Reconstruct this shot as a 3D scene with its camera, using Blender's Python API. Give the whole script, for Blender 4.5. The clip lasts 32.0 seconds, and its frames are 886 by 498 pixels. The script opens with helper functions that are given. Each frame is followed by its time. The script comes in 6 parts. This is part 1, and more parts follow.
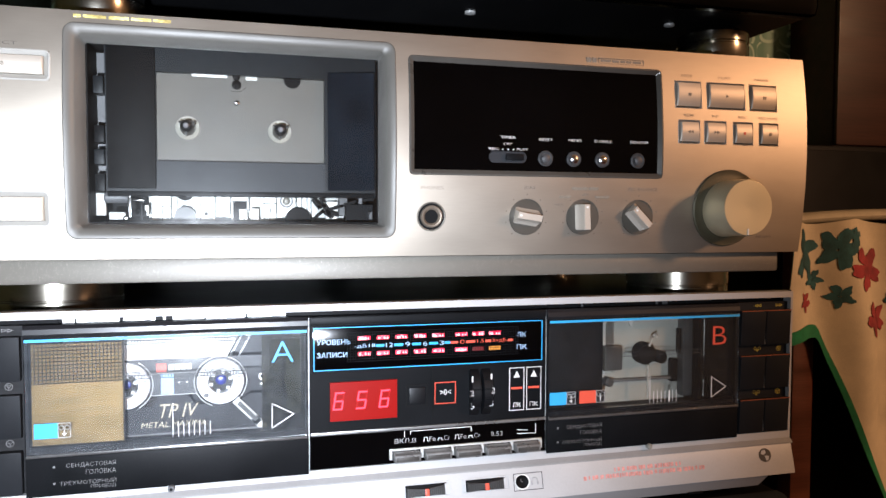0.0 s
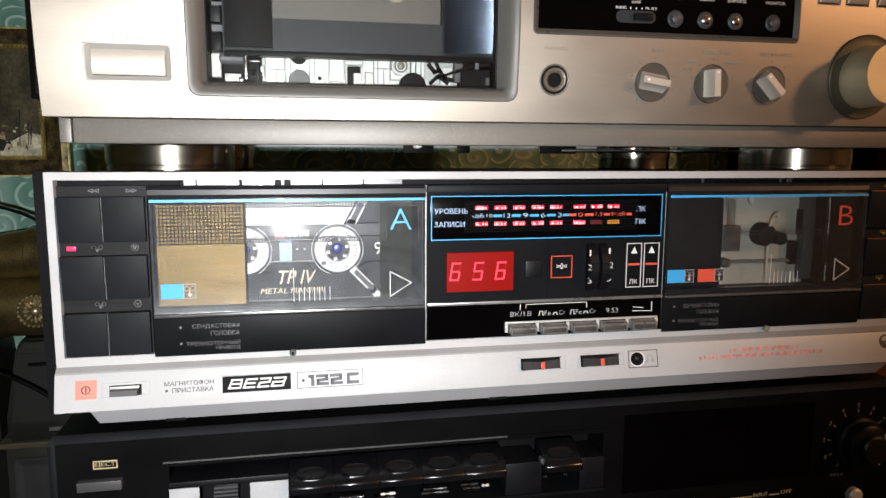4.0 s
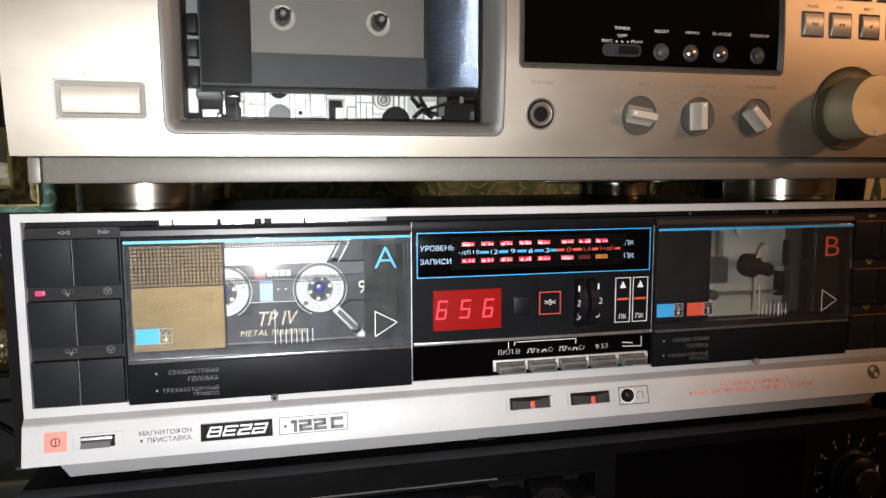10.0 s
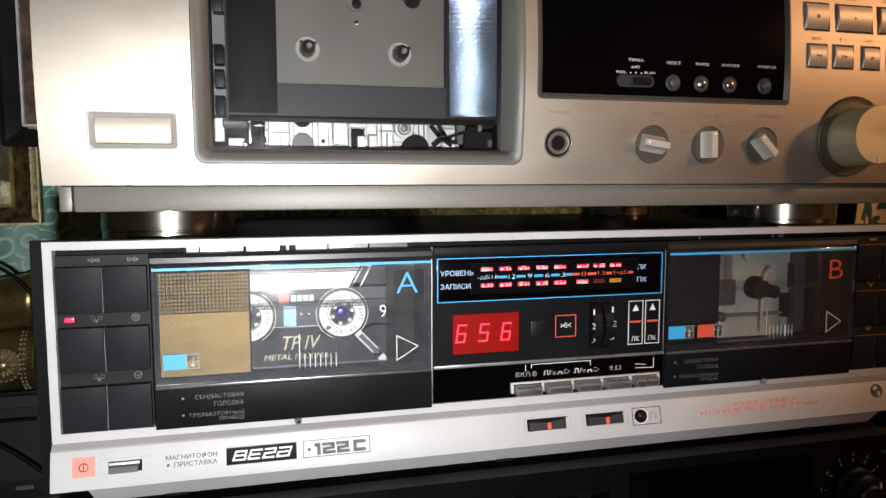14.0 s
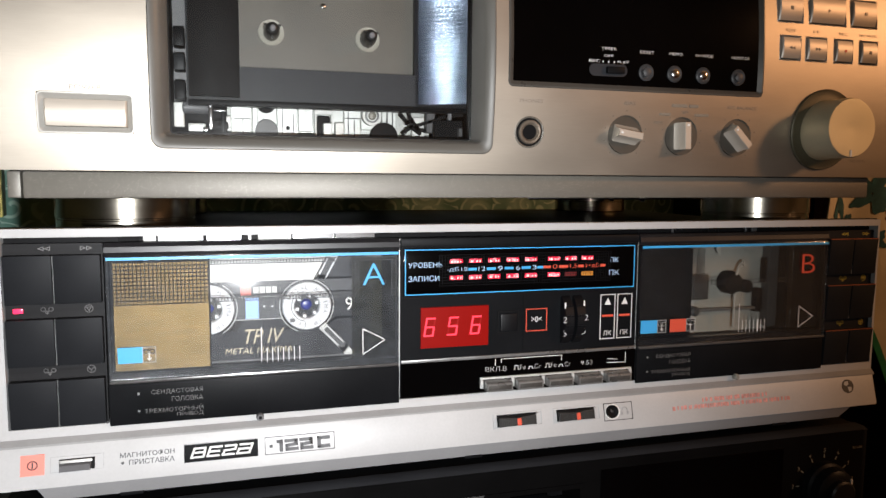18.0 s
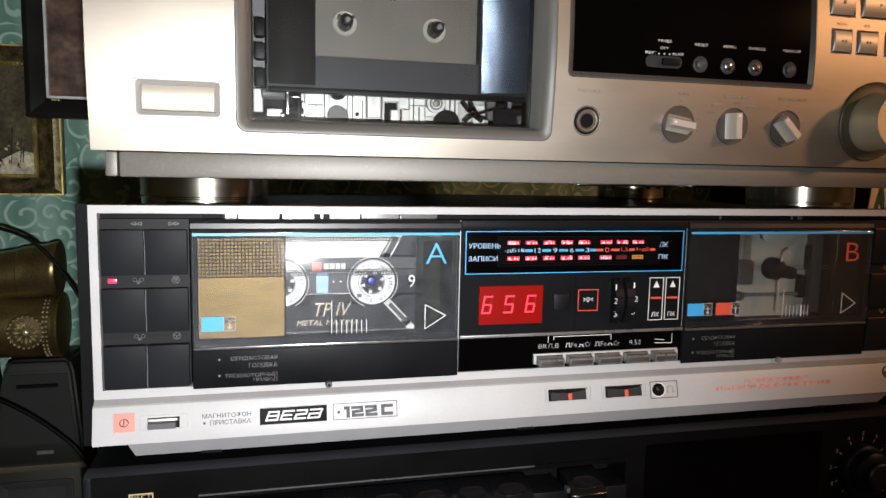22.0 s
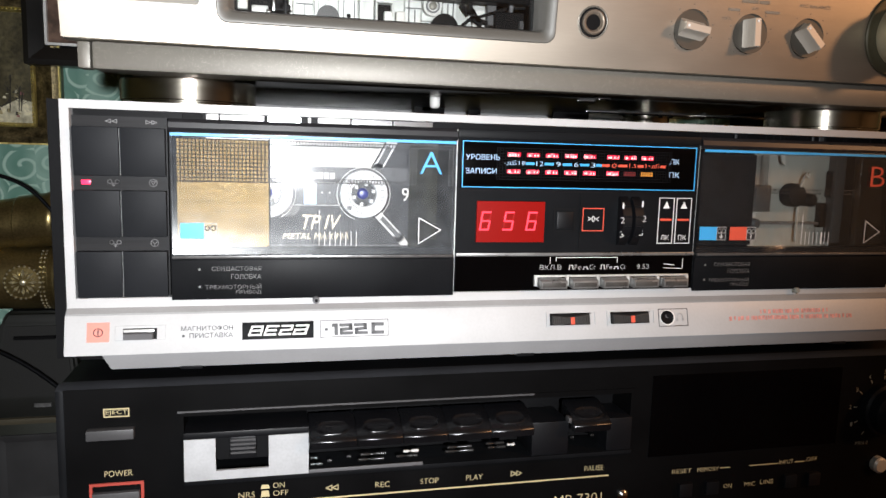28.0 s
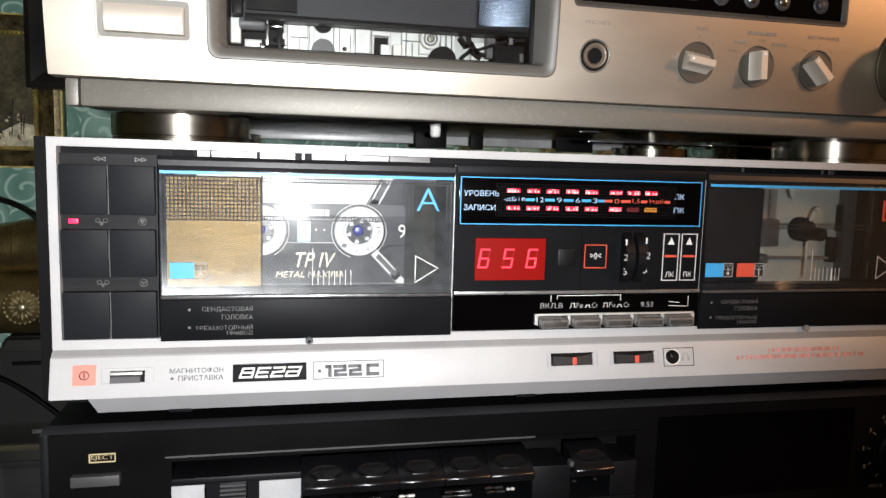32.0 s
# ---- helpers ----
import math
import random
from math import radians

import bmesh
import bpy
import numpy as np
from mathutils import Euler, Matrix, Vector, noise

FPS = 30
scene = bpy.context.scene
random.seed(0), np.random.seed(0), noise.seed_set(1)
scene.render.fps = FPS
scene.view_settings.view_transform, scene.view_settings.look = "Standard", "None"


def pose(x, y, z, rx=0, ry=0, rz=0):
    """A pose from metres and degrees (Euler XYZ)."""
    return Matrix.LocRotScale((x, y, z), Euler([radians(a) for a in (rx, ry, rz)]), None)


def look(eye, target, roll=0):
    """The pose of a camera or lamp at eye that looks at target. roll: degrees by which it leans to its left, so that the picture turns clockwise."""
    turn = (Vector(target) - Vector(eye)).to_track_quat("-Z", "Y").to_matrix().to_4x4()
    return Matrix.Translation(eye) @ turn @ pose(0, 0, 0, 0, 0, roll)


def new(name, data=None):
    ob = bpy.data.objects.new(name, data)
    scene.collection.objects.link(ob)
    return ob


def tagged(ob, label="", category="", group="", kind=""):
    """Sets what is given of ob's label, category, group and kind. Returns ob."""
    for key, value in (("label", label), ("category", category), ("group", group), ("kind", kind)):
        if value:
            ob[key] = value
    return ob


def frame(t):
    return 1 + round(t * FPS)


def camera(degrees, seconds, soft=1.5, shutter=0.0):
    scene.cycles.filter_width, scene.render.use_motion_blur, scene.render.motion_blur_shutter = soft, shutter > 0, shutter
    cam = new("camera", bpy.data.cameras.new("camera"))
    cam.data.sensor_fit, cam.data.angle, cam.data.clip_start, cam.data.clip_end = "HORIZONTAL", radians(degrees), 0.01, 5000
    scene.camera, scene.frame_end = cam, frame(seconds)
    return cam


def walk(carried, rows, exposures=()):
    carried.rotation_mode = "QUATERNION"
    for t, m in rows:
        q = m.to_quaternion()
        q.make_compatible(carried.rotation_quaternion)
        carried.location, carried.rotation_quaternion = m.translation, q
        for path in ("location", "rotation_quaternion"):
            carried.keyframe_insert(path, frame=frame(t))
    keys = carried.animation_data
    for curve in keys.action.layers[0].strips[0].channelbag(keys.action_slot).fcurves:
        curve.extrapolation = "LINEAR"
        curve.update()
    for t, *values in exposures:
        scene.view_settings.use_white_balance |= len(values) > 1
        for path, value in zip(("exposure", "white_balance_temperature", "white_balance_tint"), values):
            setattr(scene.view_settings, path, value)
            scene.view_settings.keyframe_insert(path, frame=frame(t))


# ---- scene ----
cam = camera(62.66, 32.0)
PATH = [
    (0, (0.13776, -0.34948, 1.05100), (0.6496, 1.5819, 0.9620), 0.17),
    (0.2, (0.1200, -0.3462, 1.0480), (0.6210, 1.5860, 0.9250), -0.75),
    (0.5, (0.11506, -0.35335, 1.04457), (0.5493, 1.5938, 0.9025), -0.59),
    (0.8, (0.1050, -0.3480, 1.0380), (0.5580, 1.5890, 0.8320), -0.55),
    (1, (0.10306, -0.34884, 1.03398), (0.5223, 1.5920, 0.7941), -0.42),
    (1.5, (0.09665, -0.34609, 1.02436), (0.4824, 1.5946, 0.7327), -0.00),
    (2, (0.09641, -0.34912, 1.01274), (0.4552, 1.5865, 0.6596), 0.37),
    (2.5, (0.09710, -0.33975, 1.01044), (0.4422, 1.6075, 0.7119), 0.58),
    (3, (0.09798, -0.33559, 1.01804), (0.4713, 1.6098, 0.7421), 0.49),
    (3.5, (0.10381, -0.33512, 1.02040), (0.4986, 1.6054, 0.7399), 0.48),
    (5.5, (0.10290, -0.32427, 1.02025), (0.5076, 1.6183, 0.7701), 0.05),
    (6, (0.10452, -0.33082, 1.02321), (0.5043, 1.6136, 0.7795), -0.17),
    (6.5, (0.10575, -0.32869, 1.02310), (0.5155, 1.6143, 0.7844), -0.22),
    (7, (0.09967, -0.32890, 1.02317), (0.5082, 1.6133, 0.7760), 0.12),
    (7.5, (0.09749, -0.32751, 1.02850), (0.5075, 1.6161, 0.7954), -0.10),
    (8, (0.10254, -0.32679, 1.03067), (0.5330, 1.6099, 0.7778), -0.16),
    (8.5, (0.10798, -0.32423, 1.02832), (0.5475, 1.6095, 0.7682), -0.40),
    (9, (0.10740, -0.32290, 1.02633), (0.5622, 1.6123, 0.8071), -0.28),
    (9.5, (0.10297, -0.32182, 1.02648), (0.5546, 1.6127, 0.7948), -0.07),
    (10, (0.10083, -0.32187, 1.02824), (0.5695, 1.6089, 0.7994), -0.07),
    (10.5, (0.09865, -0.31737, 1.02518), (0.5763, 1.6113, 0.7968), 0.01),
    (11, (0.09796, -0.31776, 1.02789), (0.5800, 1.6105, 0.8057), 0.12),
    (11.5, (0.09769, -0.31859, 1.02780), (0.5883, 1.6079, 0.8088), 0.11),
    (12, (0.09803, -0.31692, 1.02769), (0.5816, 1.6106, 0.8023), 0.03),
    (12.5, (0.09682, -0.31358, 1.02718), (0.5855, 1.6132, 0.8066), 0.01),
    (13, (0.09816, -0.31058, 1.02835), (0.5954, 1.6131, 0.7999), -0.10),
    (13.5, (0.09444, -0.31746, 1.03201), (0.5918, 1.6085, 0.8238), -0.06),
    (14, (0.08393, -0.32473, 1.03526), (0.5910, 1.5999, 0.8388), -0.02),
    (14.5, (0.08628, -0.32519, 1.03494), (0.6169, 1.5927, 0.8342), 0.38),
    (16.5, (0.08373, -0.32094, 1.03222), (0.6238, 1.5941, 0.8301), 0.79),
    (17, (0.08543, -0.32047, 1.03082), (0.6328, 1.5923, 0.8268), 0.66),
    (17.5, (0.08637, -0.32295, 1.03165), (0.6383, 1.5892, 0.8342), 0.78),
    (18, (0.09045, -0.31795, 1.03051), (0.6552, 1.5905, 0.8337), 0.44),
    (18.5, (0.08922, -0.31221, 1.02892), (0.6590, 1.5941, 0.8255), 0.52),
    (19, (0.09041, -0.31277, 1.02961), (0.6676, 1.5919, 0.8318), 0.58),
    (19.5, (0.08845, -0.31730, 1.02595), (0.6551, 1.5903, 0.8260), 0.81),
    (20, (0.08442, -0.31903, 1.02540), (0.6413, 1.5917, 0.8283), 1.04),
    (20.5, (0.08104, -0.32055, 1.02753), (0.6281, 1.5939, 0.8385), 1.05),
    (21, (0.07929, -0.32328, 1.03036), (0.6198, 1.5932, 0.8433), 0.92),
    (21.5, (0.07961, -0.32721, 1.02502), (0.5753, 1.5996, 0.8213), 0.79),
    (22, (0.07015, -0.33170, 1.02993), (0.5656, 1.5915, 0.7938), 1.25),
    (22.5, (0.06938, -0.34463, 1.03479), (0.5933, 1.5699, 0.7898), 0.94),
    (23, (0.06468, -0.34953, 1.03210), (0.6061, 1.5666, 0.8438), 1.30),
    (23.5, (0.06028, -0.34606, 1.03632), (0.6053, 1.5692, 0.8496), 2.74),
    (24, (0.05869, -0.34862, 1.03360), (0.5991, 1.5717, 0.8907), 1.27),
    (24.5, (0.05357, -0.35189, 1.03487), (0.6063, 1.5665, 0.9150), 1.45),
    (26.5, (0.05978, -0.32630, 1.01492), (0.6188, 1.5799, 0.7829), 1.99),
    (27, (0.07116, -0.31495, 0.98369), (0.5316, 1.6055, 0.6677), 2.46),
    (27.5, (0.07339, -0.31094, 0.98354), (0.5270, 1.6152, 0.6931), 2.03),
    (28, (0.08319, -0.31885, 0.99218), (0.5410, 1.6102, 0.7291), 1.61),
    (28.5, (0.08156, -0.31512, 0.98777), (0.5131, 1.6169, 0.7030), 1.97),
    (29, (0.08787, -0.31666, 0.99144), (0.5281, 1.6165, 0.7287), 1.18),
    (29.5, (0.09084, -0.31658, 0.99439), (0.5329, 1.6183, 0.7479), 0.60),
    (30, (0.08846, -0.31440, 0.99602), (0.5318, 1.6200, 0.7479), 1.15),
    (30.5, (0.08705, -0.31432, 0.99898), (0.5345, 1.6206, 0.7624), 1.21),
    (31, (0.08889, -0.31285, 1.00040), (0.5247, 1.6255, 0.7702), 1.41),
    (31.5, (0.08974, -0.30898, 1.00124), (0.5205, 1.6309, 0.7749), 1.24),
    (32, (0.08977, -0.30969, 1.00207), (0.5265, 1.6288, 0.7751), 1.64),
]
EXPOSURES = [(0, 1.05, 5800, 10), (0.5, 0.84, 6050, 10), (1, 0.60, 6250, 10), (2, 0.62, 6450, 10), (3, 0.54, 6500, 10), (6, 0.43, 6500, 10), (13, 0.36, 6500, 10), (19, 0.32, 6500, 10), (24, 0.37, 6450, 10), (27, 0.68, 6250, 10), (28, 0.58, 6450, 10), (32, 0.47, 6500, 10)]
walk(cam, [(t, look(eye, target, roll)) for t, eye, target, roll in PATH], exposures=EXPOSURES)

# ---- light ----
world = bpy.data.worlds.new("room")
scene.world = world
world.use_nodes = True
world.node_tree.nodes["Background"].inputs[0].default_value = (1.0, 0.8, 0.55, 1)
world.node_tree.nodes["Background"].inputs[1].default_value = 0.002


def lamp(name, place, watts, colour, radius):
    data = bpy.data.lights.new(name, "POINT")
    data.energy, data.color, data.shadow_soft_size = watts, colour, radius
    ob = new(name, data)
    ob.location = place
    return ob


# the small white torch held just behind the camera, and the warm lamp of the room
torch = bpy.data.lights.new("torch", "SPOT")
torch.energy, torch.color, torch.shadow_soft_size, torch.spot_size, torch.spot_blend = 11.1, (0.965, 0.98, 1.0), 0.005, radians(94), 1.0
new("torch", torch).matrix_world = look((0.092, -0.430, 1.000), (0.054, 0.0, 0.992))
lamp("room_lamp", (1.25, -0.75, 1.45), 16.5, (1.0, 0.50, 0.23), 0.06)

# ---- materials ----


def nodes_of(name):
    m = bpy.data.materials.new(name)
    m.use_nodes = True
    nt = m.node_tree
    return m, nt, nt.nodes["Principled BSDF"]


def coords(nt, scale):
    tc = nt.nodes.new("ShaderNodeNewGeometry")
    mp = nt.nodes.new("ShaderNodeMapping")
    mp.inputs["Scale"].default_value = scale
    nt.links.new(tc.outputs["Position"], mp.inputs["Vector"])
    return mp


def ramp(nt, source, stops):
    r = nt.nodes.new("ShaderNodeValToRGB")
    while len(r.color_ramp.elements) < len(stops):
        r.color_ramp.elements.new(0.5)
    for e, (p, c) in zip(r.color_ramp.elements, stops):
        e.position, e.color = p, (*c, 1)
    nt.links.new(source, r.inputs["Fac"])
    return r


def surface(name, colour, rough=0.5, metal=0.0, vary=0.12, scale=(60, 60, 60), grain=(900, 900, 900), bump=0.05, spread=0.12, coat=0.0, spec=0.5):
    """A surface with stains at a large scale and grain at a fine one."""
    m, nt, b = nodes_of(name)
    n1 = nt.nodes.new("ShaderNodeTexNoise")
    n1.inputs["Scale"].default_value, n1.inputs["Detail"].default_value = 1.0, 5
    nt.links.new(coords(nt, scale).outputs[0], n1.inputs["Vector"])
    n2 = nt.nodes.new("ShaderNodeTexNoise")
    n2.inputs["Scale"].default_value, n2.inputs["Detail"].default_value = 1.0, 3
    nt.links.new(coords(nt, grain).outputs[0], n2.inputs["Vector"])
    lo = [max(0.0, c * (1 - vary)) for c in colour]
    hi = [min(1.0, c * (1 + vary)) for c in colour]
    r = ramp(nt, n1.outputs["Fac"], [(0.3, lo), (0.7, hi)])
    mix = nt.nodes.new("ShaderNodeMixRGB")
    mix.blend_type = "MULTIPLY"
    mix.inputs[0].default_value = 0.5
    g = ramp(nt, n2.outputs["Fac"], [(0.3, (1 - vary * 1.6,) * 3), (0.65, (1, 1, 1))])
    nt.links.new(r.outputs[0], mix.inputs[1])
    nt.links.new(g.outputs[0], mix.inputs[2])
    nt.links.new(mix.outputs[0], b.inputs["Base Color"])
    mr = nt.nodes.new("ShaderNodeMapRange")
    mr.inputs["To Min"].default_value, mr.inputs["To Max"].default_value = max(0.03, rough - spread), min(1, rough + spread)
    nt.links.new(n1.outputs["Fac"], mr.inputs["Value"])
    nt.links.new(mr.outputs[0], b.inputs["Roughness"])
    b.inputs["Metallic"].default_value = metal
    b.inputs["Coat Weight"].default_value = coat
    b.inputs["Specular IOR Level"].default_value = spec
    if bump:
        bp = nt.nodes.new("ShaderNodeBump")
        bp.inputs["Strength"].default_value, bp.inputs["Distance"].default_value = bump, 0.0004
        nt.links.new(n2.outputs["Fac"], bp.inputs["Height"])
        nt.links.new(bp.outputs[0], b.inputs["Normal"])
    return m


def flake_paint(name, colour):
    """Satin paint with sparse bright metal flakes."""
    m = surface(name, colour, 0.46, 0.25, 0.05, (12, 60, 60), (1500, 1500, 1500), 0.08, 0.03)
    nt = m.node_tree
    b = nt.nodes["Principled BSDF"]
    paint = b.inputs["Base Color"].links[0].from_socket
    v = nt.nodes.new("ShaderNodeTexVoronoi")
    v.inputs["Scale"].default_value = 1.0
    nt.links.new(coords(nt, (6500, 6500, 6500)).outputs[0], v.inputs["Vector"])
    sp = nt.nodes.new("ShaderNodeSeparateColor")
    nt.links.new(v.outputs["Color"], sp.inputs[0])
    pick = ramp(nt, sp.outputs[0], [(0.965, (0, 0, 0)), (0.985, (1, 1, 1))])
    mx = nt.nodes.new("ShaderNodeMixRGB")
    nt.links.new(pick.outputs[0], mx.inputs[0])
    nt.links.new(paint, mx.inputs[1])
    mx.inputs[2].default_value = (0.36, 0.335, 0.295, 1)
    nt.links.new(mx.outputs[0], b.inputs["Base Color"])
    return m


def glow(name, colour, strength, base=(0.02, 0.0, 0.0)):
    m, nt, b = nodes_of(name)
    b.inputs["Base Color"].default_value = (*base, 1)
    b.inputs["Roughness"].default_value = 0.25
    b.inputs["Emission Color"].default_value = (*colour, 1)
    b.inputs["Emission Strength"].default_value = strength
    return m


def led(name):
    """A lit red light: a hot pink core with uneven rims."""
    m, nt, b = nodes_of(name)
    b.inputs["Base Color"].default_value = (0.05, 0.0, 0.004, 1)
    b.inputs["Roughness"].default_value = 0.3
    n = nt.nodes.new("ShaderNodeTexNoise")
    n.inputs["Scale"].default_value, n.inputs["Detail"].default_value = 1.0, 2
    nt.links.new(coords(nt, (420, 300, 420)).outputs[0], n.inputs["Vector"])
    r = ramp(nt, n.outputs["Fac"], [(0.32, (0.28, 0.0, 0.012)), (0.52, (1.0, 0.012, 0.06)), (0.68, (1.0, 0.36, 0.40))])
    nt.links.new(r.outputs[0], b.inputs["Emission Color"])
    b.inputs["Emission Strength"].default_value = 1.9
    return m


def clear(name, tint, gloss=1.0, rough=0.03, bloom=0.02, haze=0.32, veil=0.0):
    """A thin clear sheet: tinted see-through, a true surface reflection, and glare bloom and veil mixed in."""
    m, nt, b = nodes_of(name)
    nt.nodes.remove(b)
    tr, gl, mx = (nt.nodes.new("ShaderNode" + k) for k in ("BsdfTransparent", "BsdfGlossy", "MixShader"))
    fr = nt.nodes.new("ShaderNodeFresnel")
    fr.inputs["IOR"].default_value = 1.0 + 0.48 * gloss
    tr.inputs["Color"].default_value = (*tint, 1)
    gl.inputs["Roughness"].default_value = rough
    nt.links.new(fr.outputs[0], mx.inputs[0])
    nt.links.new(tr.outputs[0], mx.inputs[1])
    nt.links.new(gl.outputs[0], mx.inputs[2])
    # broad gloss lobe in place of lens bloom round the torch's reflection
    film, over, spots = (nt.nodes.new("ShaderNode" + k) for k in ("BsdfGlossy", "MixShader", "TexNoise"))
    film.inputs["Roughness"].default_value = haze
    nt.links.new(coords(nt, (160, 160, 160)).outputs[0], spots.inputs["Vector"])
    spots.inputs["Scale"].default_value, spots.inputs["Detail"].default_value = 1.0, 6
    mr = nt.nodes.new("ShaderNodeMapRange")
    mr.inputs["From Min"].default_value, mr.inputs["From Max"].default_value = 0.3, 0.75
    mr.inputs["To Min"].default_value, mr.inputs["To Max"].default_value = bloom * 0.6, bloom * 1.5
    nt.links.new(spots.outputs["Fac"], mr.inputs["Value"])
    nt.links.new(mr.outputs[0], over.inputs[0])
    nt.links.new(mx.outputs[0], over.inputs[1])
    nt.links.new(film.outputs[0], over.inputs[2])
    # pale diffuse share in place of the lens veil
    veiled, pale = nt.nodes.new("ShaderNodeMixShader"), nt.nodes.new("ShaderNodeBsdfDiffuse")
    pale.inputs["Color"].default_value = (0.70, 0.78, 0.90, 1)
    lr = nt.nodes.new("ShaderNodeMapRange")
    lr.inputs["From Min"].default_value, lr.inputs["From Max"].default_value = 0.25, 0.75
    lr.inputs["To Min"].default_value, lr.inputs["To Max"].default_value = veil * 0.5, veil * 1.3
    nt.links.new(spots.outputs["Fac"], lr.inputs["Value"])
    nt.links.new(lr.outputs[0], veiled.inputs[0])
    nt.links.new(over.outputs[0], veiled.inputs[1])
    nt.links.new(pale.outputs[0], veiled.inputs[2])
    nt.links.new(veiled.outputs[0], nt.nodes["Material Output"].inputs["Surface"])
    return m


def swirl_paper(name, light, dark):
    """Green wallpaper with curled tendrils in a lighter tone and faint stripes."""
    m, nt, b = nodes_of(name)
    warp = nt.nodes.new("ShaderNodeTexNoise")
    warp.inputs["Scale"].default_value = 9
    base = coords(nt, (1, 1, 1))
    nt.links.new(base.outputs[0], warp.inputs["Vector"])
    add = nt.nodes.new("ShaderNodeMixRGB")
    add.blend_type = "ADD"
    add.inputs[0].default_value = 0.035
    nt.links.new(base.outputs[0], add.inputs[1])
    nt.links.new(warp.outputs["Color"], add.inputs[2])
    vo = nt.nodes.new("ShaderNodeTexVoronoi")
    vo.inputs["Scale"].default_value, vo.inputs["Randomness"].default_value = 34, 0.75
    nt.links.new(add.outputs[0], vo.inputs["Vector"])
    away = nt.nodes.new("ShaderNodeVectorMath")
    away.operation = "SUBTRACT"
    nt.links.new(add.outputs[0], away.inputs[0])
    nt.links.new(vo.outputs["Position"], away.inputs[1])
    axes = nt.nodes.new("ShaderNodeSeparateXYZ")
    nt.links.new(away.outputs[0], axes.inputs[0])
    turn = nt.nodes.new("ShaderNodeMath")
    turn.operation = "ARCTAN2"
    nt.links.new(axes.outputs["Z"], turn.inputs[0])
    nt.links.new(axes.outputs["X"], turn.inputs[1])
    wv = nt.nodes.new("ShaderNodeMath")
    wv.operation = "MULTIPLY_ADD"
    wv.inputs[1].default_value = 17
    nt.links.new(vo.outputs["Distance"], wv.inputs[0])
    nt.links.new(turn.outputs[0], wv.inputs[2])
    sn = nt.nodes.new("ShaderNodeMath")
    sn.operation = "SINE"
    nt.links.new(wv.outputs[0], sn.inputs[0])
    curl = ramp(nt, sn.outputs[0], [(0.55, (0, 0, 0)), (0.92, (1, 1, 1))])
    stripe = nt.nodes.new("ShaderNodeTexWave")
    stripe.inputs["Scale"].default_value, stripe.inputs["Distortion"].default_value = 5.5, 1.5
    nt.links.new(base.outputs[0], stripe.inputs["Vector"])
    field = ramp(nt, stripe.outputs["Fac"], [(0.2, dark), (0.9, [0.55 * d + 0.45 * l for d, l in zip(dark, light)])])
    mx = nt.nodes.new("ShaderNodeMixRGB")
    nt.links.new(curl.outputs[0], mx.inputs[0])
    nt.links.new(field.outputs[0], mx.inputs[1])
    mx.inputs[2].default_value = (*light, 1)
    nt.links.new(mx.outputs[0], b.inputs["Base Color"])
    b.inputs["Roughness"].default_value = 0.6
    bp = nt.nodes.new("ShaderNodeBump")
    bp.inputs["Strength"].default_value, bp.inputs["Distance"].default_value = 0.3, 0.001
    nt.links.new(sn.outputs[0], bp.inputs["Height"])
    nt.links.new(bp.outputs[0], b.inputs["Normal"])
    return m


CHAMPAGNE = surface("champagne_metal", (0.428, 0.383, 0.323), 0.46, 0.9, 0.05, (25, 25, 60), (120, 2000, 3500), 0.06, 0.05)
CHAMPAGNE_KNOB = surface("champagne_knob", (0.60, 0.54, 0.37), 0.37, 0.6, 0.05, (40, 40, 40), (1500, 1500, 1500), 0.03, 0.05)
DISPLAY_RIM = surface("dark_bronze_rim", (0.10, 0.095, 0.085), 0.3, 0.4, 0.1, (40, 40, 40), (1500, 1500, 1500), 0.04)
CAP_PALE = surface("pale_champagne_key", (0.54, 0.49, 0.42), 0.42, 0.4, 0.05, (40, 40, 40), (120, 1500, 3000), 0.04, 0.05)
WELL_RIM = surface("pale_grey_rim", (0.40, 0.39, 0.36), 0.42, 0.3, 0.06, (40, 40, 40), (1500, 1500, 1500), 0.04)
BRONZE_PAINT = flake_paint("bronze_grey_paint", (0.14, 0.13, 0.11))
OLIVE_BRONZE = surface("olive_bronze", (0.075, 0.068, 0.042), 0.5, 0.4, 0.2, (60, 60, 60), (1500, 1500, 1500), 0.2, 0.06)
FRAME_GREY = surface("warm_grey_satin", (0.098, 0.093, 0.082), 0.46, 0.12, 0.06, (40, 40, 40), (1800, 1800, 1800), 0.06)
WHITE_PAINT = surface("white_enamel", (0.435, 0.435, 0.435), 0.42, 0.0, 0.05, (35, 35, 35), (900, 900, 900), 0.05)
# greyer than the white frame: skirt first, then the slightly darker ledge
SKIRT_GREY = surface("pale_grey_enamel", (0.30, 0.30, 0.305), 0.45, 0.0, 0.06, (35, 35, 35), (900, 900, 900), 0.05)
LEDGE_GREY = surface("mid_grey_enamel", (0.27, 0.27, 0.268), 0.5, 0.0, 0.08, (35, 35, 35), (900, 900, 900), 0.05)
BLACK_SATIN = surface("black_satin_plastic", (0.0065, 0.007, 0.008), 0.42, 0.0, 0.25, (30, 30, 30), (1800, 1800, 1800), 0.05, 0.08, spec=0.07)
BLACK_FACE = surface("black_satin_face", (0.0032, 0.0032, 0.0034), 0.42, 0.0, 0.25, (30, 30, 30), (1800, 1800, 1800), 0.05, 0.08, spec=0.06)
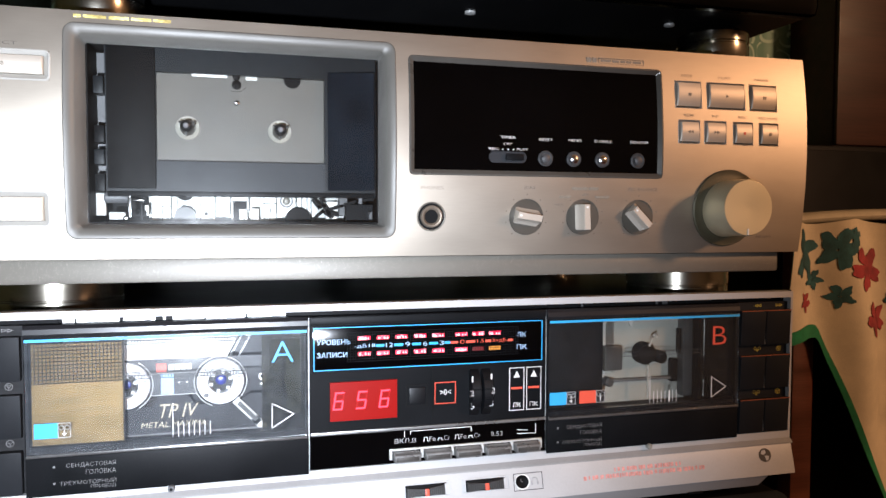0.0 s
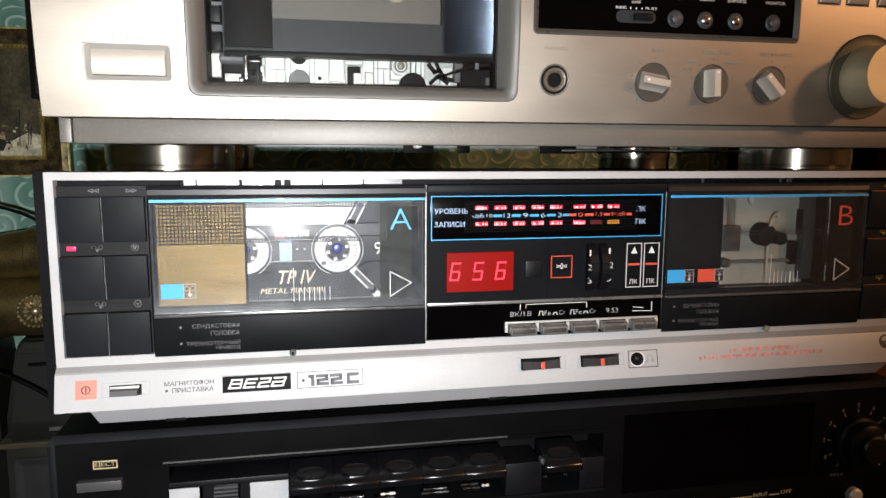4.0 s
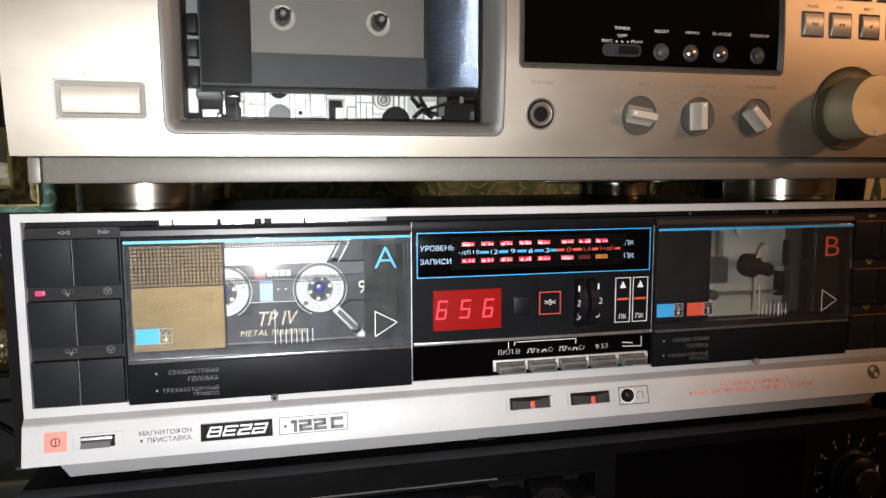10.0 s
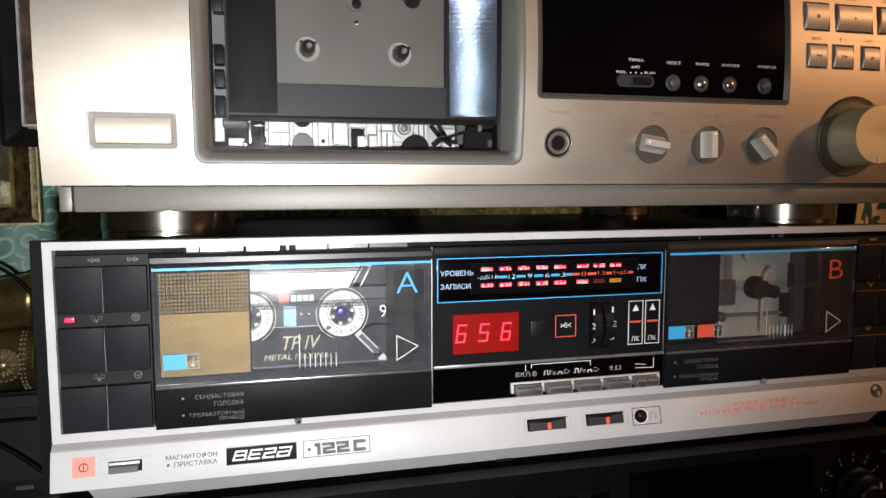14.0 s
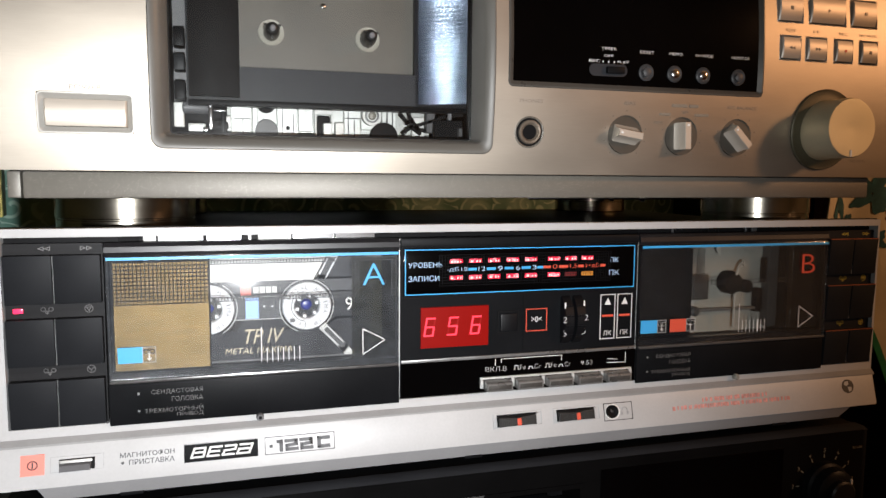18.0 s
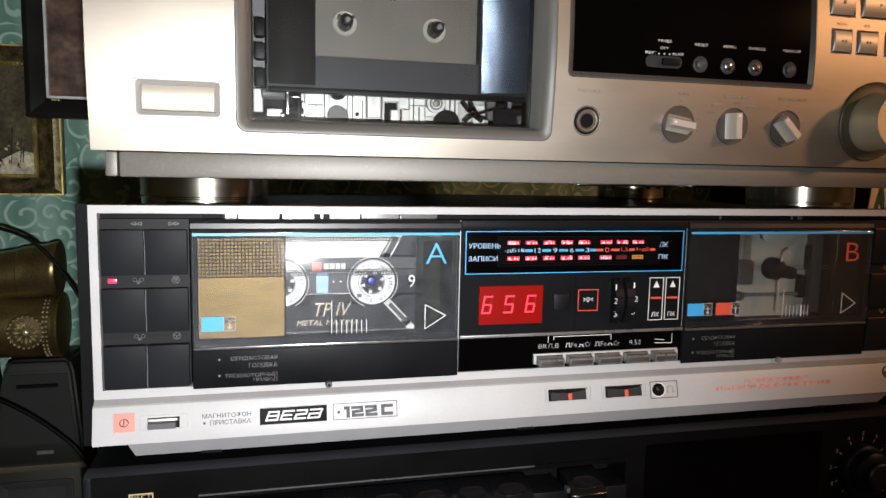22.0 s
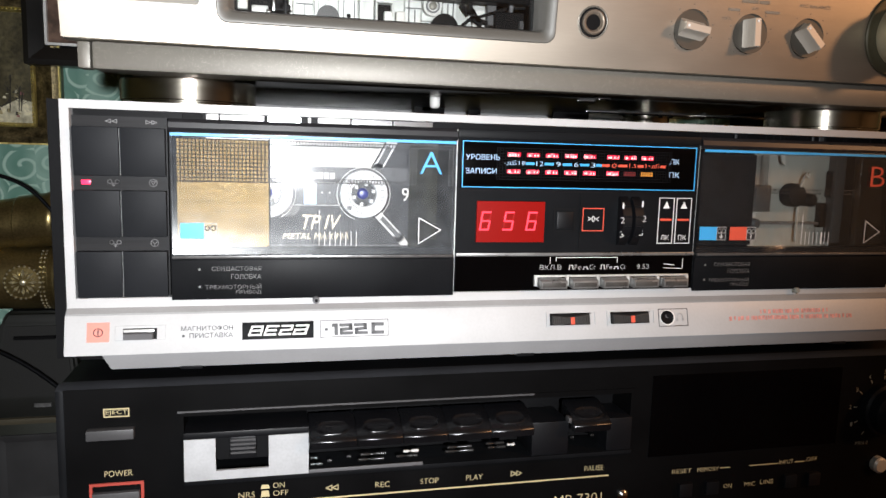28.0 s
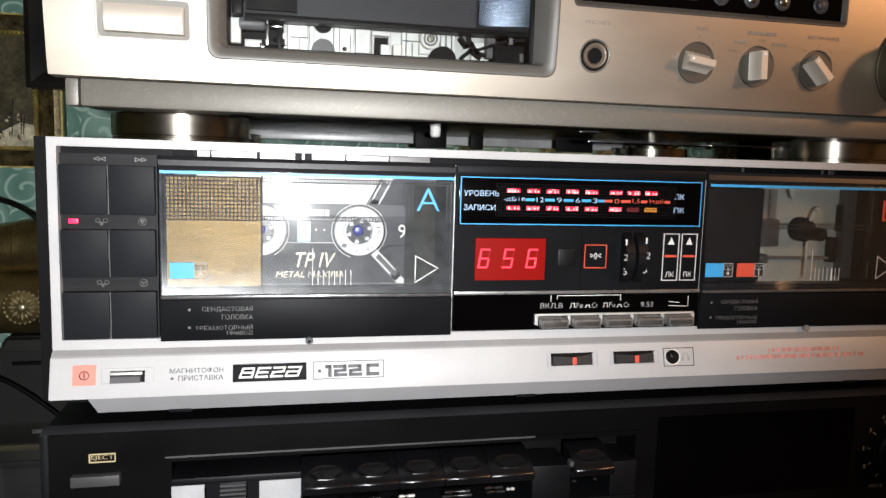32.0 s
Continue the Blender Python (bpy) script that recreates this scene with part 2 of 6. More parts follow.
BLACK_KEY = surface("black_key_plastic", (0.004, 0.0043, 0.0054), 0.42, 0.0, 0.2, (50, 50, 50), (2200, 2200, 2200), 0.06, 0.08, spec=0.28)
BLACK_GLOSS = surface("black_gloss", (0.001, 0.001, 0.0012), 0.10, 0.0, 0.3, (20, 20, 20), (600, 600, 600), 0.0, 0.04, spec=0.22)
BLACK_METAL = surface("black_painted_metal", (0.005, 0.005, 0.0055), 0.45, 0.0, 0.2, (20, 20, 20), (1200, 1200, 1200), 0.1, 0.08, spec=0.08)
KEY_SLATE = surface("slate_black_key", (0.0115, 0.0125, 0.0145), 0.5, 0.0, 0.12, (50, 50, 50), (2200, 2200, 2200), 0.06, 0.06, spec=0.10)
STRIP_GREY = surface("charcoal_strip", (0.015, 0.015, 0.016), 0.45, 0.0, 0.3, (15, 60, 200), (60, 900, 2500), 0.1, 0.08, spec=0.12)
PLATE_GREY = surface("matt_silver_plate", (0.42, 0.43, 0.44), 0.5, 0.2, 0.1, (60, 60, 60), (900, 900, 900), 0.1)
SOOT = surface("dark_inside", (0.0035, 0.0035, 0.004), 0.6, 0.0, 0.3, (60, 60, 60), (900, 900, 900), 0.1, spec=0.12)
BLUE_BLACK = surface("blue_black_plastic", (0.006, 0.0075, 0.0095), 0.45, 0.0, 0.15, (30, 30, 30), (1500, 1500, 1500), 0.06, spec=0.18)
WELL_GREY = surface("ribbed_grey_plastic", (0.078, 0.072, 0.062), 0.5, 0.1, 0.14, (40, 40, 40), (1600, 1600, 1600), 0.3)
BUTTON_METAL = surface("selector_metal", (0.32, 0.32, 0.315), 0.3, 0.7, 0.15, (80, 80, 80), (900, 900, 900), 0.05)
SELECTOR = surface("selector_face", (0.085, 0.08, 0.074), 0.36, 0.4, 0.25, (120, 120, 120), (900, 900, 900), 0.06)
DARK_GREY = surface("dark_grey_plastic", (0.05, 0.05, 0.052), 0.5, 0.0, 0.15, (40, 40, 40), (1600, 1600, 1600), 0.1)
MID_GREY = surface("mid_grey_plastic", (0.10, 0.10, 0.105), 0.5, 0.0, 0.12, (40, 40, 40), (1600, 1600, 1600), 0.1)
RIB_METAL = surface("blue_black_ribbed", (0.022, 0.029, 0.041), 0.085, 0.65, 0.25, (60, 60, 60), (250, 250, 7000), 0.0, 0.01, spec=0.15)
BAR_BLACK = surface("polished_black", (0.012, 0.012, 0.014), 0.3, 0.0, 0.1, (40, 40, 40), (1600, 1600, 1600), 0.02, 0.05, spec=0.7)
SLATE = surface("slate_plastic", (0.023, 0.025, 0.029), 0.5, 0.0, 0.12, (40, 40, 40), (1600, 1600, 1600), 0.05, spec=0.2)
WELL_PALE = surface("pale_grey_plate", (0.52, 0.52, 0.50), 0.5, 0.1, 0.08, (40, 40, 40), (1600, 1600, 1600), 0.1)
CHROME = surface("chrome", (0.75, 0.75, 0.76), 0.16, 1.0, 0.05, (60, 60, 60), (900, 900, 900), 0.0, 0.05)
STEEL = surface("zinc_plated_steel", (0.58, 0.58, 0.56), 0.42, 0.35, 0.1, (80, 80, 80), (900, 900, 900), 0.08)
FOOT_METAL = surface("turned_foot_metal", (0.36, 0.335, 0.28), 0.2, 1.0, 0.06, (60, 60, 300), (20, 20, 4000), 0.05, 0.04)
GOLD_FOIL = surface("brushed_gold_plate", (0.118, 0.079, 0.031), 0.38, 0.86, 0.25, (60, 60, 500), (400, 300, 5000), 0.3)
BRASS = surface("aged_brass", (0.33, 0.255, 0.11), 0.32, 0.88, 0.4, (25, 25, 25), (500, 500, 500), 0.2, 0.08)
GILT = surface("gilt_moulding", (0.85, 0.62, 0.22), 0.42, 0.8, 0.4, (80, 80, 80), (600, 600, 600), 0.8)
SILVER_LINE = surface("silver_fillet", (0.78, 0.78, 0.76), 0.4, 0.15, 0.15, (80, 80, 80), (900, 900, 900), 0.1)
BLUE_INK = surface("blue_print", (0.05, 0.36, 0.72), 0.4, 0.0, 0.05, bump=0.0)
RED_INK = surface("red_print", (0.66, 0.09, 0.05), 0.4, 0.0, 0.05, bump=0.0)
PALE_RED_INK = surface("worn_red_print", (0.72, 0.33, 0.29), 0.5, 0.0, 0.25, (500, 500, 500), bump=0.0)
CORAL = surface("coral_plastic", (0.72, 0.20, 0.15), 0.45, 0.0, 0.06, bump=0.03)
WHITE_INK = surface("white_print", (0.75, 0.75, 0.74), 0.5, 0.0, 0.05, bump=0.0)
GREY_INK = surface("grey_print", (0.36, 0.36, 0.36), 0.5, 0.0, 0.15, (300, 300, 300), bump=0.0)
BLACK_INK = surface("black_print", (0.02, 0.02, 0.022), 0.5, 0.0, 0.1, bump=0.0)
PALE_BLUE_INK = surface("pale_blue_print", (0.42, 0.60, 0.84), 0.5, 0.0, 0.08, bump=0.0)
FAINT_INK = surface("faint_grey_print", (0.17, 0.17, 0.17), 0.5, 0.0, 0.2, (300, 300, 300), bump=0.0)
TAUPE_INK = surface("taupe_print", (0.20, 0.175, 0.14), 0.5, 0.0, 0.1, bump=0.0)
CREAM_INK = surface("cream_gold_print", (0.60, 0.51, 0.29), 0.45, 0.1, 0.06, bump=0.0)
GOLD_INK = surface("gold_print", (0.44, 0.38, 0.27), 0.35, 0.5, 0.15, bump=0.0)
YELLOW_INK = surface("yellow_print", (0.55, 0.42, 0.05), 0.5, 0.0, 0.1, bump=0.0)
PAPER = surface("white_label", (0.78, 0.77, 0.74), 0.6, 0.0, 0.04, bump=0.03)
HUB_WHITE = surface("white_hub_plastic", (0.66, 0.67, 0.68), 0.4, 0.0, 0.05, bump=0.03)
BLUE_PLASTIC = surface("deep_blue_plastic", (0.02, 0.03, 0.22), 0.3, 0.0, 0.05, bump=0.0)
TAPE = surface("wound_tape", (0.030, 0.026, 0.024), 0.25, 0.2, 0.15, (30, 30, 30), (3000, 10, 3000), 0.05)
CLEAR = clear("clear_acrylic", (0.95, 0.96, 0.95), 1.0, 0.03, 0.008, 0.17)
# door panes with the camera's glare put into them, strongest for the first door
VEILED = clear("dusty_acrylic", (0.95, 0.96, 0.95), 1.0, 0.03, 0.0065, 0.15, 0.02)
FAINT_VEIL = clear("lightly_dusty_acrylic", (0.95, 0.96, 0.95), 1.0, 0.03, 0.0045, 0.17, 0.005)
CLEAR_SHELL = clear("clear_shell", (0.96, 0.96, 0.97), 0.3, 0.06, 0.0015, 0.15)
SMOKED = clear("smoked_acrylic", (0.95, 0.95, 0.93), 0.6, 0.05, 0.004)
OLIVE = clear("olive_acrylic", (0.40, 0.39, 0.29), 0.5, 0.05, 0.006)
RED_LED = led("red_led")
HOT_LED = glow("hot_led_core", (1.0, 0.36, 0.34), 2.6, (0.1, 0.02, 0.02))
MESH_INK = surface("fine_black_mesh", (0.004, 0.004, 0.005), 0.6, 0.0, 0.1, bump=0.0, spec=0.1)
UNDER_GLOSS = surface("dark_glossy_underside", (0.36, 0.36, 0.36), 0.3, 0.0, 0.25, (40, 40, 40), (700, 700, 700), 0.05, 0.06, spec=0.6)
FLAP_INK = surface("dim_grey_print", (0.15, 0.15, 0.15), 0.5, 0.0, 0.25, (300, 300, 300), bump=0.0)
DIM_LED = glow("unlit_led", (0.35, 0.01, 0.02), 0.10, (0.10, 0.02, 0.02))
AMBER_LED = glow("amber_led", (1.0, 0.35, 0.03), 0.35, (0.2, 0.1, 0.03))
COUNTER_RED = glow("counter_filter", (0.55, 0.003, 0.001), 0.2, (0.14, 0.003, 0.002))
FAINT_RED = glow("unlit_segment", (0.5, 0.004, 0.004), 0.42, (0.15, 0.01, 0.01))
DIGIT_RED = glow("digit_segment", (1.0, 0.05, 0.08), 1.8)
WALLPAPER = swirl_paper("green_wallpaper", (0.40, 0.58, 0.49), (0.13, 0.28, 0.22))
WOOD = surface("red_brown_veneer", (0.10, 0.032, 0.018), 0.35, 0.0, 0.35, (4, 60, 60), (30, 900, 900), 0.08)
PLASTER = surface("plain_wall", (0.35, 0.33, 0.28), 0.85, 0.0, 0.08, (4, 4, 4), (300, 300, 300), 0.2)

# ---- building helpers; millimetres, x along the stack, y away from the viewer, z up from 0.9 m ----
S, Z0 = 0.001, 0.9
WORLD = {}


def link(name, mesh, place, parent):
    ob = new(name, mesh)
    WORLD[ob] = Vector(place)
    ob.location = place
    if parent:
        ob.parent = parent
        ob.matrix_parent_inverse = Matrix.Translation(-WORLD[parent])
    return ob


def part(name, bm, material, parent=None, label="", smooth=True):
    """Links a bmesh in millimetres as one mesh object, centred on itself."""
    bmesh.ops.recalc_face_normals(bm, faces=bm.faces)
    xs = [v.co for v in bm.verts]
    c = Vector([(min(p[i] for p in xs) + max(p[i] for p in xs)) / 2 for i in range(3)])
    for v in bm.verts:
        v.co = (v.co - c) * S
    for f in bm.faces:
        f.smooth = smooth
    for e in bm.edges:
        if len(e.link_faces) == 2 and e.calc_face_angle(0) > 0.6:
            e.smooth = False
    me = bpy.data.meshes.new(name)
    bm.to_mesh(me)
    bm.free()
    me.materials.append(material)
    ob = link(name, me, (c.x * S, c.y * S, Z0 + c.z * S), parent)
    return tagged(ob, label)


def again(ob, dx, dy, dz, parent=None):
    """Another piece on the same mesh, shifted by millimetres."""
    p = parent or ob.parent
    o = link(ob.name.split(".")[0], ob.data, WORLD[ob] + Vector((dx, dy, dz)) * S, p)
    if "label" in ob:
        o["label"] = ob["label"]
    return o


def thing(name, x, y, z, label, category, group="", kind=""):
    ob = link(name, None, (x * S, y * S, Z0 + z * S), None)
    ob.empty_display_size = 0.02
    return tagged(ob, label, category, group, kind)


def box(x0, x1, y0, y1, z0, z1, bev=0.0, seg=2, bm=None):
    bm = bm or bmesh.new()
    before = set(bm.verts)
    bmesh.ops.create_cube(bm, size=1)
    vs = [v for v in bm.verts if v not in before]
    for v in vs:
        v.co = Vector((x0 + (v.co.x + 0.5) * (x1 - x0), y0 + (v.co.y + 0.5) * (y1 - y0), z0 + (v.co.z + 0.5) * (z1 - z0)))
    if bev:
        es = {e for v in vs for e in v.link_edges}
        bmesh.ops.bevel(bm, geom=list(es), offset=bev, segments=seg, profile=0.6, affect="EDGES")
    return bm


def plate(x0, x1, z0, z1, yf, yb, holes=(), step=400):
    """An upright sheet with rectangular openings right through it; yf may follow the height."""
    front = yf if callable(yf) else (lambda z: yf)
    xs, zs = {x0, x1}, {z0, z1}
    for a, b, c, d in holes:
        xs |= {a, b}
        zs |= {c, d}
    n = int((z1 - z0) / step)
    zs |= {z0 + (z1 - z0) * i / (n + 1) for i in range(1, n + 1)}
    xs, zs = sorted(v for v in xs if x0 <= v <= x1), sorted(v for v in zs if z0 <= v <= z1)
    bm = bmesh.new()
    fv, bv = {}, {}

    def vert(d, i, j, y):
        if (i, j) not in d:
            d[i, j] = bm.verts.new((xs[i], y, zs[j]))
        return d[i, j]

    solid = {(i, j) for i in range(len(xs) - 1) for j in range(len(zs) - 1)
             if not any(a < (xs[i] + xs[i + 1]) / 2 < b and c < (zs[j] + zs[j + 1]) / 2 < d for a, b, c, d in holes)}
    for i, j in solid:
        quad = [(i, j), (i + 1, j), (i + 1, j + 1), (i, j + 1)]
        bm.faces.new([vert(fv, *q, front(zs[q[1]])) for q in quad])
        bm.faces.new([vert(bv, *q, yb) for q in reversed(quad)])
        for (di, dj), (p, q) in {(0, -1): (0, 1), (1, 0): (1, 2), (0, 1): (2, 3), (-1, 0): (3, 0)}.items():
            if (i + di, j + dj) not in solid:
                a, b = quad[p], quad[q]
                bm.faces.new([fv[b], fv[a], bv[a], bv[b]])
    return bm


def rrect(x0, x1, z0, z1, r, y, n=5, side=8):
    """A round-cornered outline in the upright plane."""
    out = []
    for cx, cz, a0 in ((x1 - r, z1 - r, 0), (x0 + r, z1 - r, 90), (x0 + r, z0 + r, 180), (x1 - r, z0 + r, 270)):
        for k in range(n + 1):
            a = radians(a0 + 90 * k / n)
            px, pz = cx + r * math.cos(a), cz + r * math.sin(a)
            out.append((px, y(pz) if callable(y) else y, pz))
        (ax, az), (bx, bz) = {0: ((x1 - r, z1), (x0 + r, z1)), 90: ((x0, z1 - r), (x0, z0 + r)), 180: ((x0 + r, z0), (x1 - r, z0)), 270: ((x1, z0 + r), (x1, z1 - r))}[a0]
        for k in range(1, side):
            px, pz = ax + (bx - ax) * k / side, az + (bz - az) * k / side
            out.append((px, y(pz) if callable(y) else y, pz))
    return out


def loft(loops, cap=True, closed=False, bm=None):
    """A skin through outlines of equal length."""
    bm = bm or bmesh.new()
    rows = [[bm.verts.new(p) for p in lp] for lp in loops]
    n = len(rows[0])
    pairs = list(zip(rows, rows[1:])) + ([(rows[-1], rows[0])] if closed else [])
    for a, b in pairs:
        for k in range(n):
            bm.faces.new((a[k], a[(k + 1) % n], b[(k + 1) % n], b[k]))
    if cap and not closed:
        bm.faces.new(rows[0])
        bm.faces.new(rows[-1])
    return bm


def ring(x0, x1, z0, z1, w, yo, yi, r, back=3, lip=0.0):
    """A picture-frame moulding that falls from yo at its outside to yi at its inside."""
    yo_f = yo if callable(yo) else (lambda z: yo)
    return loft([rrect(x0, x1, z0, z1, r, lambda z: yo_f(z) + back),
                 rrect(x0, x1, z0, z1, r, lambda z: yo_f(z) + 0.25),
                 rrect(x0 + 0.3, x1 - 0.3, z0 + 0.3, z1 - 0.3, r - 0.3, yo_f),
                 rrect(x0 + w * 0.3, x1 - w * 0.3, z0 + w * 0.3, z1 - w * 0.3, max(0.3, r - w * 0.3), lambda z: yo_f(z) + lip),
                 rrect(x0 + w, x1 - w, z0 + w, z1 - w, max(0.3, r - w), yi),
                 rrect(x0 + w, x1 - w, z0 + w, z1 - w, max(0.3, r - w), lambda z: (yi(z) if callable(yi) else yi) + back)], closed=True)


def lathe(cx, cz, prof, seg=40, bm=None):
    """A turned form about an axis that points at the viewer; rows of radius and y."""
    return loft([[(cx + r * math.cos(2 * math.pi * k / seg), y, cz + r * math.sin(2 * math.pi * k / seg)) for k in range(seg)] for r, y in prof], bm=bm)


def lathe_z(cx, cy, prof, seg=48, bm=None):
    return loft([[(cx + r * math.cos(2 * math.pi * k / seg), cy + r * math.sin(2 * math.pi * k / seg), z) for k in range(seg)] for r, z in prof], bm=bm)


def lathe_x(cy, cz, prof, seg=40, tilt=0.0, bm=None):
    return loft([[(x, cy + r * math.cos(2 * math.pi * k / seg), cz + x * tilt + r * math.sin(2 * math.pi * k / seg)) for k in range(seg)] for r, x in prof], bm=bm)


def prism(points, y0, y1, bm=None):
    """A flat outline in x and z, given depth."""
    return loft([[(x, y0, z) for x, z in points], [(x, y1, z) for x, z in points]], bm=bm)


def outline(x0, x1, z0, z1, w, y0, y1):
    return plate(x0, x1, z0, z1, y0, y1, [(x0 + w, x1 - w, z0 + w, z1 - w)])


def stroke(points, w, y0, y1, bm=None):
    """A printed line through points in x and z."""
    bm = bm or bmesh.new()
    for (ax, az), (bx, bz) in zip(points, points[1:]):
        d = Vector((bx - ax, bz - az))
        d.normalize()
        nx, nz, ex, ez = -d.y * w / 2, d.x * w / 2, d.x * w / 2, d.y * w / 2
        prism([(ax + nx - ex, az + nz - ez), (bx + nx + ex, bz + nz + ez), (bx - nx + ex, bz - nz + ez), (ax - nx - ex, az - nz - ez)], y0, y1, bm)
    return bm


def arc(cx, cz, r, a0, a1, n=14):
    return [(cx + r * math.cos(radians(a0 + (a1 - a0) * k / n)), cz + r * math.sin(radians(a0 + (a1 - a0) * k / n))) for k in range(n + 1)]


def words(text, x0, x1, z0, z1, y, material, parent, label="", slant=0.0, name="lettering", weight=0.0):
    """Lettering that fills the given width and height, a hair proud of its ground."""
    cu = bpy.data.curves.new(name, "FONT")
    cu.body, cu.size, cu.resolution_u, cu.offset = text, 1.0, 3, weight
    tmp = new("tmp", cu)
    me = bpy.data.meshes.new_from_object(tmp)
    bpy.data.objects.remove(tmp)
    co = np.array([v.co[:] for v in me.vertices])
    lo, hi = co.min(0), co.max(0)
    bm = bmesh.new()
    bm.from_mesh(me)
    bpy.data.meshes.remove(me)
    for v in bm.verts:
        u, w = (v.co.x - lo[0]) / (hi[0] - lo[0]), (v.co.y - lo[1]) / max(1e-6, hi[1] - lo[1])
        zz = z0 + w * (z1 - z0)
        v.co = Vector((x0 + u * (x1 - x0) + slant * (zz - z0), y(zz) if callable(y) else y, zz))
    ob = part(name, bm, material, parent, label, smooth=False)
    return ob


def bars(spans, z0, z1, y, material, parent, label="", name="print_bar"):
    bm = bmesh.new()
    for a, b in spans:
        box(a, b, y, y + 0.12, z0, z1, bm=bm)
    return part(name, bm, material, parent, label, smooth=False)


def legend(text, x0, x1, z0, z1, y, material, parent):
    """Small wide-set lettering, a little narrower than its field."""
    c, w, h = (x0 + x1) / 2, (x1 - x0) * 0.42, (z1 - z0) * 0.43
    m = (z0 + z1) / 2
    return words(text, c - w, c + w, m - h, m + h, y, material, parent, weight=-0.008)

def ring_words(text, cx, cz, r, h, start, step, y, material, parent):
    """Letters set round a ring, their tops outwards."""
    for k, ch in enumerate(text):
        if ch == " ":
            continue
        w = {"I": 0.25, "M": 0.95}.get(ch, 0.75) * h
        ob = words(ch, cx - w / 2, cx + w / 2, cz + r - h / 2, cz + r + h / 2, y, material, parent, name="ring_letter")
        a = radians(start - step * k)
        c, n = math.cos(a), math.sin(a)
        for v in ob.data.vertices:
            p = (WORLD[ob] + v.co - Vector((cx * S, 0, Z0 + cz * S)))
            v.co = Vector((p.x * c - p.z * n + cx * S, p.y, p.x * n + p.z * c + Z0 + cz * S)) - WORLD[ob]


# ---- setting ----
def slab(name, x0, x1, y0, y1, z0, z1, material):
    return tagged(part(name, box(x0, x1, y0, y1, z0, z1), material), kind="structure")


slab("floor", -1500, 2600, -2600, 900, -920, -900, WOOD)
slab("ceiling", -1500, 2600, -2600, 900, 1600, 1640, PLASTER)
slab("wall_north", -1500, 2600, 500, 580, -900, 1600, WALLPAPER)
slab("wall_south", -1500, 2600, -2680, -2600, -900, 1600, PLASTER)
slab("wall_west", -1580, -1500, -2600, 500, -900, 1600, WALLPAPER)
slab("wall_east", 2600, 2680, -2600, 500, -900, 1600, PLASTER)

# the stand under the stack and the low cabinet beside it
stand = thing("stand", 215, 150, -900, "dark wooden stand under the stack of decks", "stand")
part("top_board", box(-20, 455, -12, 330, -162, -140, 2), WOOD, stand)
side = part("side_board", box(-18, 2, -8, 326, -900, -162, 1), WOOD, stand)
again(side, 451, 0, 0)
part("back_board", box(2, 433, 316, 326, -900, -162), WOOD, stand)
cab = thing("cabinet", -420, 420, -900, "low dark wooden cabinet beside the stand", "cabinet")
part("body", box(-800, -22, 330, 498, -900, -330, 2), WOOD, cab)
part("top_board", box(-810, -22, 322, 499, -330, -312, 2), WOOD, cab)

# ---- upper deck: pale champagne metal ----
def yf(z):
    return -12 + 0.0018 * (z - 185) ** 2


deck = thing("cassette_deck", 220, 140, 102, "champagne metal cassette deck with an empty well, standing on turned feet", "cassette deck", "stacked decks")
BTN = [(353, 368, 208.5, 222), (372, 394.5, 208.5, 222), (398, 414.5, 208.5, 222),
       (354.5, 366.5, 190, 201.5), (370, 382.5, 190, 201.5), (387.5, 399, 190, 201.5), (403.5, 415, 190, 201.5)]
holes = [(63.6, 203.2, 142.4, 231.4), (211.2, 344.8, 171.4, 227), (22.8, 57.2, 207.3, 219.7), (22.8, 56.2, 146.3, 161.2)] + [(c - 9.8, c + 9.8, 141.2, 160.8) for c in (270.5, 301, 332)] + [(a - 0.5, b + 0.5, c - 0.5, d + 0.5) for a, b, c, d in BTN]
part("front_panel", plate(5, 434, 132, 238, yf, 4, holes, 5), CHAMPAGNE, deck, "brushed champagne front panel")
part("body", plate(9, 430, 130, 240, 4.3, 300, [(16, 423, 138, 234)]), BLACK_METAL, deck, "black metal cover")
part("back_plate", box(9, 430, 300, 303, 130, 240), BLACK_METAL, deck)
part("inner_wall", box(16, 423, 60, 62, 138, 234), SOOT, deck)
part("lower_rail", box(14.6, 425, -2, 20, 121, 131.7, 1.2), BRONZE_PAINT, deck, "bronze-grey speckled lower rail")
part("rail_end", box(9, 13.8, -0.6, 8, 121.2, 131.6, 0.8), BRONZE_PAINT, deck)
part("underside", box(14, 424, 20, 298, 126.5, 129.8, 0.5), UNDER_GLOSS, deck, "glossy dark bottom plate")
foot = part("foot", lathe_z(46, 46, [(24, 102.1), (29, 102.6), (29.6, 103.4), (29.6, 110.6), (29.2, 110.9), (29.2, 111.4), (30, 111.8), (30, 120.4), (29.4, 121), (20, 121.4), (20, 126.7)]), FOOT_METAL, deck, "turned metal foot")
for dx, dy in ((345, 0), (0, 206), (345, 206)):
    again(foot, dx, dy, 0)
part("transit_post", lathe_z(183, 135, [(1.8, 119.4), (2.9, 120.2), (3.2, 122), (3.2, 126.7)], 20), PAPER, deck, "white plastic post")
part("rear_lip", box(14, 424, 288, 297.6, 119.5, 126.4, 0.6), UNDER_GLOSS, deck)
rod = part("brake_rod", lathe_x(84, 118.5, [(0.6, 262), (1.1, 263), (1.1, 386), (0.6, 387)], 14), CHROME, deck, "bright rod under the deck")
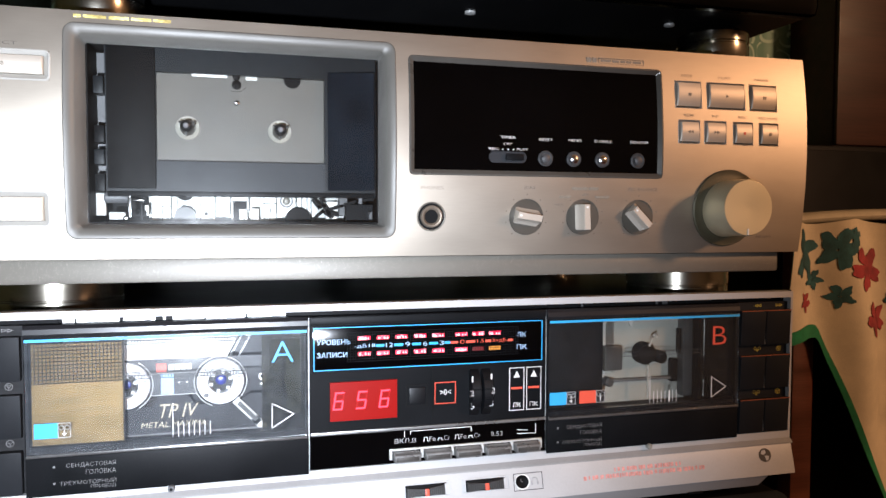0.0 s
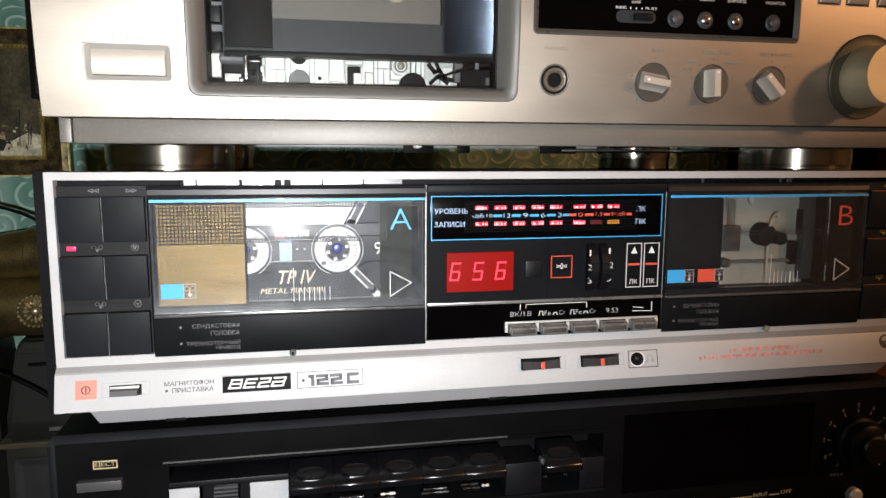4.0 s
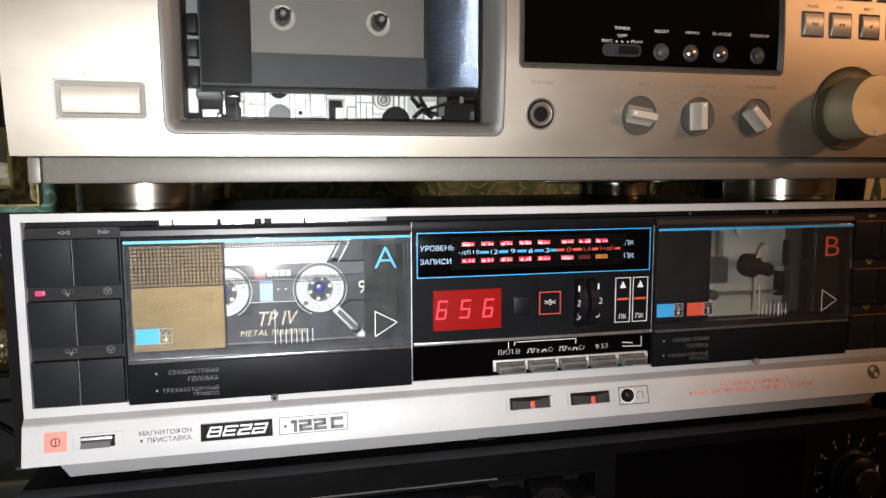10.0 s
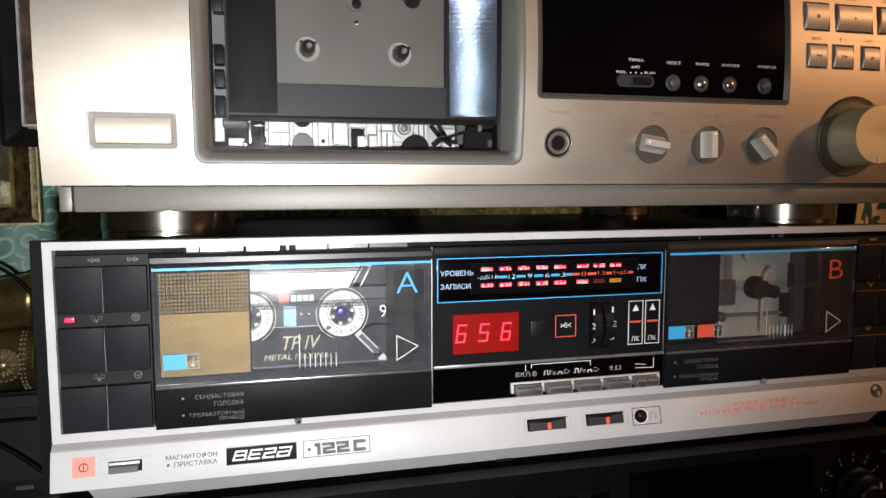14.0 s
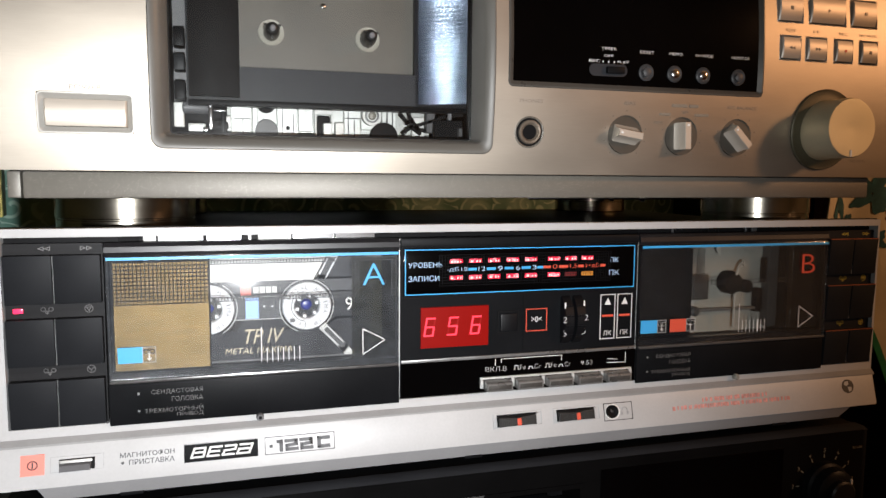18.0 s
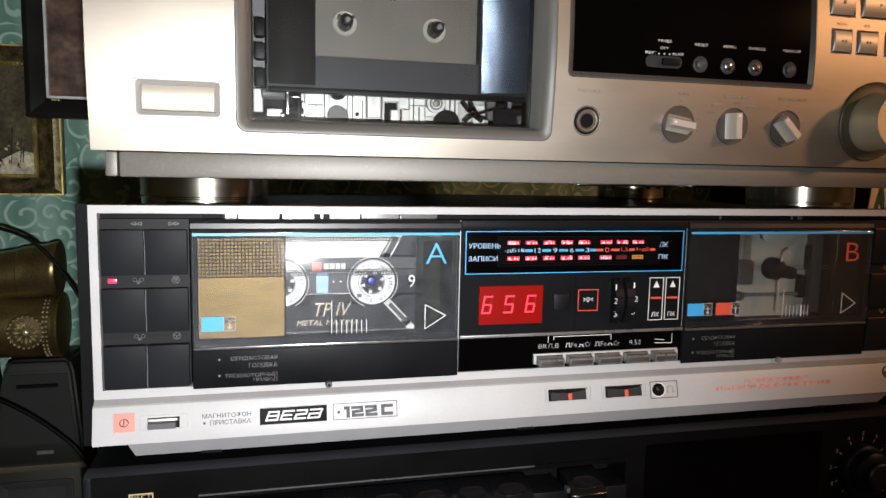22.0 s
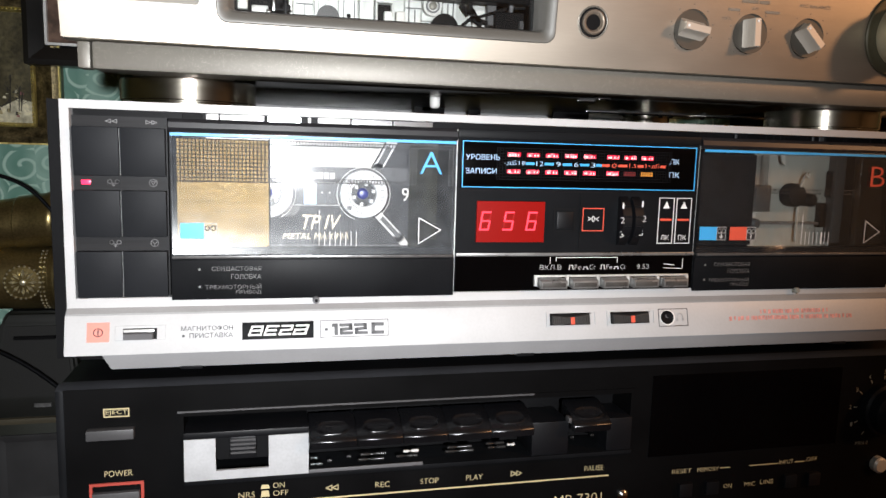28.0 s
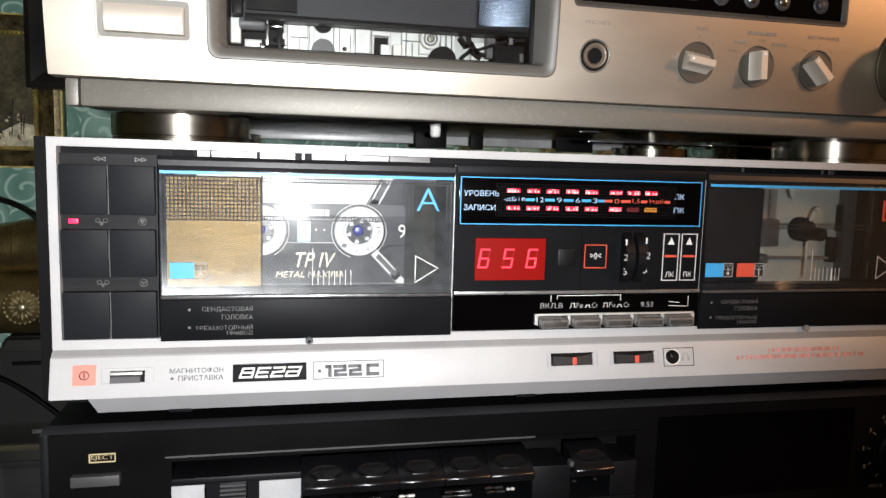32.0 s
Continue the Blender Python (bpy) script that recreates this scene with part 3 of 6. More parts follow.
for xx, rr in ((286, 1.8), (294, 1.7), (310.5, 2.2), (317.5, 2.2), (339, 2.3)):
    part("rod_joint", lathe_x(84, 118.5, [(0.9, xx - 1.5), (rr, xx - 0.8), (rr, xx + 0.8), (0.9, xx + 1.5)], 14), CHROME, rod)
for x0, x1, y_, z_ in ((247, 258, 62, 115.0), (251, 260, 66, 115.8), (264, 272, 72, 117.0), (271, 280, 80, 117.9)):
    part("wire_clip", lathe_x(y_, z_, [(0.4, x0), (1.1, x0 + 1.5), (0.6, (x0 + x1) / 2), (1.2, x1 - 1.5), (0.4, x1)], 12, 0.03), CHROME, deck)
for x0, x1, y_ in ((196, 240, 22), (250, 262, 24), (300, 330, 230), (190, 214, 240), (236, 246, 250)):
    part("folded_tab", box(x0, x1, y_, y_ + 3, 121.0 if y_ < 100 else 115.5, 126.7, 0.4), BLACK_METAL, deck)

# cassette window and the well behind it
def bezel(inset, r, y):
    return rrect(62 + inset, 204.7 - inset, 140.8 + inset, 233 - inset, r, y)


part("window_frame", loft([bezel(0, 4.6, lambda z: yf(z) + 4), bezel(0, 4.6, lambda z: yf(z) - 0.1), bezel(0.4, 4.2, lambda z: yf(z) - 0.5), bezel(1.2, 3.6, lambda z: yf(z) - 0.5),
                           bezel(4.0, 2.6, lambda z: yf(z) + 0.9), bezel(4.8, 2.2, lambda z: yf(z) + 1.8), bezel(6.5, 1.2, 1.0), bezel(6.5, 1.2, 2.4), bezel(3, 3, 2.4)], closed=True), FRAME_GREY, deck, "warm grey bevelled window frame")
pane = part("window_pane", box(67.4, 199.2, 1.2, 2.0, 146.2, 227.6), CLEAR, deck, "clear window pane")
pane.visible_shadow = False
well = part("well", plate(68, 199, 147, 229, 3, 50, [(69, 198, 148, 228)]), SOOT, deck, "dark well")
part("well_back", box(69, 198, 40, 43, 148, 228), SOOT, deck)
carrier = part("carrier", plate(75, 198, 160, 229, 9, 16, [(96.5, 173, 176.5, 217)]), BLUE_BLACK, deck, "blue-black tape carrier")
part("carrier_side", box(76, 96.3, 6.6, 8.8, 163.5, 228.6, 0.3), SOOT, carrier, "black side plate")
part("carrier_rim", box(75.5, 197.5, 7.6, 9, 160, 162.2, 0.5), BLACK_SATIN, carrier)
COLLAR_GREY = surface("grey_collar_plastic", (0.27, 0.26, 0.225), 0.45, 0.0, 0.06, bump=0.03)
SPINDLE_BLACK = surface("black_spindle_plastic", (0.012, 0.012, 0.012), 0.3, 0.0, 0.2, (60, 60, 60), (900, 900, 900), 0.05, spec=0.4)
pad = bmesh.new()
rows = []
for k in range(401):
    zz = 163.5 + 57 * k / 400
    bump_y = 0.07 * abs(math.sin(math.pi * k / 4))
    rows.append([pad.verts.new((xx, yy - bump_y, zz)) for xx, yy in [(174.5, 9.2)] + [(174.7 + 2.7 * u, 8.7 - 2.7 * (0.2475 * u + 0.00105 * u * u)) for u in range(9)] + [(196.5, 9)]])
for a, b in zip(rows, rows[1:]):
    for k in range(10):
        pad.faces.new((a[k], a[k + 1], b[k + 1], b[k]))
part("ribbed_pad", pad, RIB_METAL, carrier, "blue-black finely ribbed pad")
plate_ = part("hub_plate", plate(96.5, 173, 176.5, 217, 12, 18, [(106, 114, 188, 196), (148, 156, 187.5, 195.5)]), WELL_GREY, deck, "grey ribbed hub plate")
part("lower_strip", box(96.5, 173.3, 8.6, 9, 162.5, 176.3), SLATE, carrier)
for cx, cz in ((110, 192), (152, 191.5)):
    part("hub_collar", lathe(cx, cz, [(2.6, 17), (2.6, 12.2), (4.6, 11.7), (5.4, 11.4), (5.6, 12.2)], 40), COLLAR_GREY, plate_, "pale hub collar")
    part("spindle", lathe(cx, cz, [(3.5, 12.2), (3.4, 9), (3.0, 5), (2.7, 2.6), (2.1, 1.4), (1.3, 0.9)], 28), SPINDLE_BLACK, plate_, "black splined spindle")
    for k in range(3):
        a = 2 * math.pi * k / 3 + 0.5
        c, n = math.cos(a), math.sin(a)
        part("spline", loft([[(cx + u * c - w * n, yy, cz + u * n + w * c) for u, w in ((2.0, -0.55), (3.9, -0.4), (3.9, 0.4), (2.0, 0.55))] for yy in (3.2, 11.5)]), SPINDLE_BLACK, plate_)
    part("spindle_tip", lathe(cx, cz, [(1.25, 1.2), (1.2, 0.3), (0.7, -0.1)], 16), MID_GREY, plate_, "pale spindle tip")
part("guide_bar", box(112, 129.4, 11, 11.9, 216, 217.6, 0.2), STEEL, plate_, "bright guide bar")
part("guide_bar", box(133.2, 141.6, 11, 11.9, 215.4, 217.0, 0.2), STEEL, plate_, "bright guide bar")
part("guide_bracket", prism([(127.9, 217), (136.3, 217), (136.3, 212.0), (134.2, 209.8), (130, 209.8), (127.9, 212.0)], 10.6, 11.9), WELL_GREY, plate_)
part("bracket_pin", lathe(132.1, 216.6, [(1.8, 11), (1.8, 9.6), (1.0, 9.2)], 16), SOOT, plate_)
part("pin", lathe(132.1, 212.8, [(2.2, 12), (2.2, 10.3), (1.4, 10)], 20), SOOT, plate_)
part("pin", lathe(132.1, 204.2, [(1.2, 12), (1.2, 10), (0.6, 9.6)], 16), CHROME, plate_)
part("notch", lathe(158, 216.5, [(4, 12), (4, 11.7)], 24), SOOT, plate_)
for k, (z0, z1) in enumerate(((206, 214), (184, 192), (174, 181), (162, 170))):
    part("latch", box(70, 74.4, 9 + (k % 2), 18, z0, z1, 0.6), BLACK_SATIN if k % 2 else BLUE_BLACK, deck)

part("side_strip", box(69.1, 75.2, 24, 26, 162, 227), MID_GREY, deck, "grey inner side strip")
# tape mechanism that shows under the carrier
MECH = surface("bright_zinc_plate", (0.50, 0.51, 0.49), 0.45, 0.3, 0.08, (80, 80, 80), (900, 900, 900), 0.06)
mech = part("mechanism", box(91, 184, 24, 26, 148.3, 163.5, 0.2), MECH, deck, "bright tape mechanism")


def disc(cx, cz, r, y0, y1, m, label=""):
    """A flat wheel whose lower part may sink behind the window's edge."""
    pts = [(cx + r * math.cos(2 * math.pi * k / 32), max(148.4, cz + r * math.sin(2 * math.pi * k / 32))) for k in range(32)]
    return part("wheel", prism(pts, y0, y1), m, mech, label)


for x0, x1, z0, z1, y, m in ((69.2, 73.4, 151, 161.5, 16, WELL_PALE), (92.5, 101.4, 148.6, 163, 20.5, MECH), (101.8, 104, 148.6, 163, 21.5, MECH), (112.4, 121.4, 148.6, 163, 21, MECH),
                             (121.8, 128.4, 150.5, 163, 20, MECH), (128.8, 137.4, 158.2, 160.4, 18.5, WELL_PALE), (128.8, 130, 148.6, 158.2, 18.5, WELL_PALE), (136.2, 137.4, 152.6, 158.2, 18.5, WELL_PALE),
                             (130.2, 136, 148.6, 157.8, 20, SOOT), (132.6, 136.6, 148.6, 154.4, 16.5, MECH), (138, 142, 148.6, 154.8, 16.5, WELL_PALE), (142.6, 150.4, 148.6, 163, 21, MECH),
                             (150.6, 160, 152, 163, 22, MECH), (160.4, 167.4, 148.6, 163, 21, MECH), (174.5, 180.5, 149, 158.5, 19, WELL_PALE), (183.4, 197.4, 148.8, 157, 12.5, BLACK_SATIN),
                             (180.6, 185, 151, 161, 16, DARK_GREY), (194.8, 197, 149.4, 153.4, 11, DARK_GREY), (190, 192, 157, 161, 12, MID_GREY)):
    part("lever", box(x0, x1, y, y + 3, z0, z1, 0.35, 1), m, mech)
part("damper_tube", lathe_x(17, 159.4, [(1.6, 72.6), (2.6, 73.2), (2.7, 82.4), (2.2, 83.2)], 24), MID_GREY, mech, "grey damper tube")
disc(107.8, 162.4, 4.1, 18.5, 22, SOOT, "black wheel")
disc(107.8, 150.4, 5.0, 18, 22, DARK_GREY, "dark grey wheel")
disc(160.8, 149.0, 6.3, 17, 21, SOOT, "black wheel")
disc(155.2, 158.4, 4.4, 18, 22, WELL_PALE, "pale pulley")
part("pulley_ring", lathe(155.2, 158.4, [(3.3, 18.2), (3.2, 17.4), (2.5, 17.4), (2.4, 18.2)], 28), MID_GREY, mech)
part("pulley_screw", lathe(155.2, 158.4, [(1.9, 18.1), (1.8, 16.8), (1.2, 16.5)], 20), BRONZE_PAINT, mech, "bronze screw head")
part("hole", lathe(117.2, 152, [(1.0, 21.0), (0.9, 20.8)], 16), SOOT, mech)
spring = bmesh.new()
for k in range(7):
    stroke([(123.6, 154 + 0.9 * k), (126.2, 154.5 + 0.9 * k)], 0.35, 18.6, 19.4, spring)
part("coil_spring", spring, WELL_PALE, mech, "small coil spring")
for p in (((106.6, 148.8), (106.6, 156)), ((114.8, 149), (114.8, 162.6)), ((119.6, 150), (119.6, 158)), ((144.4, 150), (144.4, 162)), ((147.2, 149), (147.2, 156)), ((142.8, 157), (150, 157)), ((162.6, 149), (162.6, 160)), ((165.2, 152), (165.2, 162)), ((94, 155.5), (101, 155.5)), ((97.6, 149), (97.6, 155))):
    part("plate_seam", stroke(list(p), 0.32, 18.9, 20.2), MID_GREY, mech)
for pts, w in (([(168, 158.5), (170.6, 155.4), (173, 156.2), (175.4, 152.6), (179, 151.8)], 1.7), ([(169, 150.4), (172.4, 153.4), (176.6, 150.6)], 1.5), ([(174.5, 153.6), (181.6, 156), (189.6, 158.8), (197, 159.4)], 1.3), ([(167.6, 160.4), (171, 160.8), (172.4, 157)], 1.4)):
    part("black_lead", stroke(pts, w, 12.5, 14.2), SOOT, mech, "black lead")
for x0, x1, z0, z1, y_, m in ((83.5, 85, 150, 161, 11.5, CHROME), (85.6, 90.6, 157.6, 158.6, 11, CHROME), (85, 91.5, 150.6, 153.4, 12.4, SOOT), (88.6, 90, 149, 160.6, 11.8, BLACK_SATIN), (90.6, 92.2, 151, 156, 13, STEEL), (81, 83.2, 149, 151, 12.6, CHROME), (75, 82, 149.2, 152.6, 14, MECH)):
    part("linkage", box(x0, x1, y_, y_ + 2, z0, z1, 0.4), m, mech, "small bright linkage" if m in (CHROME, STEEL, MECH) else "black linkage")
part("linkage_pin", lathe(87.5, 152.4, [(1.6, 15), (1.6, 12.8), (0.9, 12.4)], 14), SOOT, mech)

# display window
part("display_frame", ring(210.6, 345.4, 170.8, 227.6, 3, lambda z: yf(z) - 0.3, lambda z: yf(z) + 1.4, 2.5, 3), DISPLAY_RIM, deck, "dark bronze display surround")
disp = part("display", plate(213, 343.3, 173.3, 225.2, lambda z: yf(z) + 1.2, 6, (), 5), BLACK_GLOSS, deck, "glossy black display window")
ft = lambda z: yf(z) + 1.1
legend("TIMER", 255.6, 265.2, 189.2, 190.7, ft, WHITE_INK, disp)
legend("OFF", 257.6, 263, 186, 187.4, ft, WHITE_INK, disp)
legend("REC", 249.8, 256.2, 183.5, 184.9, ft, WHITE_INK, disp)
legend("PLAY", 264.4, 271.4, 183.5, 184.9, ft, WHITE_INK, disp)
for x in (257.6, 260.4, 263.2):
    part("dot", lathe(x, 184, [(0.35, yf(184) + 1.05), (0.35, yf(184) + 1.2)], 12), WHITE_INK, disp)
for s, x0, x1 in (("RESET", 276, 284.8), ("MEMO", 291.8, 300.2), ("D-MODE", 306, 317.4), ("MONITOR", 326, 338.4)):
    legend(s, x0, x1, 188.6, 190.1, ft, WHITE_INK, disp)
part("timer_slot", loft([rrect(250.5, 270, 177.4, 183, 2.6, yf(180) + 1.0), rrect(250.5, 270, 177.4, 183, 2.6, yf(180) + 0.8), rrect(251.5, 269, 178.3, 182.1, 1.9, yf(180) + 0.8), rrect(251.5, 269, 178.3, 182.1, 1.9, yf(180) + 1.15)]), SLATE, disp, "slide switch slot")
part("timer_slider", box(259, 268, yf(180) - 0.8, yf(180) + 1.1, 178.6, 181.8, 0.4), BLACK_SATIN, disp)
for x in (280, 295.3, 311, 331):
    b = part("push_button", lathe(x, 180, [(3.9, -10.9), (3.9, -11.4), (3.4, -11.8), (2.9, -11.2), (2.6, -11.0)], 28), DARK_GREY, disp, "small push button in a grey ring")
    part("button_cap", lathe(x, 180, [(2.2, -10.9), (2.2, -12.4), (1.2, -13.0), (0.4, -13.05)], 24), CHROME if x in (295.3, 311) else DARK_GREY, disp)

# push buttons with rounded caps
def cap_button(x0, x1, z0, z1, mark):
    w, h = (z0 + z1) / 2, z1 - z0
    g, i = (1.7, 1.1) if x1 - x0 > 25 else (0.7, 0.55)
    b = part("button_well", ring(x0 - g, x1 + g, z0 - g, z1 + g, g + i - 0.05, lambda z: yf(z) - 0.15, lambda z: yf(z) + 1.6, g + 0.8, 3), WELL_RIM, deck, "pale rounded rim")
    loops = []
    for k in range(9):
        u = k / 8
        zz = z0 + i + 0.15 + (h - 2 * i - 0.3) * u
        y = yf(w) - 0.6 - 0.9 * math.sin(math.pi * u) ** 0.8
        loops.append([(x0 + i, 3, zz), (x0 + i, y + 0.5, zz), (x0 + i + 0.55, y, zz), (x1 - i - 0.55, y, zz), (x1 - i, y + 0.5, zz), (x1 - i, 3, zz)])
    c = part("button_cap", loft(loops), CAP_PALE, b, "champagne rounded key")
    cx, y = (x0 + x1) / 2, yf(w) - 1.65
    bm = bmesh.new()
    for kind, dx in mark:
        if kind in "<>":
            d = 1 if kind == ">" else -1
            prism([(cx + dx - 0.7 * d, w - 0.8), (cx + dx + 0.8 * d, w), (cx + dx - 0.7 * d, w + 0.8)], y, y + 0.2, bm)
        elif kind == "s":
            box(cx + dx - 0.8, cx + dx + 0.8, y, y + 0.2, w - 0.8, w + 0.8, bm=bm)
        elif kind == "p":
            box(cx + dx - 0.3, cx + dx + 0.3, y, y + 0.2, w - 0.8, w + 0.8, bm=bm)
        elif kind == "o":
            lathe(cx + dx, w, [(0.8, y), (0.8, y + 0.2)], 14, bm)
        elif kind == "e":
            prism([(cx - 0.9, w - 0.1), (cx + 0.9, w - 0.1), (cx, w + 1.0)], y, y + 0.2, bm)
            box(cx - 0.9, cx + 0.9, y, y + 0.2, w - 0.8, w - 0.4, bm=bm)
    if mark:
        part("symbol", bm, RED_INK if mark == [("o", 0)] else TAUPE_INK, b)


marks = [[("s", 0)], [(">", 0)], [("p", -0.6), ("p", 0.6)], [("<", -0.9), ("<", 0.9)], [(">", -0.9), (">", 0.9)], [("o", 0)], [("s", 0)]]
for bt, mk in zip(BTN, marks):
    cap_button(*bt, mk)
    cx = (bt[0] + bt[1]) / 2
for s, x0, x1, z in (("STOP", 356, 364, 224.4), ("PLAY", 378.5, 387.5, 224.4), ("PAUSE", 400.5, 411, 224.4), ("REW", 357, 364, 203.6), ("FF", 374, 378.6, 203.6), ("REC", 389.6, 396.6, 203.6), ("REC MUTE", 402, 416, 203.6)):
    legend(s, x0, x1, z, z + 1.6, lambda zz: yf(zz) - 0.12, TAUPE_INK, deck)
cap_button(24, 56, 208.5, 218.5, [("e", 0)])
cap_button(24, 55, 147.5, 160, [])
flat = lambda z: yf(z) - 0.12
LEGEND_DARK = surface("dark_taupe_print", (0.10, 0.09, 0.078), 0.5, 0.0, 0.1, bump=0.0)
legend("EJECT", 33, 46, 221, 223.2, flat, LEGEND_DARK, deck)
legend("POWER", 33, 46.5, 162.2, 164.4, flat, LEGEND_DARK, deck)
legend("PHONES", 215.4, 228.6, 163.9, 165.7, flat, TAUPE_INK, deck)
legend("BIAS", 268.4, 275.2, 164.6, 166.4, flat, TAUPE_INK, deck)
legend("REC BALANCE", 324, 344, 164.4, 166.2, flat, TAUPE_INK, deck)
legend("OFF", 299.6, 304.2, 161.6, 163, flat, TAUPE_INK, deck)
legend("MPX", 285, 290.6, 156.4, 157.8, flat, TAUPE_INK, deck)
bars([(294.5, 303), (304, 309)], 164.6, 166, yf(165) - 0.2, TAUPE_INK, deck)
bars([(288, 294), (307.5, 315)], 160.6, 161.7, yf(161) - 0.2, TAUPE_INK, deck)
bars([(303.0, 305.6), (306.2, 308.6)], 229.2, 231.8, yf(230.5) - 0.2, TAUPE_INK, deck)
bars([(311, 316.6), (317.4, 321), (322, 324.4), (325.2, 328), (329, 333.6)], 229.9, 231.1, yf(230.5) - 0.2, TAUPE_INK, deck)
part("print_outline", outline(309.6, 335.2, 229.1, 231.9, 0.22, yf(230.5) - 0.22, yf(230.5) + 0.4), TAUPE_INK, deck)
bars([(66, 69), (70, 79), (80, 88), (89, 97), (98, 105)], 235, 236.4, yf(236) - 0.2, GILT, deck, "gilt maker's mark")

# headphone socket, small controls, large level knob
def leaned(bm, z0):
    """Lay a turned ring along the bowed front panel."""
    for v in bm.verts:
        v.co.y += yf(v.co.z) - yf(z0)
    return bm


py = yf(151)
SOCKET_BRONZE = surface("bronzed_socket", (0.22, 0.18, 0.14), 0.4, 0.5, 0.15, (80, 80, 80), (900, 900, 900), 0.05)
part("phones_rim", leaned(lathe(221.8, 151, [(7.1, py + 0.3), (7.1, py - 0.35), (6.8, py - 0.5), (6.4, py - 0.3), (6.3, py - 0.1)], 40), 151), BRONZE_PAINT, deck, "thin pale ring")
part("phones_groove", leaned(lathe(221.8, 151, [(6.4, py - 0.16), (5.0, py - 0.14)], 36), 151), SOOT, deck)
part("phones_socket", leaned(lathe(221.8, 151, [(5.4, py), (5.3, py - 1.2), (4.8, py - 1.6), (4.2, py - 1.5), (3.5, py - 0.8), (3.2, py - 0.2)], 36), 151), SOCKET_BRONZE, deck, "bronze-tinted headphone socket")
part("phones_hole", leaned(lathe(221.8, 151, [(3.5, py - 0.4), (3.3, py - 0.36)], 24), 151), SOOT, deck)


# much darker than the panel: the recess's shade is in this colour
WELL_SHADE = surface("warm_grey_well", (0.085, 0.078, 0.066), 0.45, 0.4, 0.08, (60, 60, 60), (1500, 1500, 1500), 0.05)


def small_knob(cx, turn):
    """A slab grip turned in a round sunken well."""
    y, r, n = yf(151), 9.0, 48
    circle = [(cx + r * math.cos(2 * math.pi * k / n), 151 + r * math.sin(2 * math.pi * k / n)) for k in range(n)]
    square = []
    for k in range(n):
        c, s = math.cos(2 * math.pi * k / n), math.sin(2 * math.pi * k / n)
        f = 9.8 / max(abs(c), abs(s))
        square.append((cx + f * c, 151 + f * s))
    part("control_surround", loft([[(px, yf(pz), pz) for px, pz in square], [(px, yf(pz), pz) for px, pz in circle], [(px, yf(pz) + 1, pz) for px, pz in circle]], cap=False), CHAMPAGNE, deck)
    cup = part("control_well", lathe(cx, 151, [(r, y - 0.1), (r - 0.1, y + 0.3), (r - 0.2, y + 7), (0.5, y + 7)], n), WELL_SHADE, deck, "sunken round control well")
    c, n_ = math.cos(radians(turn)), math.sin(radians(turn))
    rows = []
    for depth, wide in ((6.9, 7.3), (1.9, 7.3), (1.5, 6.7), (1.0, 5.6), (0.4, 4.6), (-0.3, 3.8), (-1.1, 3.1), (-2.0, 2.5), (-3.2, 2.1), (-4.4, 1.85), (-5.6, 1.7), (-6.0, 1.45)):
        shape = []
        for k in range(40):
            u, w = 7.5 * math.cos(math.pi * k / 20), 7.5 * math.sin(math.pi * k / 20)
            limit = 7.3 if depth > 1.7 else 6.4 if depth > -5.8 else 6.2
            shape.append((max(-limit, min(limit, u)), max(-wide, min(wide, w))))
        rows.append([(cx + u * c - w * n_, y + depth, 151 + u * n_ + w * c) for u, w in shape])
    part("grip", loft(rows), CAP_PALE, cup, "flared slab-shaped metal grip", False)
    part("grip_dot", lathe(cx + 4.9 * c, 151 + 4.9 * n_, [(0.6, y - 5.9), (0.6, y - 6.2), (0.3, y - 6.3)], 12), PAPER, cup)
    d = part("scale_dot", lathe(cx, 162.0, [(0.35, yf(162) + 0.1), (0.35, yf(162) - 0.12)], 10), TAUPE_INK, deck)
    for a in (-40, -75, -105, 40, 75, 105, 140, -140):
        zz = 151 + 11 * math.cos(radians(a))
        again(d, 11 * math.sin(radians(a)), yf(zz) - yf(162), zz - 162)


small_knob(270.5, 171)
small_knob(301, 92)
small_knob(332, 135)
kx, kz = 384.5, 156
y = yf(156)
base = part("level_base", leaned(lathe(kx, kz, [(20.4, y + 0.5), (20.4, y - 0.9), (19.9, y - 1.3), (17.2, y - 0.9), (15.6, y - 1.5), (14, y - 1.5)], 64), kz), OLIVE_BRONZE, deck, "bronze-grey ring round the level knob")
part("level_knob", lathe(kx, kz, [(15.4, y + 0.5), (15.2, y - 2.5), (14.8, y - 3.2), (14.6, y - 17.6), (14.1, y - 18.4), (13.2, y - 18.4), (2, y - 18.0)], 64), CHAMPAGNE_KNOB, base, "large champagne level knob")
part("knob_mark", box(kx - 0.4, kx + 0.4, y - 18.7, y - 18.0, kz - 14.0, kz - 10.8), PAPER, base)
legend("REC LEVEL", 404, 416, 140, 141.3, flat, TAUPE_INK, deck)

# ---- the black unit standing on the upper deck ----
top = thing("amplifier", 220, 140, 240, "black metal unit on turned silver feet, standing on the upper deck", "hi-fi unit", "stacked decks")
part("body", box(-6, 446, 2, 300, 264, 380, 3), BLACK_METAL, top)
part("front_panel", box(-6, 446, -6, 2, 262.6, 380, 6), BLACK_GLOSS, top, "glossy black front panel")
tf = part("foot", lathe_z(408, 38, [(17, 240.3), (20, 241), (20.6, 242), (20.6, 252), (20, 252.6), (20, 253.2), (20.6, 253.8), (20.6, 259), (19, 260), (12, 264)]), FOOT_METAL, top, "turned silver foot")
for dx, dy in ((-340, 0), (-340, 214), (0, 214)):
    again(tf, dx, dy, 0)
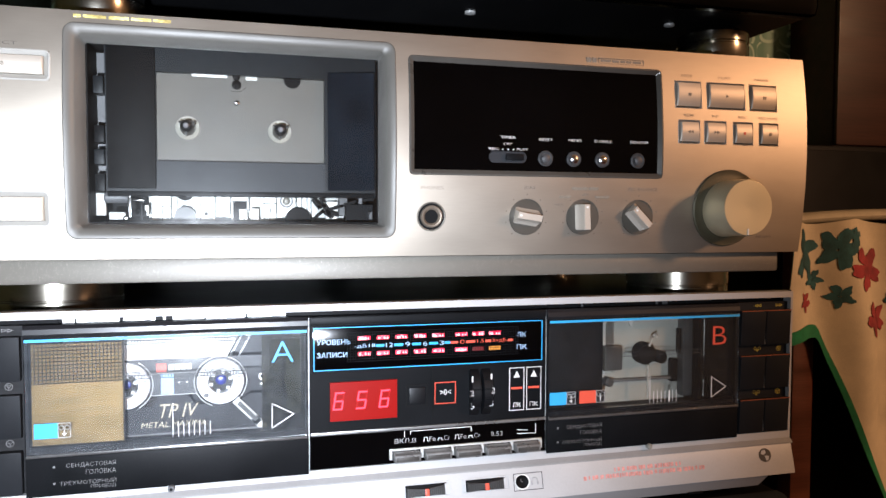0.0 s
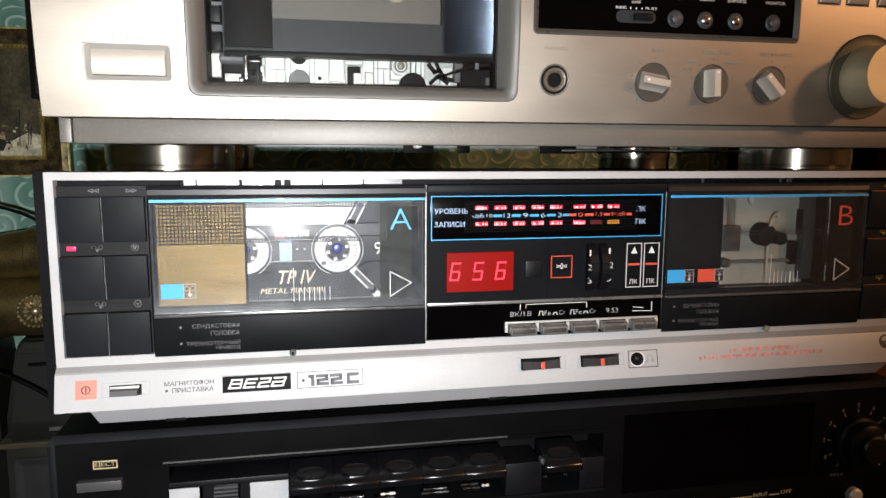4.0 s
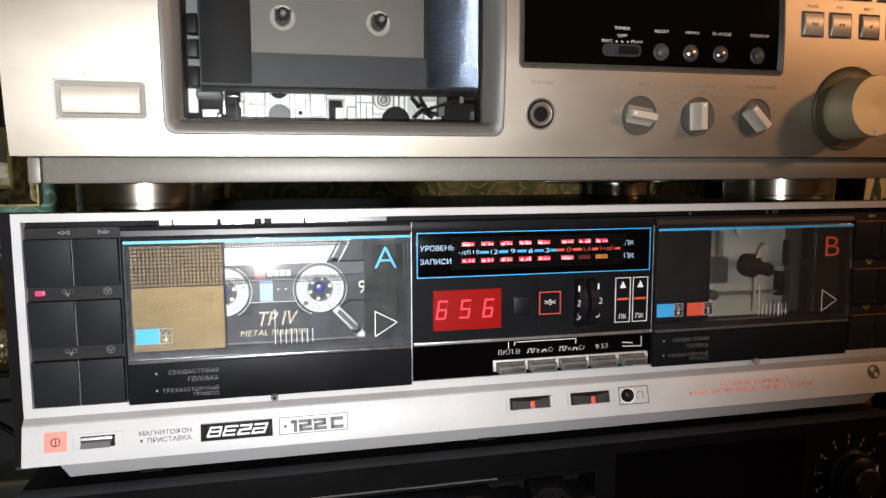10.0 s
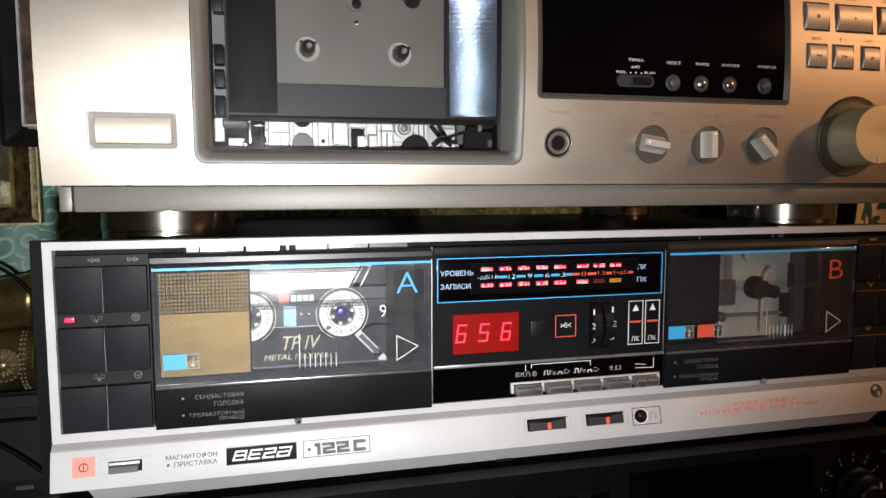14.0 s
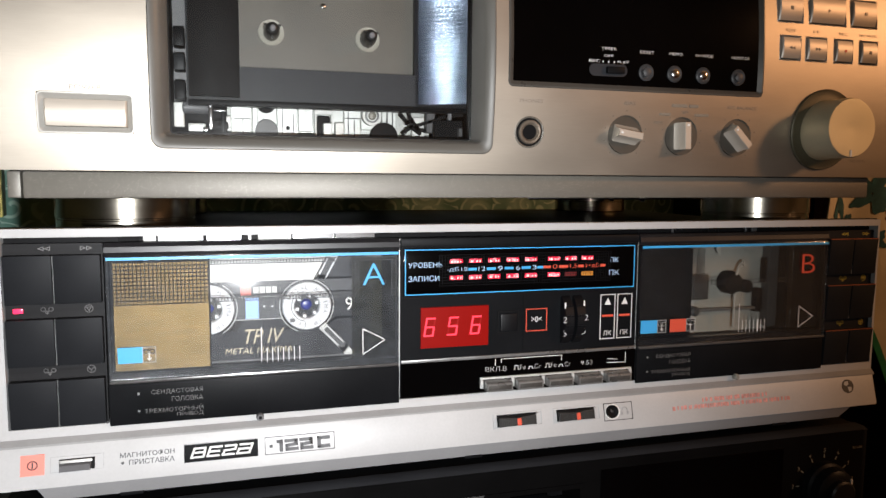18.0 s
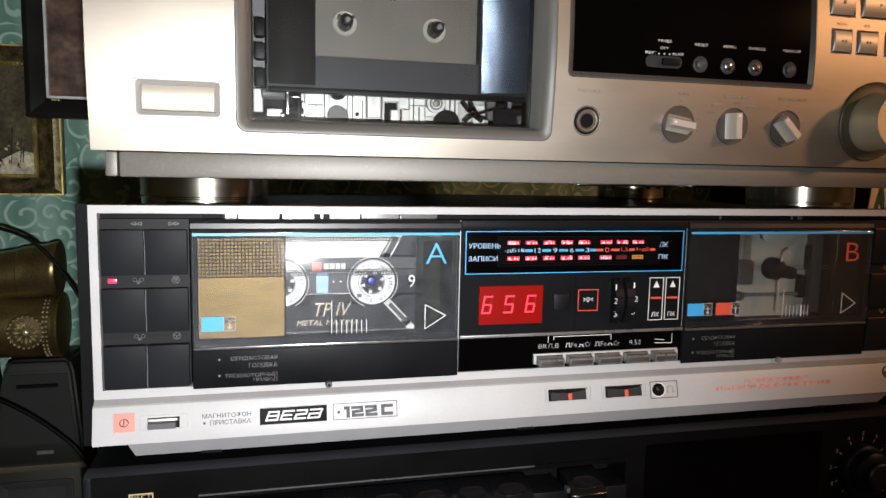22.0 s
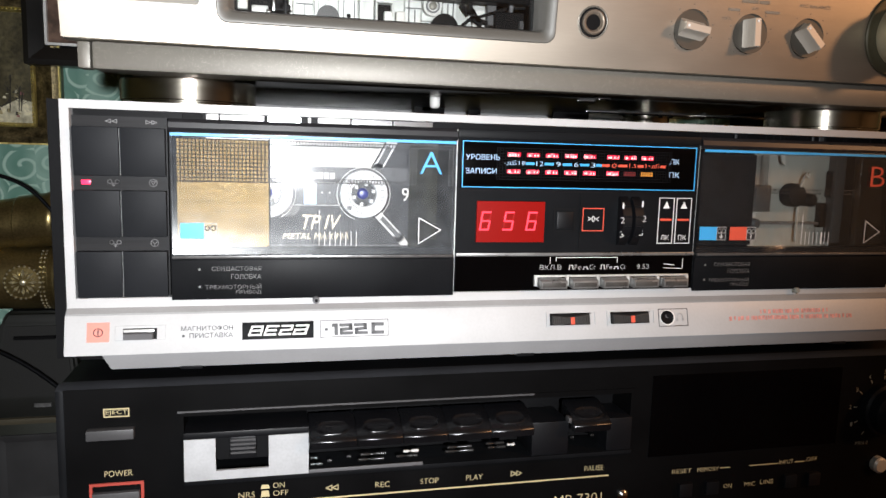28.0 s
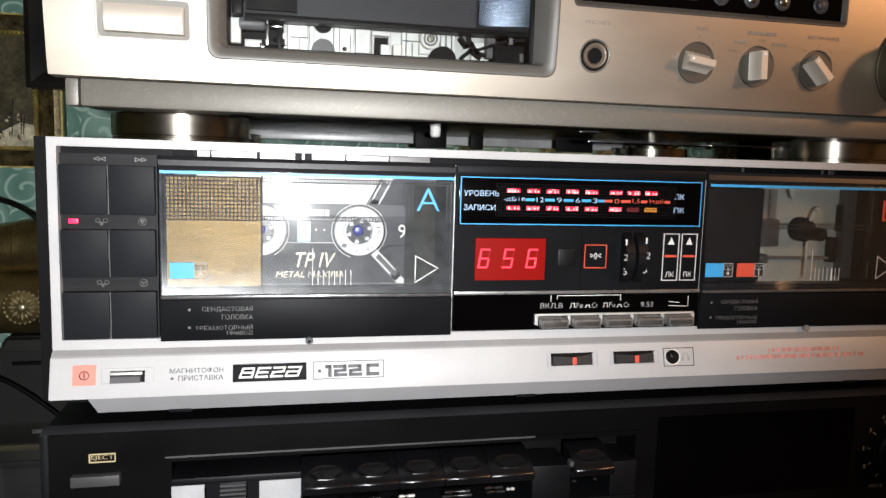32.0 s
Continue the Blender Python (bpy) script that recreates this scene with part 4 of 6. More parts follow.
us = part("screw", lathe_z(376, 34, [(1.4, 262.4), (3.0, 262.8), (3.0, 264.2)], 16), STEEL, top)
for dx in (-120, -250):
    again(us, dx, 6, 0)

# ---- middle deck: white twin cassette deck ----
twin = thing("cassette_deck", 215, 140, 0, "white twin cassette deck with red level lights and clear doors", "cassette deck", "stacked decks")
part("cover", plate(-4.6, 441.6, 2, 102, 6.2, 290, [(2, 432, 8, 98)]), BLACK_METAL, twin, "black metal cover")
part("front_lip", box(-4.6, 441.6, 6.2, 9, 102, 109.2), BLACK_METAL, twin)
part("back_plate", box(-4.6, 441.6, 290, 293, 2, 102), BLACK_METAL, twin)
part("front_frame", plate(1.5, 437.5, 24.4, 109, 0, 6, [(5, 436.2, 28.6, 105.6)]), WHITE_PAINT, twin, "white front frame")
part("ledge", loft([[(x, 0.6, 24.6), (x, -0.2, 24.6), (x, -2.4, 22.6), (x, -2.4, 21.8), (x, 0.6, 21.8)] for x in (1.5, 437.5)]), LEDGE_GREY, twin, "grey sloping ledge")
lower = part("lower_panel", box(1, 436.6, -4.5, 6, 5, 23.1, 0.8), WHITE_PAINT, twin, "white slanted lower control panel")
part("skirt", loft([[(15, -5.4, 6.4), (420, -5.4, 6.4), (420, 6, 6.4), (15, 6, 6.4)], [(15.4, -4.6, 5.0), (419.6, -4.6, 5.0), (419.6, 6, 5.0), (15.4, 6, 5.0)], [(17.6, 0.2, -1.8), (417, 0.2, -1.8), (417, 6, -1.8), (17.6, 6, -1.8)]]), SKIRT_GREY, twin, "pale grey sloping skirt")
for x in (45, 196, 372):
    part("skirt_clip", box(x, x + 9, -0.2, 5, -2.9, -1.4, 0.3), BLACK_SATIN, twin)
part("bottom_plate", box(4, 428, 6.5, 288, 1.0, 2.0), BLACK_METAL, twin)
vf = part("foot", lathe_z(40, 40, [(12, -8.3), (13, -7.5), (11, 1)]), BLACK_SATIN, twin)
for dx, dy in ((350, 0), (0, 210), (350, 210)):
    again(vf, dx, dy, 0)
part("inner_shelf", box(2, 432, 40, 42, 8, 98), SOOT, twin)

# bright tape works that show through the slot above the doors
random.seed(9)
x = 47.0
slot = part("slot_rail", box(44, 401, 9.2, 12, 102.8, 105.4), SOOT, twin)
while x < 402:
    w = random.choice((1.2, 3, 5, 8, 14, 18))
    if not 160 < x + w / 2 < 292 and x + w < 403:
        part("tape_lever", box(x, x + w, 5.5, 9, 103.0, 105.5, 0.2, 1), random.choice((STEEL, PAPER, STEEL, CHROME, SOOT, PAPER)) if x < 160 else random.choice((SOOT, SOOT, STEEL, DARK_GREY)), slot)
    x += w + random.choice((0.6, 1.5, 3))


# key blocks
def glyph(kind, x, z, y, mat, parent):
    bm = bmesh.new()
    if kind == "rew":
        for d in (-1.4, 0.9):
            stroke([(x + d + 1, z - 0.7), (x + d - 0.9, z), (x + d + 1, z + 0.7), (x + d + 1, z - 0.7)], 0.28, y, y + 0.1, bm)
    elif kind == "ff":
        for d in (-1.4, 0.9):
            stroke([(x + d - 0.9, z - 0.7), (x + d + 1, z), (x + d - 0.9, z + 0.7), (x + d - 0.9, z - 0.7)], 0.28, y, y + 0.1, bm)
    elif kind == "reel":
        for d in (-1.4, 1.4):
            stroke(arc(x + d, z + 0.3, 0.8, 0, 360, 12), 0.3, y, y + 0.1, bm)
        stroke([(x - 1.4, z - 0.4), (x, z - 0.5), (x + 1.4, z - 0.4)], 0.3, y, y + 0.1, bm)
        stroke([(x, z - 0.4), (x, z - 1.5)], 0.35, y, y + 0.1, bm)
        stroke([(x - 0.5, z - 1.0), (x, z - 1.6), (x + 0.5, z - 1.0)], 0.3, y, y + 0.1, bm)
    elif kind in ("stop", "pause"):
        stroke(arc(x, z, 1.5, 0, 360, 18), 0.32, y, y + 0.1, bm)
        if kind == "stop":
            stroke([(x - 0.8, z + 0.6), (x + 0.8, z + 0.6), (x, z - 0.8), (x - 0.8, z + 0.6)], 0.3, y, y + 0.1, bm)
        else:
            stroke([(x - 1, z + 0.5), (x, z - 0.3), (x + 1, z + 0.5)], 0.3, y, y + 0.1, bm)
            stroke([(x, z - 0.3), (x, z - 1.2)], 0.3, y, y + 0.1, bm)
    return part("symbol", bm, mat, parent)


def key_block(x0, x1, ink, lit):
    blk = part("key_block", box(x0, x1, 2.4, 8, 28.7, 103), STRIP_GREY, twin, "black key block")
    mid = (x0 + x1) / 2
    for z0, z1 in ((79, 98.6), (54, 73.2), (28.9, 48.2)):
        for a, b in ((x0 + 0.5, mid - 0.25), (mid + 0.25, x1 - 0.5)):
            bm = box(a, b, -1.4, 2.3, z0, z1, 0.5)
            for v in bm.verts:
                if v.co.y < 0.5:
                    v.co.y += 1.1 * (z1 - v.co.z) / (z1 - z0) - 0.3
            part("key", bm, KEY_SLATE, blk, "black piano key")
    random.seed(int(x0))
    for z0, z1 in ((79.4, 98.2), (54.4, 72.8), (29.3, 47.8)):
        wear = [(mid + random.uniform(-0.12, 0.12), z0 + (z1 - z0) * i / 7) for i in range(8)]
        part("worn_edge", stroke(wear, 0.22, -0.35, 0.6), FAINT_INK, blk, "worn pale key edge")
    q = (x1 - x0) / 4
    for z, (k1, k2) in ((101, ("rew", "ff")), (76.3, ("reel", "stop")), (51.3, ("reel", "pause"))):
        glyph(k1, mid - q * 0.35, z, 2.3, ink, blk)
        glyph(k2, mid + q * 1.35, z, 2.3, ink, blk)
        for xx in (x0 + q * 0.5, mid + q * 0.35):
            on = lit and z == 76.3 and xx < mid
            if not on:
                continue
            part("indicator", box(xx - 1.8, xx + 1.8, 2.0, 2.45, z - 1.0, z + 0.9, 0.2), PILOT_RED, blk, "lit red indicator")


WARM_EDGE = surface("copper_key_edge", (0.42, 0.13, 0.06), 0.35, 0.6, 0.2, (60, 60, 60), (600, 600, 600), 0.05)
PILOT_RED = glow("pilot_red", (1.0, 0.03, 0.10), 2.2)
key_block(5.4, 41.4, FAINT_INK, True)
key_block(402.4, 435.9, YELLOW_INK, False)
# warm lamplight along the right keys' upper edges, put in as coloured strips
for z in (98.6, 73.2, 48.2):
    part("key_edge", box(402.9, 435.5, -1.75, -1.4, z - 0.25, z + 0.2), WARM_EDGE, twin, "warm lamplight put on the upper key edge")


# cassette doors
def grid(xs0, xs1, zs0, zs1, pitch, w, y, parent, ink=BLACK_INK):
    bm = bmesh.new()
    n = round((xs1 - xs0) / pitch)
    for k in range(n + 1):
        xx = xs0 + (xs1 - xs0) * k / n
        box(xx - w / 2, xx + w / 2, y, y + 0.05, zs0, zs1, bm=bm)
    n = max(1, round((zs1 - zs0) / pitch))
    for k in range(n + 1):
        zz = zs0 + (zs1 - zs0) * k / n
        box(xs0, xs1, y, y + 0.05, zz - w / 2, zz + w / 2, bm=bm)
    return tagged(part("printed_grid", bm, ink, parent, "fine black printed grid"), kind="stuff")


LINK_STEEL = surface("dull_bright_edge", (0.26, 0.26, 0.26), 0.22, 0.8, 0.1, (200, 60, 60), (900, 900, 900), 0.03)


def door(x0, x1):
    d = part("door", plate(x0, x1, 28.8, 103, 0.4, 5, [(x0 + 1.2, x1 - 1.2, 49, 97)]), BLACK_SATIN, twin, "black cassette door")
    part("top_bar", loft([[(x0, 1.5, 97.4), (x0, -0.6, 97.6), (x0, -1.5, 99.2), (x0, -1.2, 101.4), (x0, 0.3, 102.9), (x0, 1.5, 102.9)],
                          [(x1, 1.5, 97.4), (x1, -0.6, 97.6), (x1, -1.5, 99.2), (x1, -1.2, 101.4), (x1, 0.3, 102.9), (x1, 1.5, 102.9)]]), BAR_BLACK, d, "rounded black top bar")
    part("flap", box(x0, x1, -1.0, 0.5, 27.4, 44.6, 0.4), BLACK_SATIN, d)
    # the first door's pane carries the heavier glare veil
    p = part("door_pane", box(x0 + 0.6, x1 - 0.6, -2.0, -0.8, 46.6, 97.2, 0.2), VEILED if x0 < 100 else FAINT_VEIL, d, "clear acrylic door pane")
    p.visible_shadow = False
    lip = part("pane_lip", lathe_x(-1.2, 97.4, [(0.5, x0 + 0.6), (0.8, x0 + 1), (0.8, x1 - 1), (0.5, x1 - 0.6)], 20), CLEAR, d, "rounded upper edge of the pane")
    lip.visible_shadow = False
    part("pane_edge", box(x0 + 0.6, x1 - 0.6, -2.6, -0.2, 45.2, 46.5, 0.3), LINK_STEEL, d, "bright lower edge of the pane")
    part("blue_line", box(x0 + 0.8, x1 - 0.8, -2.2, -2.05, 96.0, 97.2), BLUE_INK, d)
    tx = x0 + 19.5 if x0 < 100 else x0 + 14.4
    words("СЕНДАСТОВАЯ", tx - 3.2, tx + 17, 39.4, 41.6, -1.1, FLAP_INK, d, weight=-0.013)
    words("ГОЛОВКА", tx + 4.6, tx + 17, 36.2, 38.3, -1.1, FLAP_INK, d, weight=-0.013)
    words("ТРЕХМОТОРНЫЙ", tx - 6, tx + 17, 31.9, 34.1, -1.1, FLAP_INK, d, weight=-0.013)
    words("ПРИВОД", tx + 6.6, tx + 17, 29.4, 31.3, -1.1, FLAP_INK, d, weight=-0.013)
    for z in (40.4, 33):
        part("bullet", lathe(tx - 8.2, z, [(0.55, -1.0), (0.55, -1.1)], 12), FLAP_INK, d)
    return d


def reel_badge(x, z, mat, parent, up):
    part("badge_field", box(x, x + 9.4, -2.2, -2.05, z, z + 6.6), mat, parent)
    part("badge_box", outline(x + 9.4, x + 14.6, z, z + 6.6, 0.3, -2.2, -2.05), GREY_INK, parent)
    if x > 100:
        part("badge_ground", box(x + 9.7, x + 14.3, -2.12, -2.04, z + 0.3, z + 6.3), BLACK_INK, parent)
    bm = bmesh.new()
    for d in (-1.1, 1.1):
        stroke(arc(x + 12 + d * 1.1, z + 4.5, 0.95, 0, 360, 14), 0.42, -2.3, -2.2, bm)
    stroke([(x + 12, z + 4), (x + 12, z + 1)], 0.4, -2.3, -2.2, bm)
    t = z + (4.2 if up else 1.0)
    s = -0.8 if up else 0.8
    stroke([(x + 11.3, t + s), (x + 12, t), (x + 12.7, t + s)], 0.35, -2.3, -2.2, bm)
    part("badge_symbol", bm, WHITE_INK, parent)


def ticks(x, z0, parent, n=8):
    part("tick_mark", box(x, x + 0.22, -2.15, -2.05, z0, z0 + 15.5), WHITE_INK, parent, "fine white printed tick mark")
    for k in range(1, n):
        xx, thick = x + 2.3 * k, 0.8 if x > 300 and k == n - 3 else 0.24
        part("tick_mark", box(xx, xx + thick, -2.15, -2.05, z0, z0 + 6.2), WHITE_INK, parent, "fine white printed tick mark")


dA = door(42.2, 164)
part("gold_plate", box(45, 82, 0.0, 1.0, 50, 95), GOLD_FOIL, dA, "brushed gold backing plate")
grid(45, 82, 77.5, 95, 1.55, 0.5, -0.75, dA, MESH_INK)
grid(82, 142.5, 93.4, 95, 1.3, 0.4, -0.75, dA)
grid(82, 142.5, 77.6, 79.2, 1.3, 0.4, -0.75, dA)
grid(142.5, 145.5, 77.6, 95, 1.4, 0.22, -0.75, dA)
grid(160.4, 162.4, 77.6, 95, 1.4, 0.22, -0.75, dA)
grid(145.5, 160.4, 93.6, 95, 1.4, 0.22, -0.75, dA)
ol = part("olive_strip", box(142.5, 162.4, -0.2, 0.6, 49.5, 95), OLIVE, dA, "olive tinted strip")
ol.visible_shadow = False
words("A", 147, 157, 82.6, 92.2, -2.15, BLUE_INK, dA, "blue letter", weight=-0.012)
part("play_mark", stroke([(147, 51.4), (147, 63), (157, 57.6), (147, 51.4)], 0.36, -2.15, -2.05), WHITE_INK, dA)
reel_badge(46.2, 53.6, BLUE_INK, dA, False)
ticks(103, 50.6, dA)
part("pane_divider", box(82, 82.7, -0.6, 1, 49.2, 96), BLACK_SATIN, dA)
part("well", plate(43.4, 163, 48, 98, 5, 34, [(44, 162.4, 49, 97.4)]), SOOT, dA)
part("well_back", box(44, 162.4, 31, 33, 48.6, 97.4), DARK_GREY, dA)

dB = door(286.4, 401.6)
part("dark_plate", box(287.6, 320, 3.2, 4.2, 50, 95), SOOT, dB)
part("dark_strip", box(380, 400.4, 3.2, 4.2, 50, 95), SOOT, dB)
st = part("smoked_strip", box(320, 380, -0.2, 0.6, 49.5, 95), SMOKED, dB, "smoked clear pane")
st.visible_shadow = False
words("B", 384.0, 392.6, 80.8, 91, -2.15, RED_INK, dB, "red letter", weight=-0.012)
part("play_mark", stroke([(383.6, 51.6), (383.6, 63), (392.8, 57.2), (383.6, 51.6)], 0.36, -2.15, -2.05), WHITE_INK, dB)
reel_badge(287.4, 53, BLUE_INK, dB, False)
reel_badge(304.2, 53, RED_INK, dB, True)
ticks(345.5, 50.8, dB)
grid(320, 324, 80, 95, 1.1, 0.35, -0.75, dB)
grid(320, 380, 76.5, 78.5, 2.2, 0.3, -0.75, dB)
DIM_PLATE = surface("dull_grey_plate", (0.36, 0.36, 0.335), 0.5, 0.1, 0.1, (40, 40, 40), (1600, 1600, 1600), 0.1)
wb = part("well_plate", box(322, 378, 16, 18, 47.6, 98), DIM_PLATE, twin, "grey well plate")
part("well", plate(319, 381, 47, 98.4, 5, 30, [(320, 380, 47.6, 98)]), SOOT, dB)
part("spindle_disc", lathe(350.5, 75, [(6.2, 16), (6.2, 11), (5.2, 9), (2, 8.4)], 36), SOOT, wb, "black drive spindle")
part("spindle_disc", lathe(360, 72.6, [(3.5, 16), (3.5, 10), (2.2, 8.6)], 32), SOOT, wb)
part("spindle_bridge", box(350, 360.5, 11, 15, 70, 75.6, 1.6), SOOT, wb)
part("hook", stroke([(350.6, 80), (352.4, 85), (354.2, 86.6), (355, 84.6)], 0.9, 7, 8), STEEL, wb, "bright wire hook")
part("hook", prism([(337.6, 95.5), (340.4, 95.5), (340.6, 90.4), (338.6, 92)], 8, 9), STEEL, wb, "bright bent tab")
part("stem", box(350.2, 351.0, 8, 9, 51, 69), STEEL, wb)
part("side_block", box(326, 337, 12, 16, 66, 80, 1), WELL_GREY, wb)
part("block_edge", box(327, 336, 11.4, 12, 67, 79, 0.3), DARK_GREY, wb)
part("arm", box(327, 368, 12.5, 16, 59.4, 61, 0.4), MID_GREY, wb)
part("arm_knob", lathe(328.5, 60, [(2.6, 15), (2.6, 11), (1.6, 10)], 20), DARK_GREY, wb)
part("slot_block", box(367.5, 371.5, 12, 16, 58, 71, 0.5), SOOT, wb)
part("guide", box(373.5, 379.5, 10, 16, 50, 96, 0.5), DARK_GREY, wb)
part("guide_step", box(372.4, 373.6, 12, 16, 74, 88, 0.3), SOOT, wb)

# added strips in place of the bright white frame showing through the door gaps
for x0 in (163.98, 286.02):
    part("gap_light", box(x0, x0 + 0.55, 0.9, 2.2, 29.2, 102.6), STEEL, twin, "pale strip added for the white frame glimpsed beside the door")

# level meter and counter between the doors
mid = part("centre_panel", plate(164.6, 286, 28.8, 103, 0.6, 6, [(174.2, 207.4, 51.6, 70.8)]), BLACK_SATIN, twin, "black centre panel")
part("centre_top", box(164.8, 285.8, -0.8, 0.5, 98.8, 102.9, 0.6), BLACK_SATIN, mid)
meter = part("level_meter", box(166, 284, -1.0, 0.5, 76.6, 98.2, 0.2), BLACK_GLOSS, twin, "level meter with red lights under black glass")
part("meter_outline", outline(166.4, 283.4, 76.9, 97.8, 0.45, -1.2, -0.9), BLUE_INK, meter)
words("УРОВЕНЬ", 168, 184, 89.4, 91.9, -1.1, PALE_BLUE_INK, meter)
words("ЗАПИСИ", 168, 182.6, 83.2, 85.7, -1.1, PALE_BLUE_INK, meter)
words("ЛК", 269.4, 274.4, 89.5, 92, -1.1, PALE_BLUE_INK, meter)
words("ПК", 269.4, 274.8, 83.2, 85.7, -1.1, PALE_BLUE_INK, meter)
for zz in (92.0, 84.4):
    for k in range(8):
        xx = 187.6 + 9.3 * k if k < 5 else 236.6 + 8.9 * (k - 5)
        dim = k > 5 and zz < 90
        part("level_light", box(xx, xx + 6.2, -1.25, -0.9, zz - 1.0, zz + 1.0, 0.25), (AMBER_LED if k == 7 else DIM_LED) if dim else RED_LED, meter, "lit red level light" if not dim else "dim level light")
        if not dim:
            for o, wide in ((0.5, 1.3 + 0.3 * (k % 3)), (3.4, 0.8), (4.9, 0.5 + 0.2 * (k % 2))):
                part("light_core", box(xx + o, xx + o + wide, -1.3, -1.2, zz - 0.6, zz + 0.55, 0.1), HOT_LED, meter, "hot pale core of the light")
for a, b, m in ((196.4, 200.6, BLUE_INK), (205.4, 210, BLUE_INK), (214.4, 219, BLUE_INK), (223, 227.6, BLUE_INK), (231, 234, BLUE_INK), (234, 238, RED_INK), (242.4, 247, RED_INK), (252.4, 255.4, RED_INK), (264.4, 267, RED_INK)):
    part("scale_dash", box(a, b, -1.4, -1.0, 87.6, 88.8), m, meter)
for s, a, b, m in (("-дБ18", 186, 196, PALE_BLUE_INK), ("12", 201.4, 204.8, PALE_BLUE_INK), ("9", 211, 213.4, PALE_BLUE_INK), ("6", 220, 222.2, PALE_BLUE_INK), ("3", 228.4, 230.6, PALE_BLUE_INK),
                   ("0", 239, 241.4, RED_INK), ("1,5", 248, 251.6, RED_INK), ("3+дБ", 256, 263.6, RED_INK)):
    words(s, a, b, 87.2, 89.3, -1.42, m, meter, weight=-0.01)
grid(182.6, 270, 80.8, 95, 1.35, 0.2, -1.36, meter, MESH_INK)
part("divider_line", box(165, 285.8, 0.1, 0.5, 75.2, 75.9), SOOT, mid)
cnt = part("counter_window", box(174.4, 207.2, 0.1, 2, 51.8, 70.6), COUNTER_RED, twin, "lit red tape counter window")
SEG = {"6": "afgedc", "5": "afgcd"}
for n, ch in enumerate("656"):
    ox, oz = 175.9 + 11.2 * n, 57.6
    ln = {"a": ((0.4, 8), (4.2, 8)), "d": ((0, 0), (3.8, 0)), "g": ((0.2, 4), (4, 4)), "f": ((0.2, 4.4), (0.4, 7.6)), "b": ((4.2, 4.4), (4.4, 7.6)), "e": ((0, 0.4), (0.2, 3.6)), "c": ((4, 0.4), (4.2, 3.6))}
    for sgm in "abcdefg":
        (ax, az), (bx, bz) = ln[sgm]
        lean = [(ox + ax + 0.1 * az, oz + az), (ox + bx + 0.1 * bz, oz + bz)]
        on = sgm in SEG[ch]
        part("digit_segment", stroke(lean, 0.8 if on else 0.6, -0.05, 0.1), DIGIT_RED if on else FAINT_RED, cnt, "lit red segment" if on else "unlit segment")
part("reset_button", box(213.2, 221.4, -0.6, 0.6, 58, 66.2, 0.6), BLACK_KEY, mid)
part("reset_recess", outline(211.8, 222.8, 56.6, 67.6, 0.7, 0.3, 0.7), SOOT, mid)
part("groove", box(225, 225.4, 0.2, 0.7, 48, 75), SOOT, mid)
part("zero_box", outline(226.4, 237.4, 57, 68, 0.4, 0.35, 0.6), RED_INK, mid)
words(">0<", 229.2, 234.8, 61.4, 64.2, 0.5, WHITE_INK, mid)
for cx, dx in ((247.0, 0), (253.2, 1)):
    bm = lathe_x(9, 62, [(13.6, cx - 2.6), (14.4, cx - 2.2), (14.4, cx + 2.2), (13.6, cx + 2.6)], 40)
    w = part("level_wheel", bm, BLACK_KEY, twin, "black ridged thumb wheel")
    for k in range(9):
        a = radians(-40 + 10 * k)
        part("ridge", box(cx - 2.2, cx + 2.2, 9 - 14.9 * math.cos(a), 9 - 14.2 * math.cos(a), 62 + 14.4 * math.sin(a) - 0.25, 62 + 14.4 * math.sin(a) + 0.25), BLACK_SATIN, w) if k % 2 else None
for s, z, o in (("1", 68.2, 0), ("2", 61.4, -0.6), ("3", 54.6, 0)):
    slim = 0.6 if s == "1" else 0.0
    words(s, 243.8 + o + slim, 245.8 + o - slim, z, z + 2.8, -5.6 if s == "2" else -4.2, WHITE_INK, mid, weight=-0.02)
    words(s, 253.8 - o + slim, 255.8 - o - slim, z + 0.8, z + 3.6, -5.6 if s == "2" else -4.2, WHITE_INK, mid, weight=-0.02)
for x0, s in ((266, "ЛК"), (275.4, "ПК")):
    part("level_box", outline(x0, x0 + 8.2, 51, 73.4, 0.35, 0.35, 0.6), WHITE_INK, mid)
    part("level_arrow", prism([(x0 + 2.4, 68.2), (x0 + 5.8, 68.2), (x0 + 4.1, 71.6)], 0.4, 0.6), WHITE_INK, mid)
    part("level_bar", box(x0 + 1, x0 + 7.2, 0.3, 0.6, 62.2, 63.2), RED_INK, mid)
    words(s, x0 + 2, x0 + 6.4, 52.8, 55.2, 0.5, WHITE_INK, mid)
part("silver_line", box(165, 286, -0.8, 0.6, 45.3, 46.8, 0.3), BUTTON_METAL, mid, "bright strip")
part("button_plate", box(165, 286, 0.2, 0.6, 28.9, 45.2), BLACK_GLOSS, mid)
part("button_rail", box(203.2, 283.6, -0.9, 0.6, 35.2, 36.1, 0.2), STEEL, mid, "bright button rail")
for k in range(6):
    part("rail_rib", box(203.2 + 15.8 * k, 204.6 + 15.8 * k, -1.4, 0.6, 31.0, 35.2, 0.2), STEEL, mid, "bright rib between buttons")
for k in range(5):
    x0 = 205.0 + 15.8 * k
    bm = loft([[(x, 0.4, 30.4), (x, 0.4, 34.9), (x, -4.8, 34.3), (x, -5.3, 33.8), (x, -5.3, 30.6), (x, -4.9, 30.2)] for x in (x0, x0 + 13.2)])
    bmesh.ops.bevel(bm, geom=list(bm.edges), offset=0.2, segments=1, affect="EDGES")
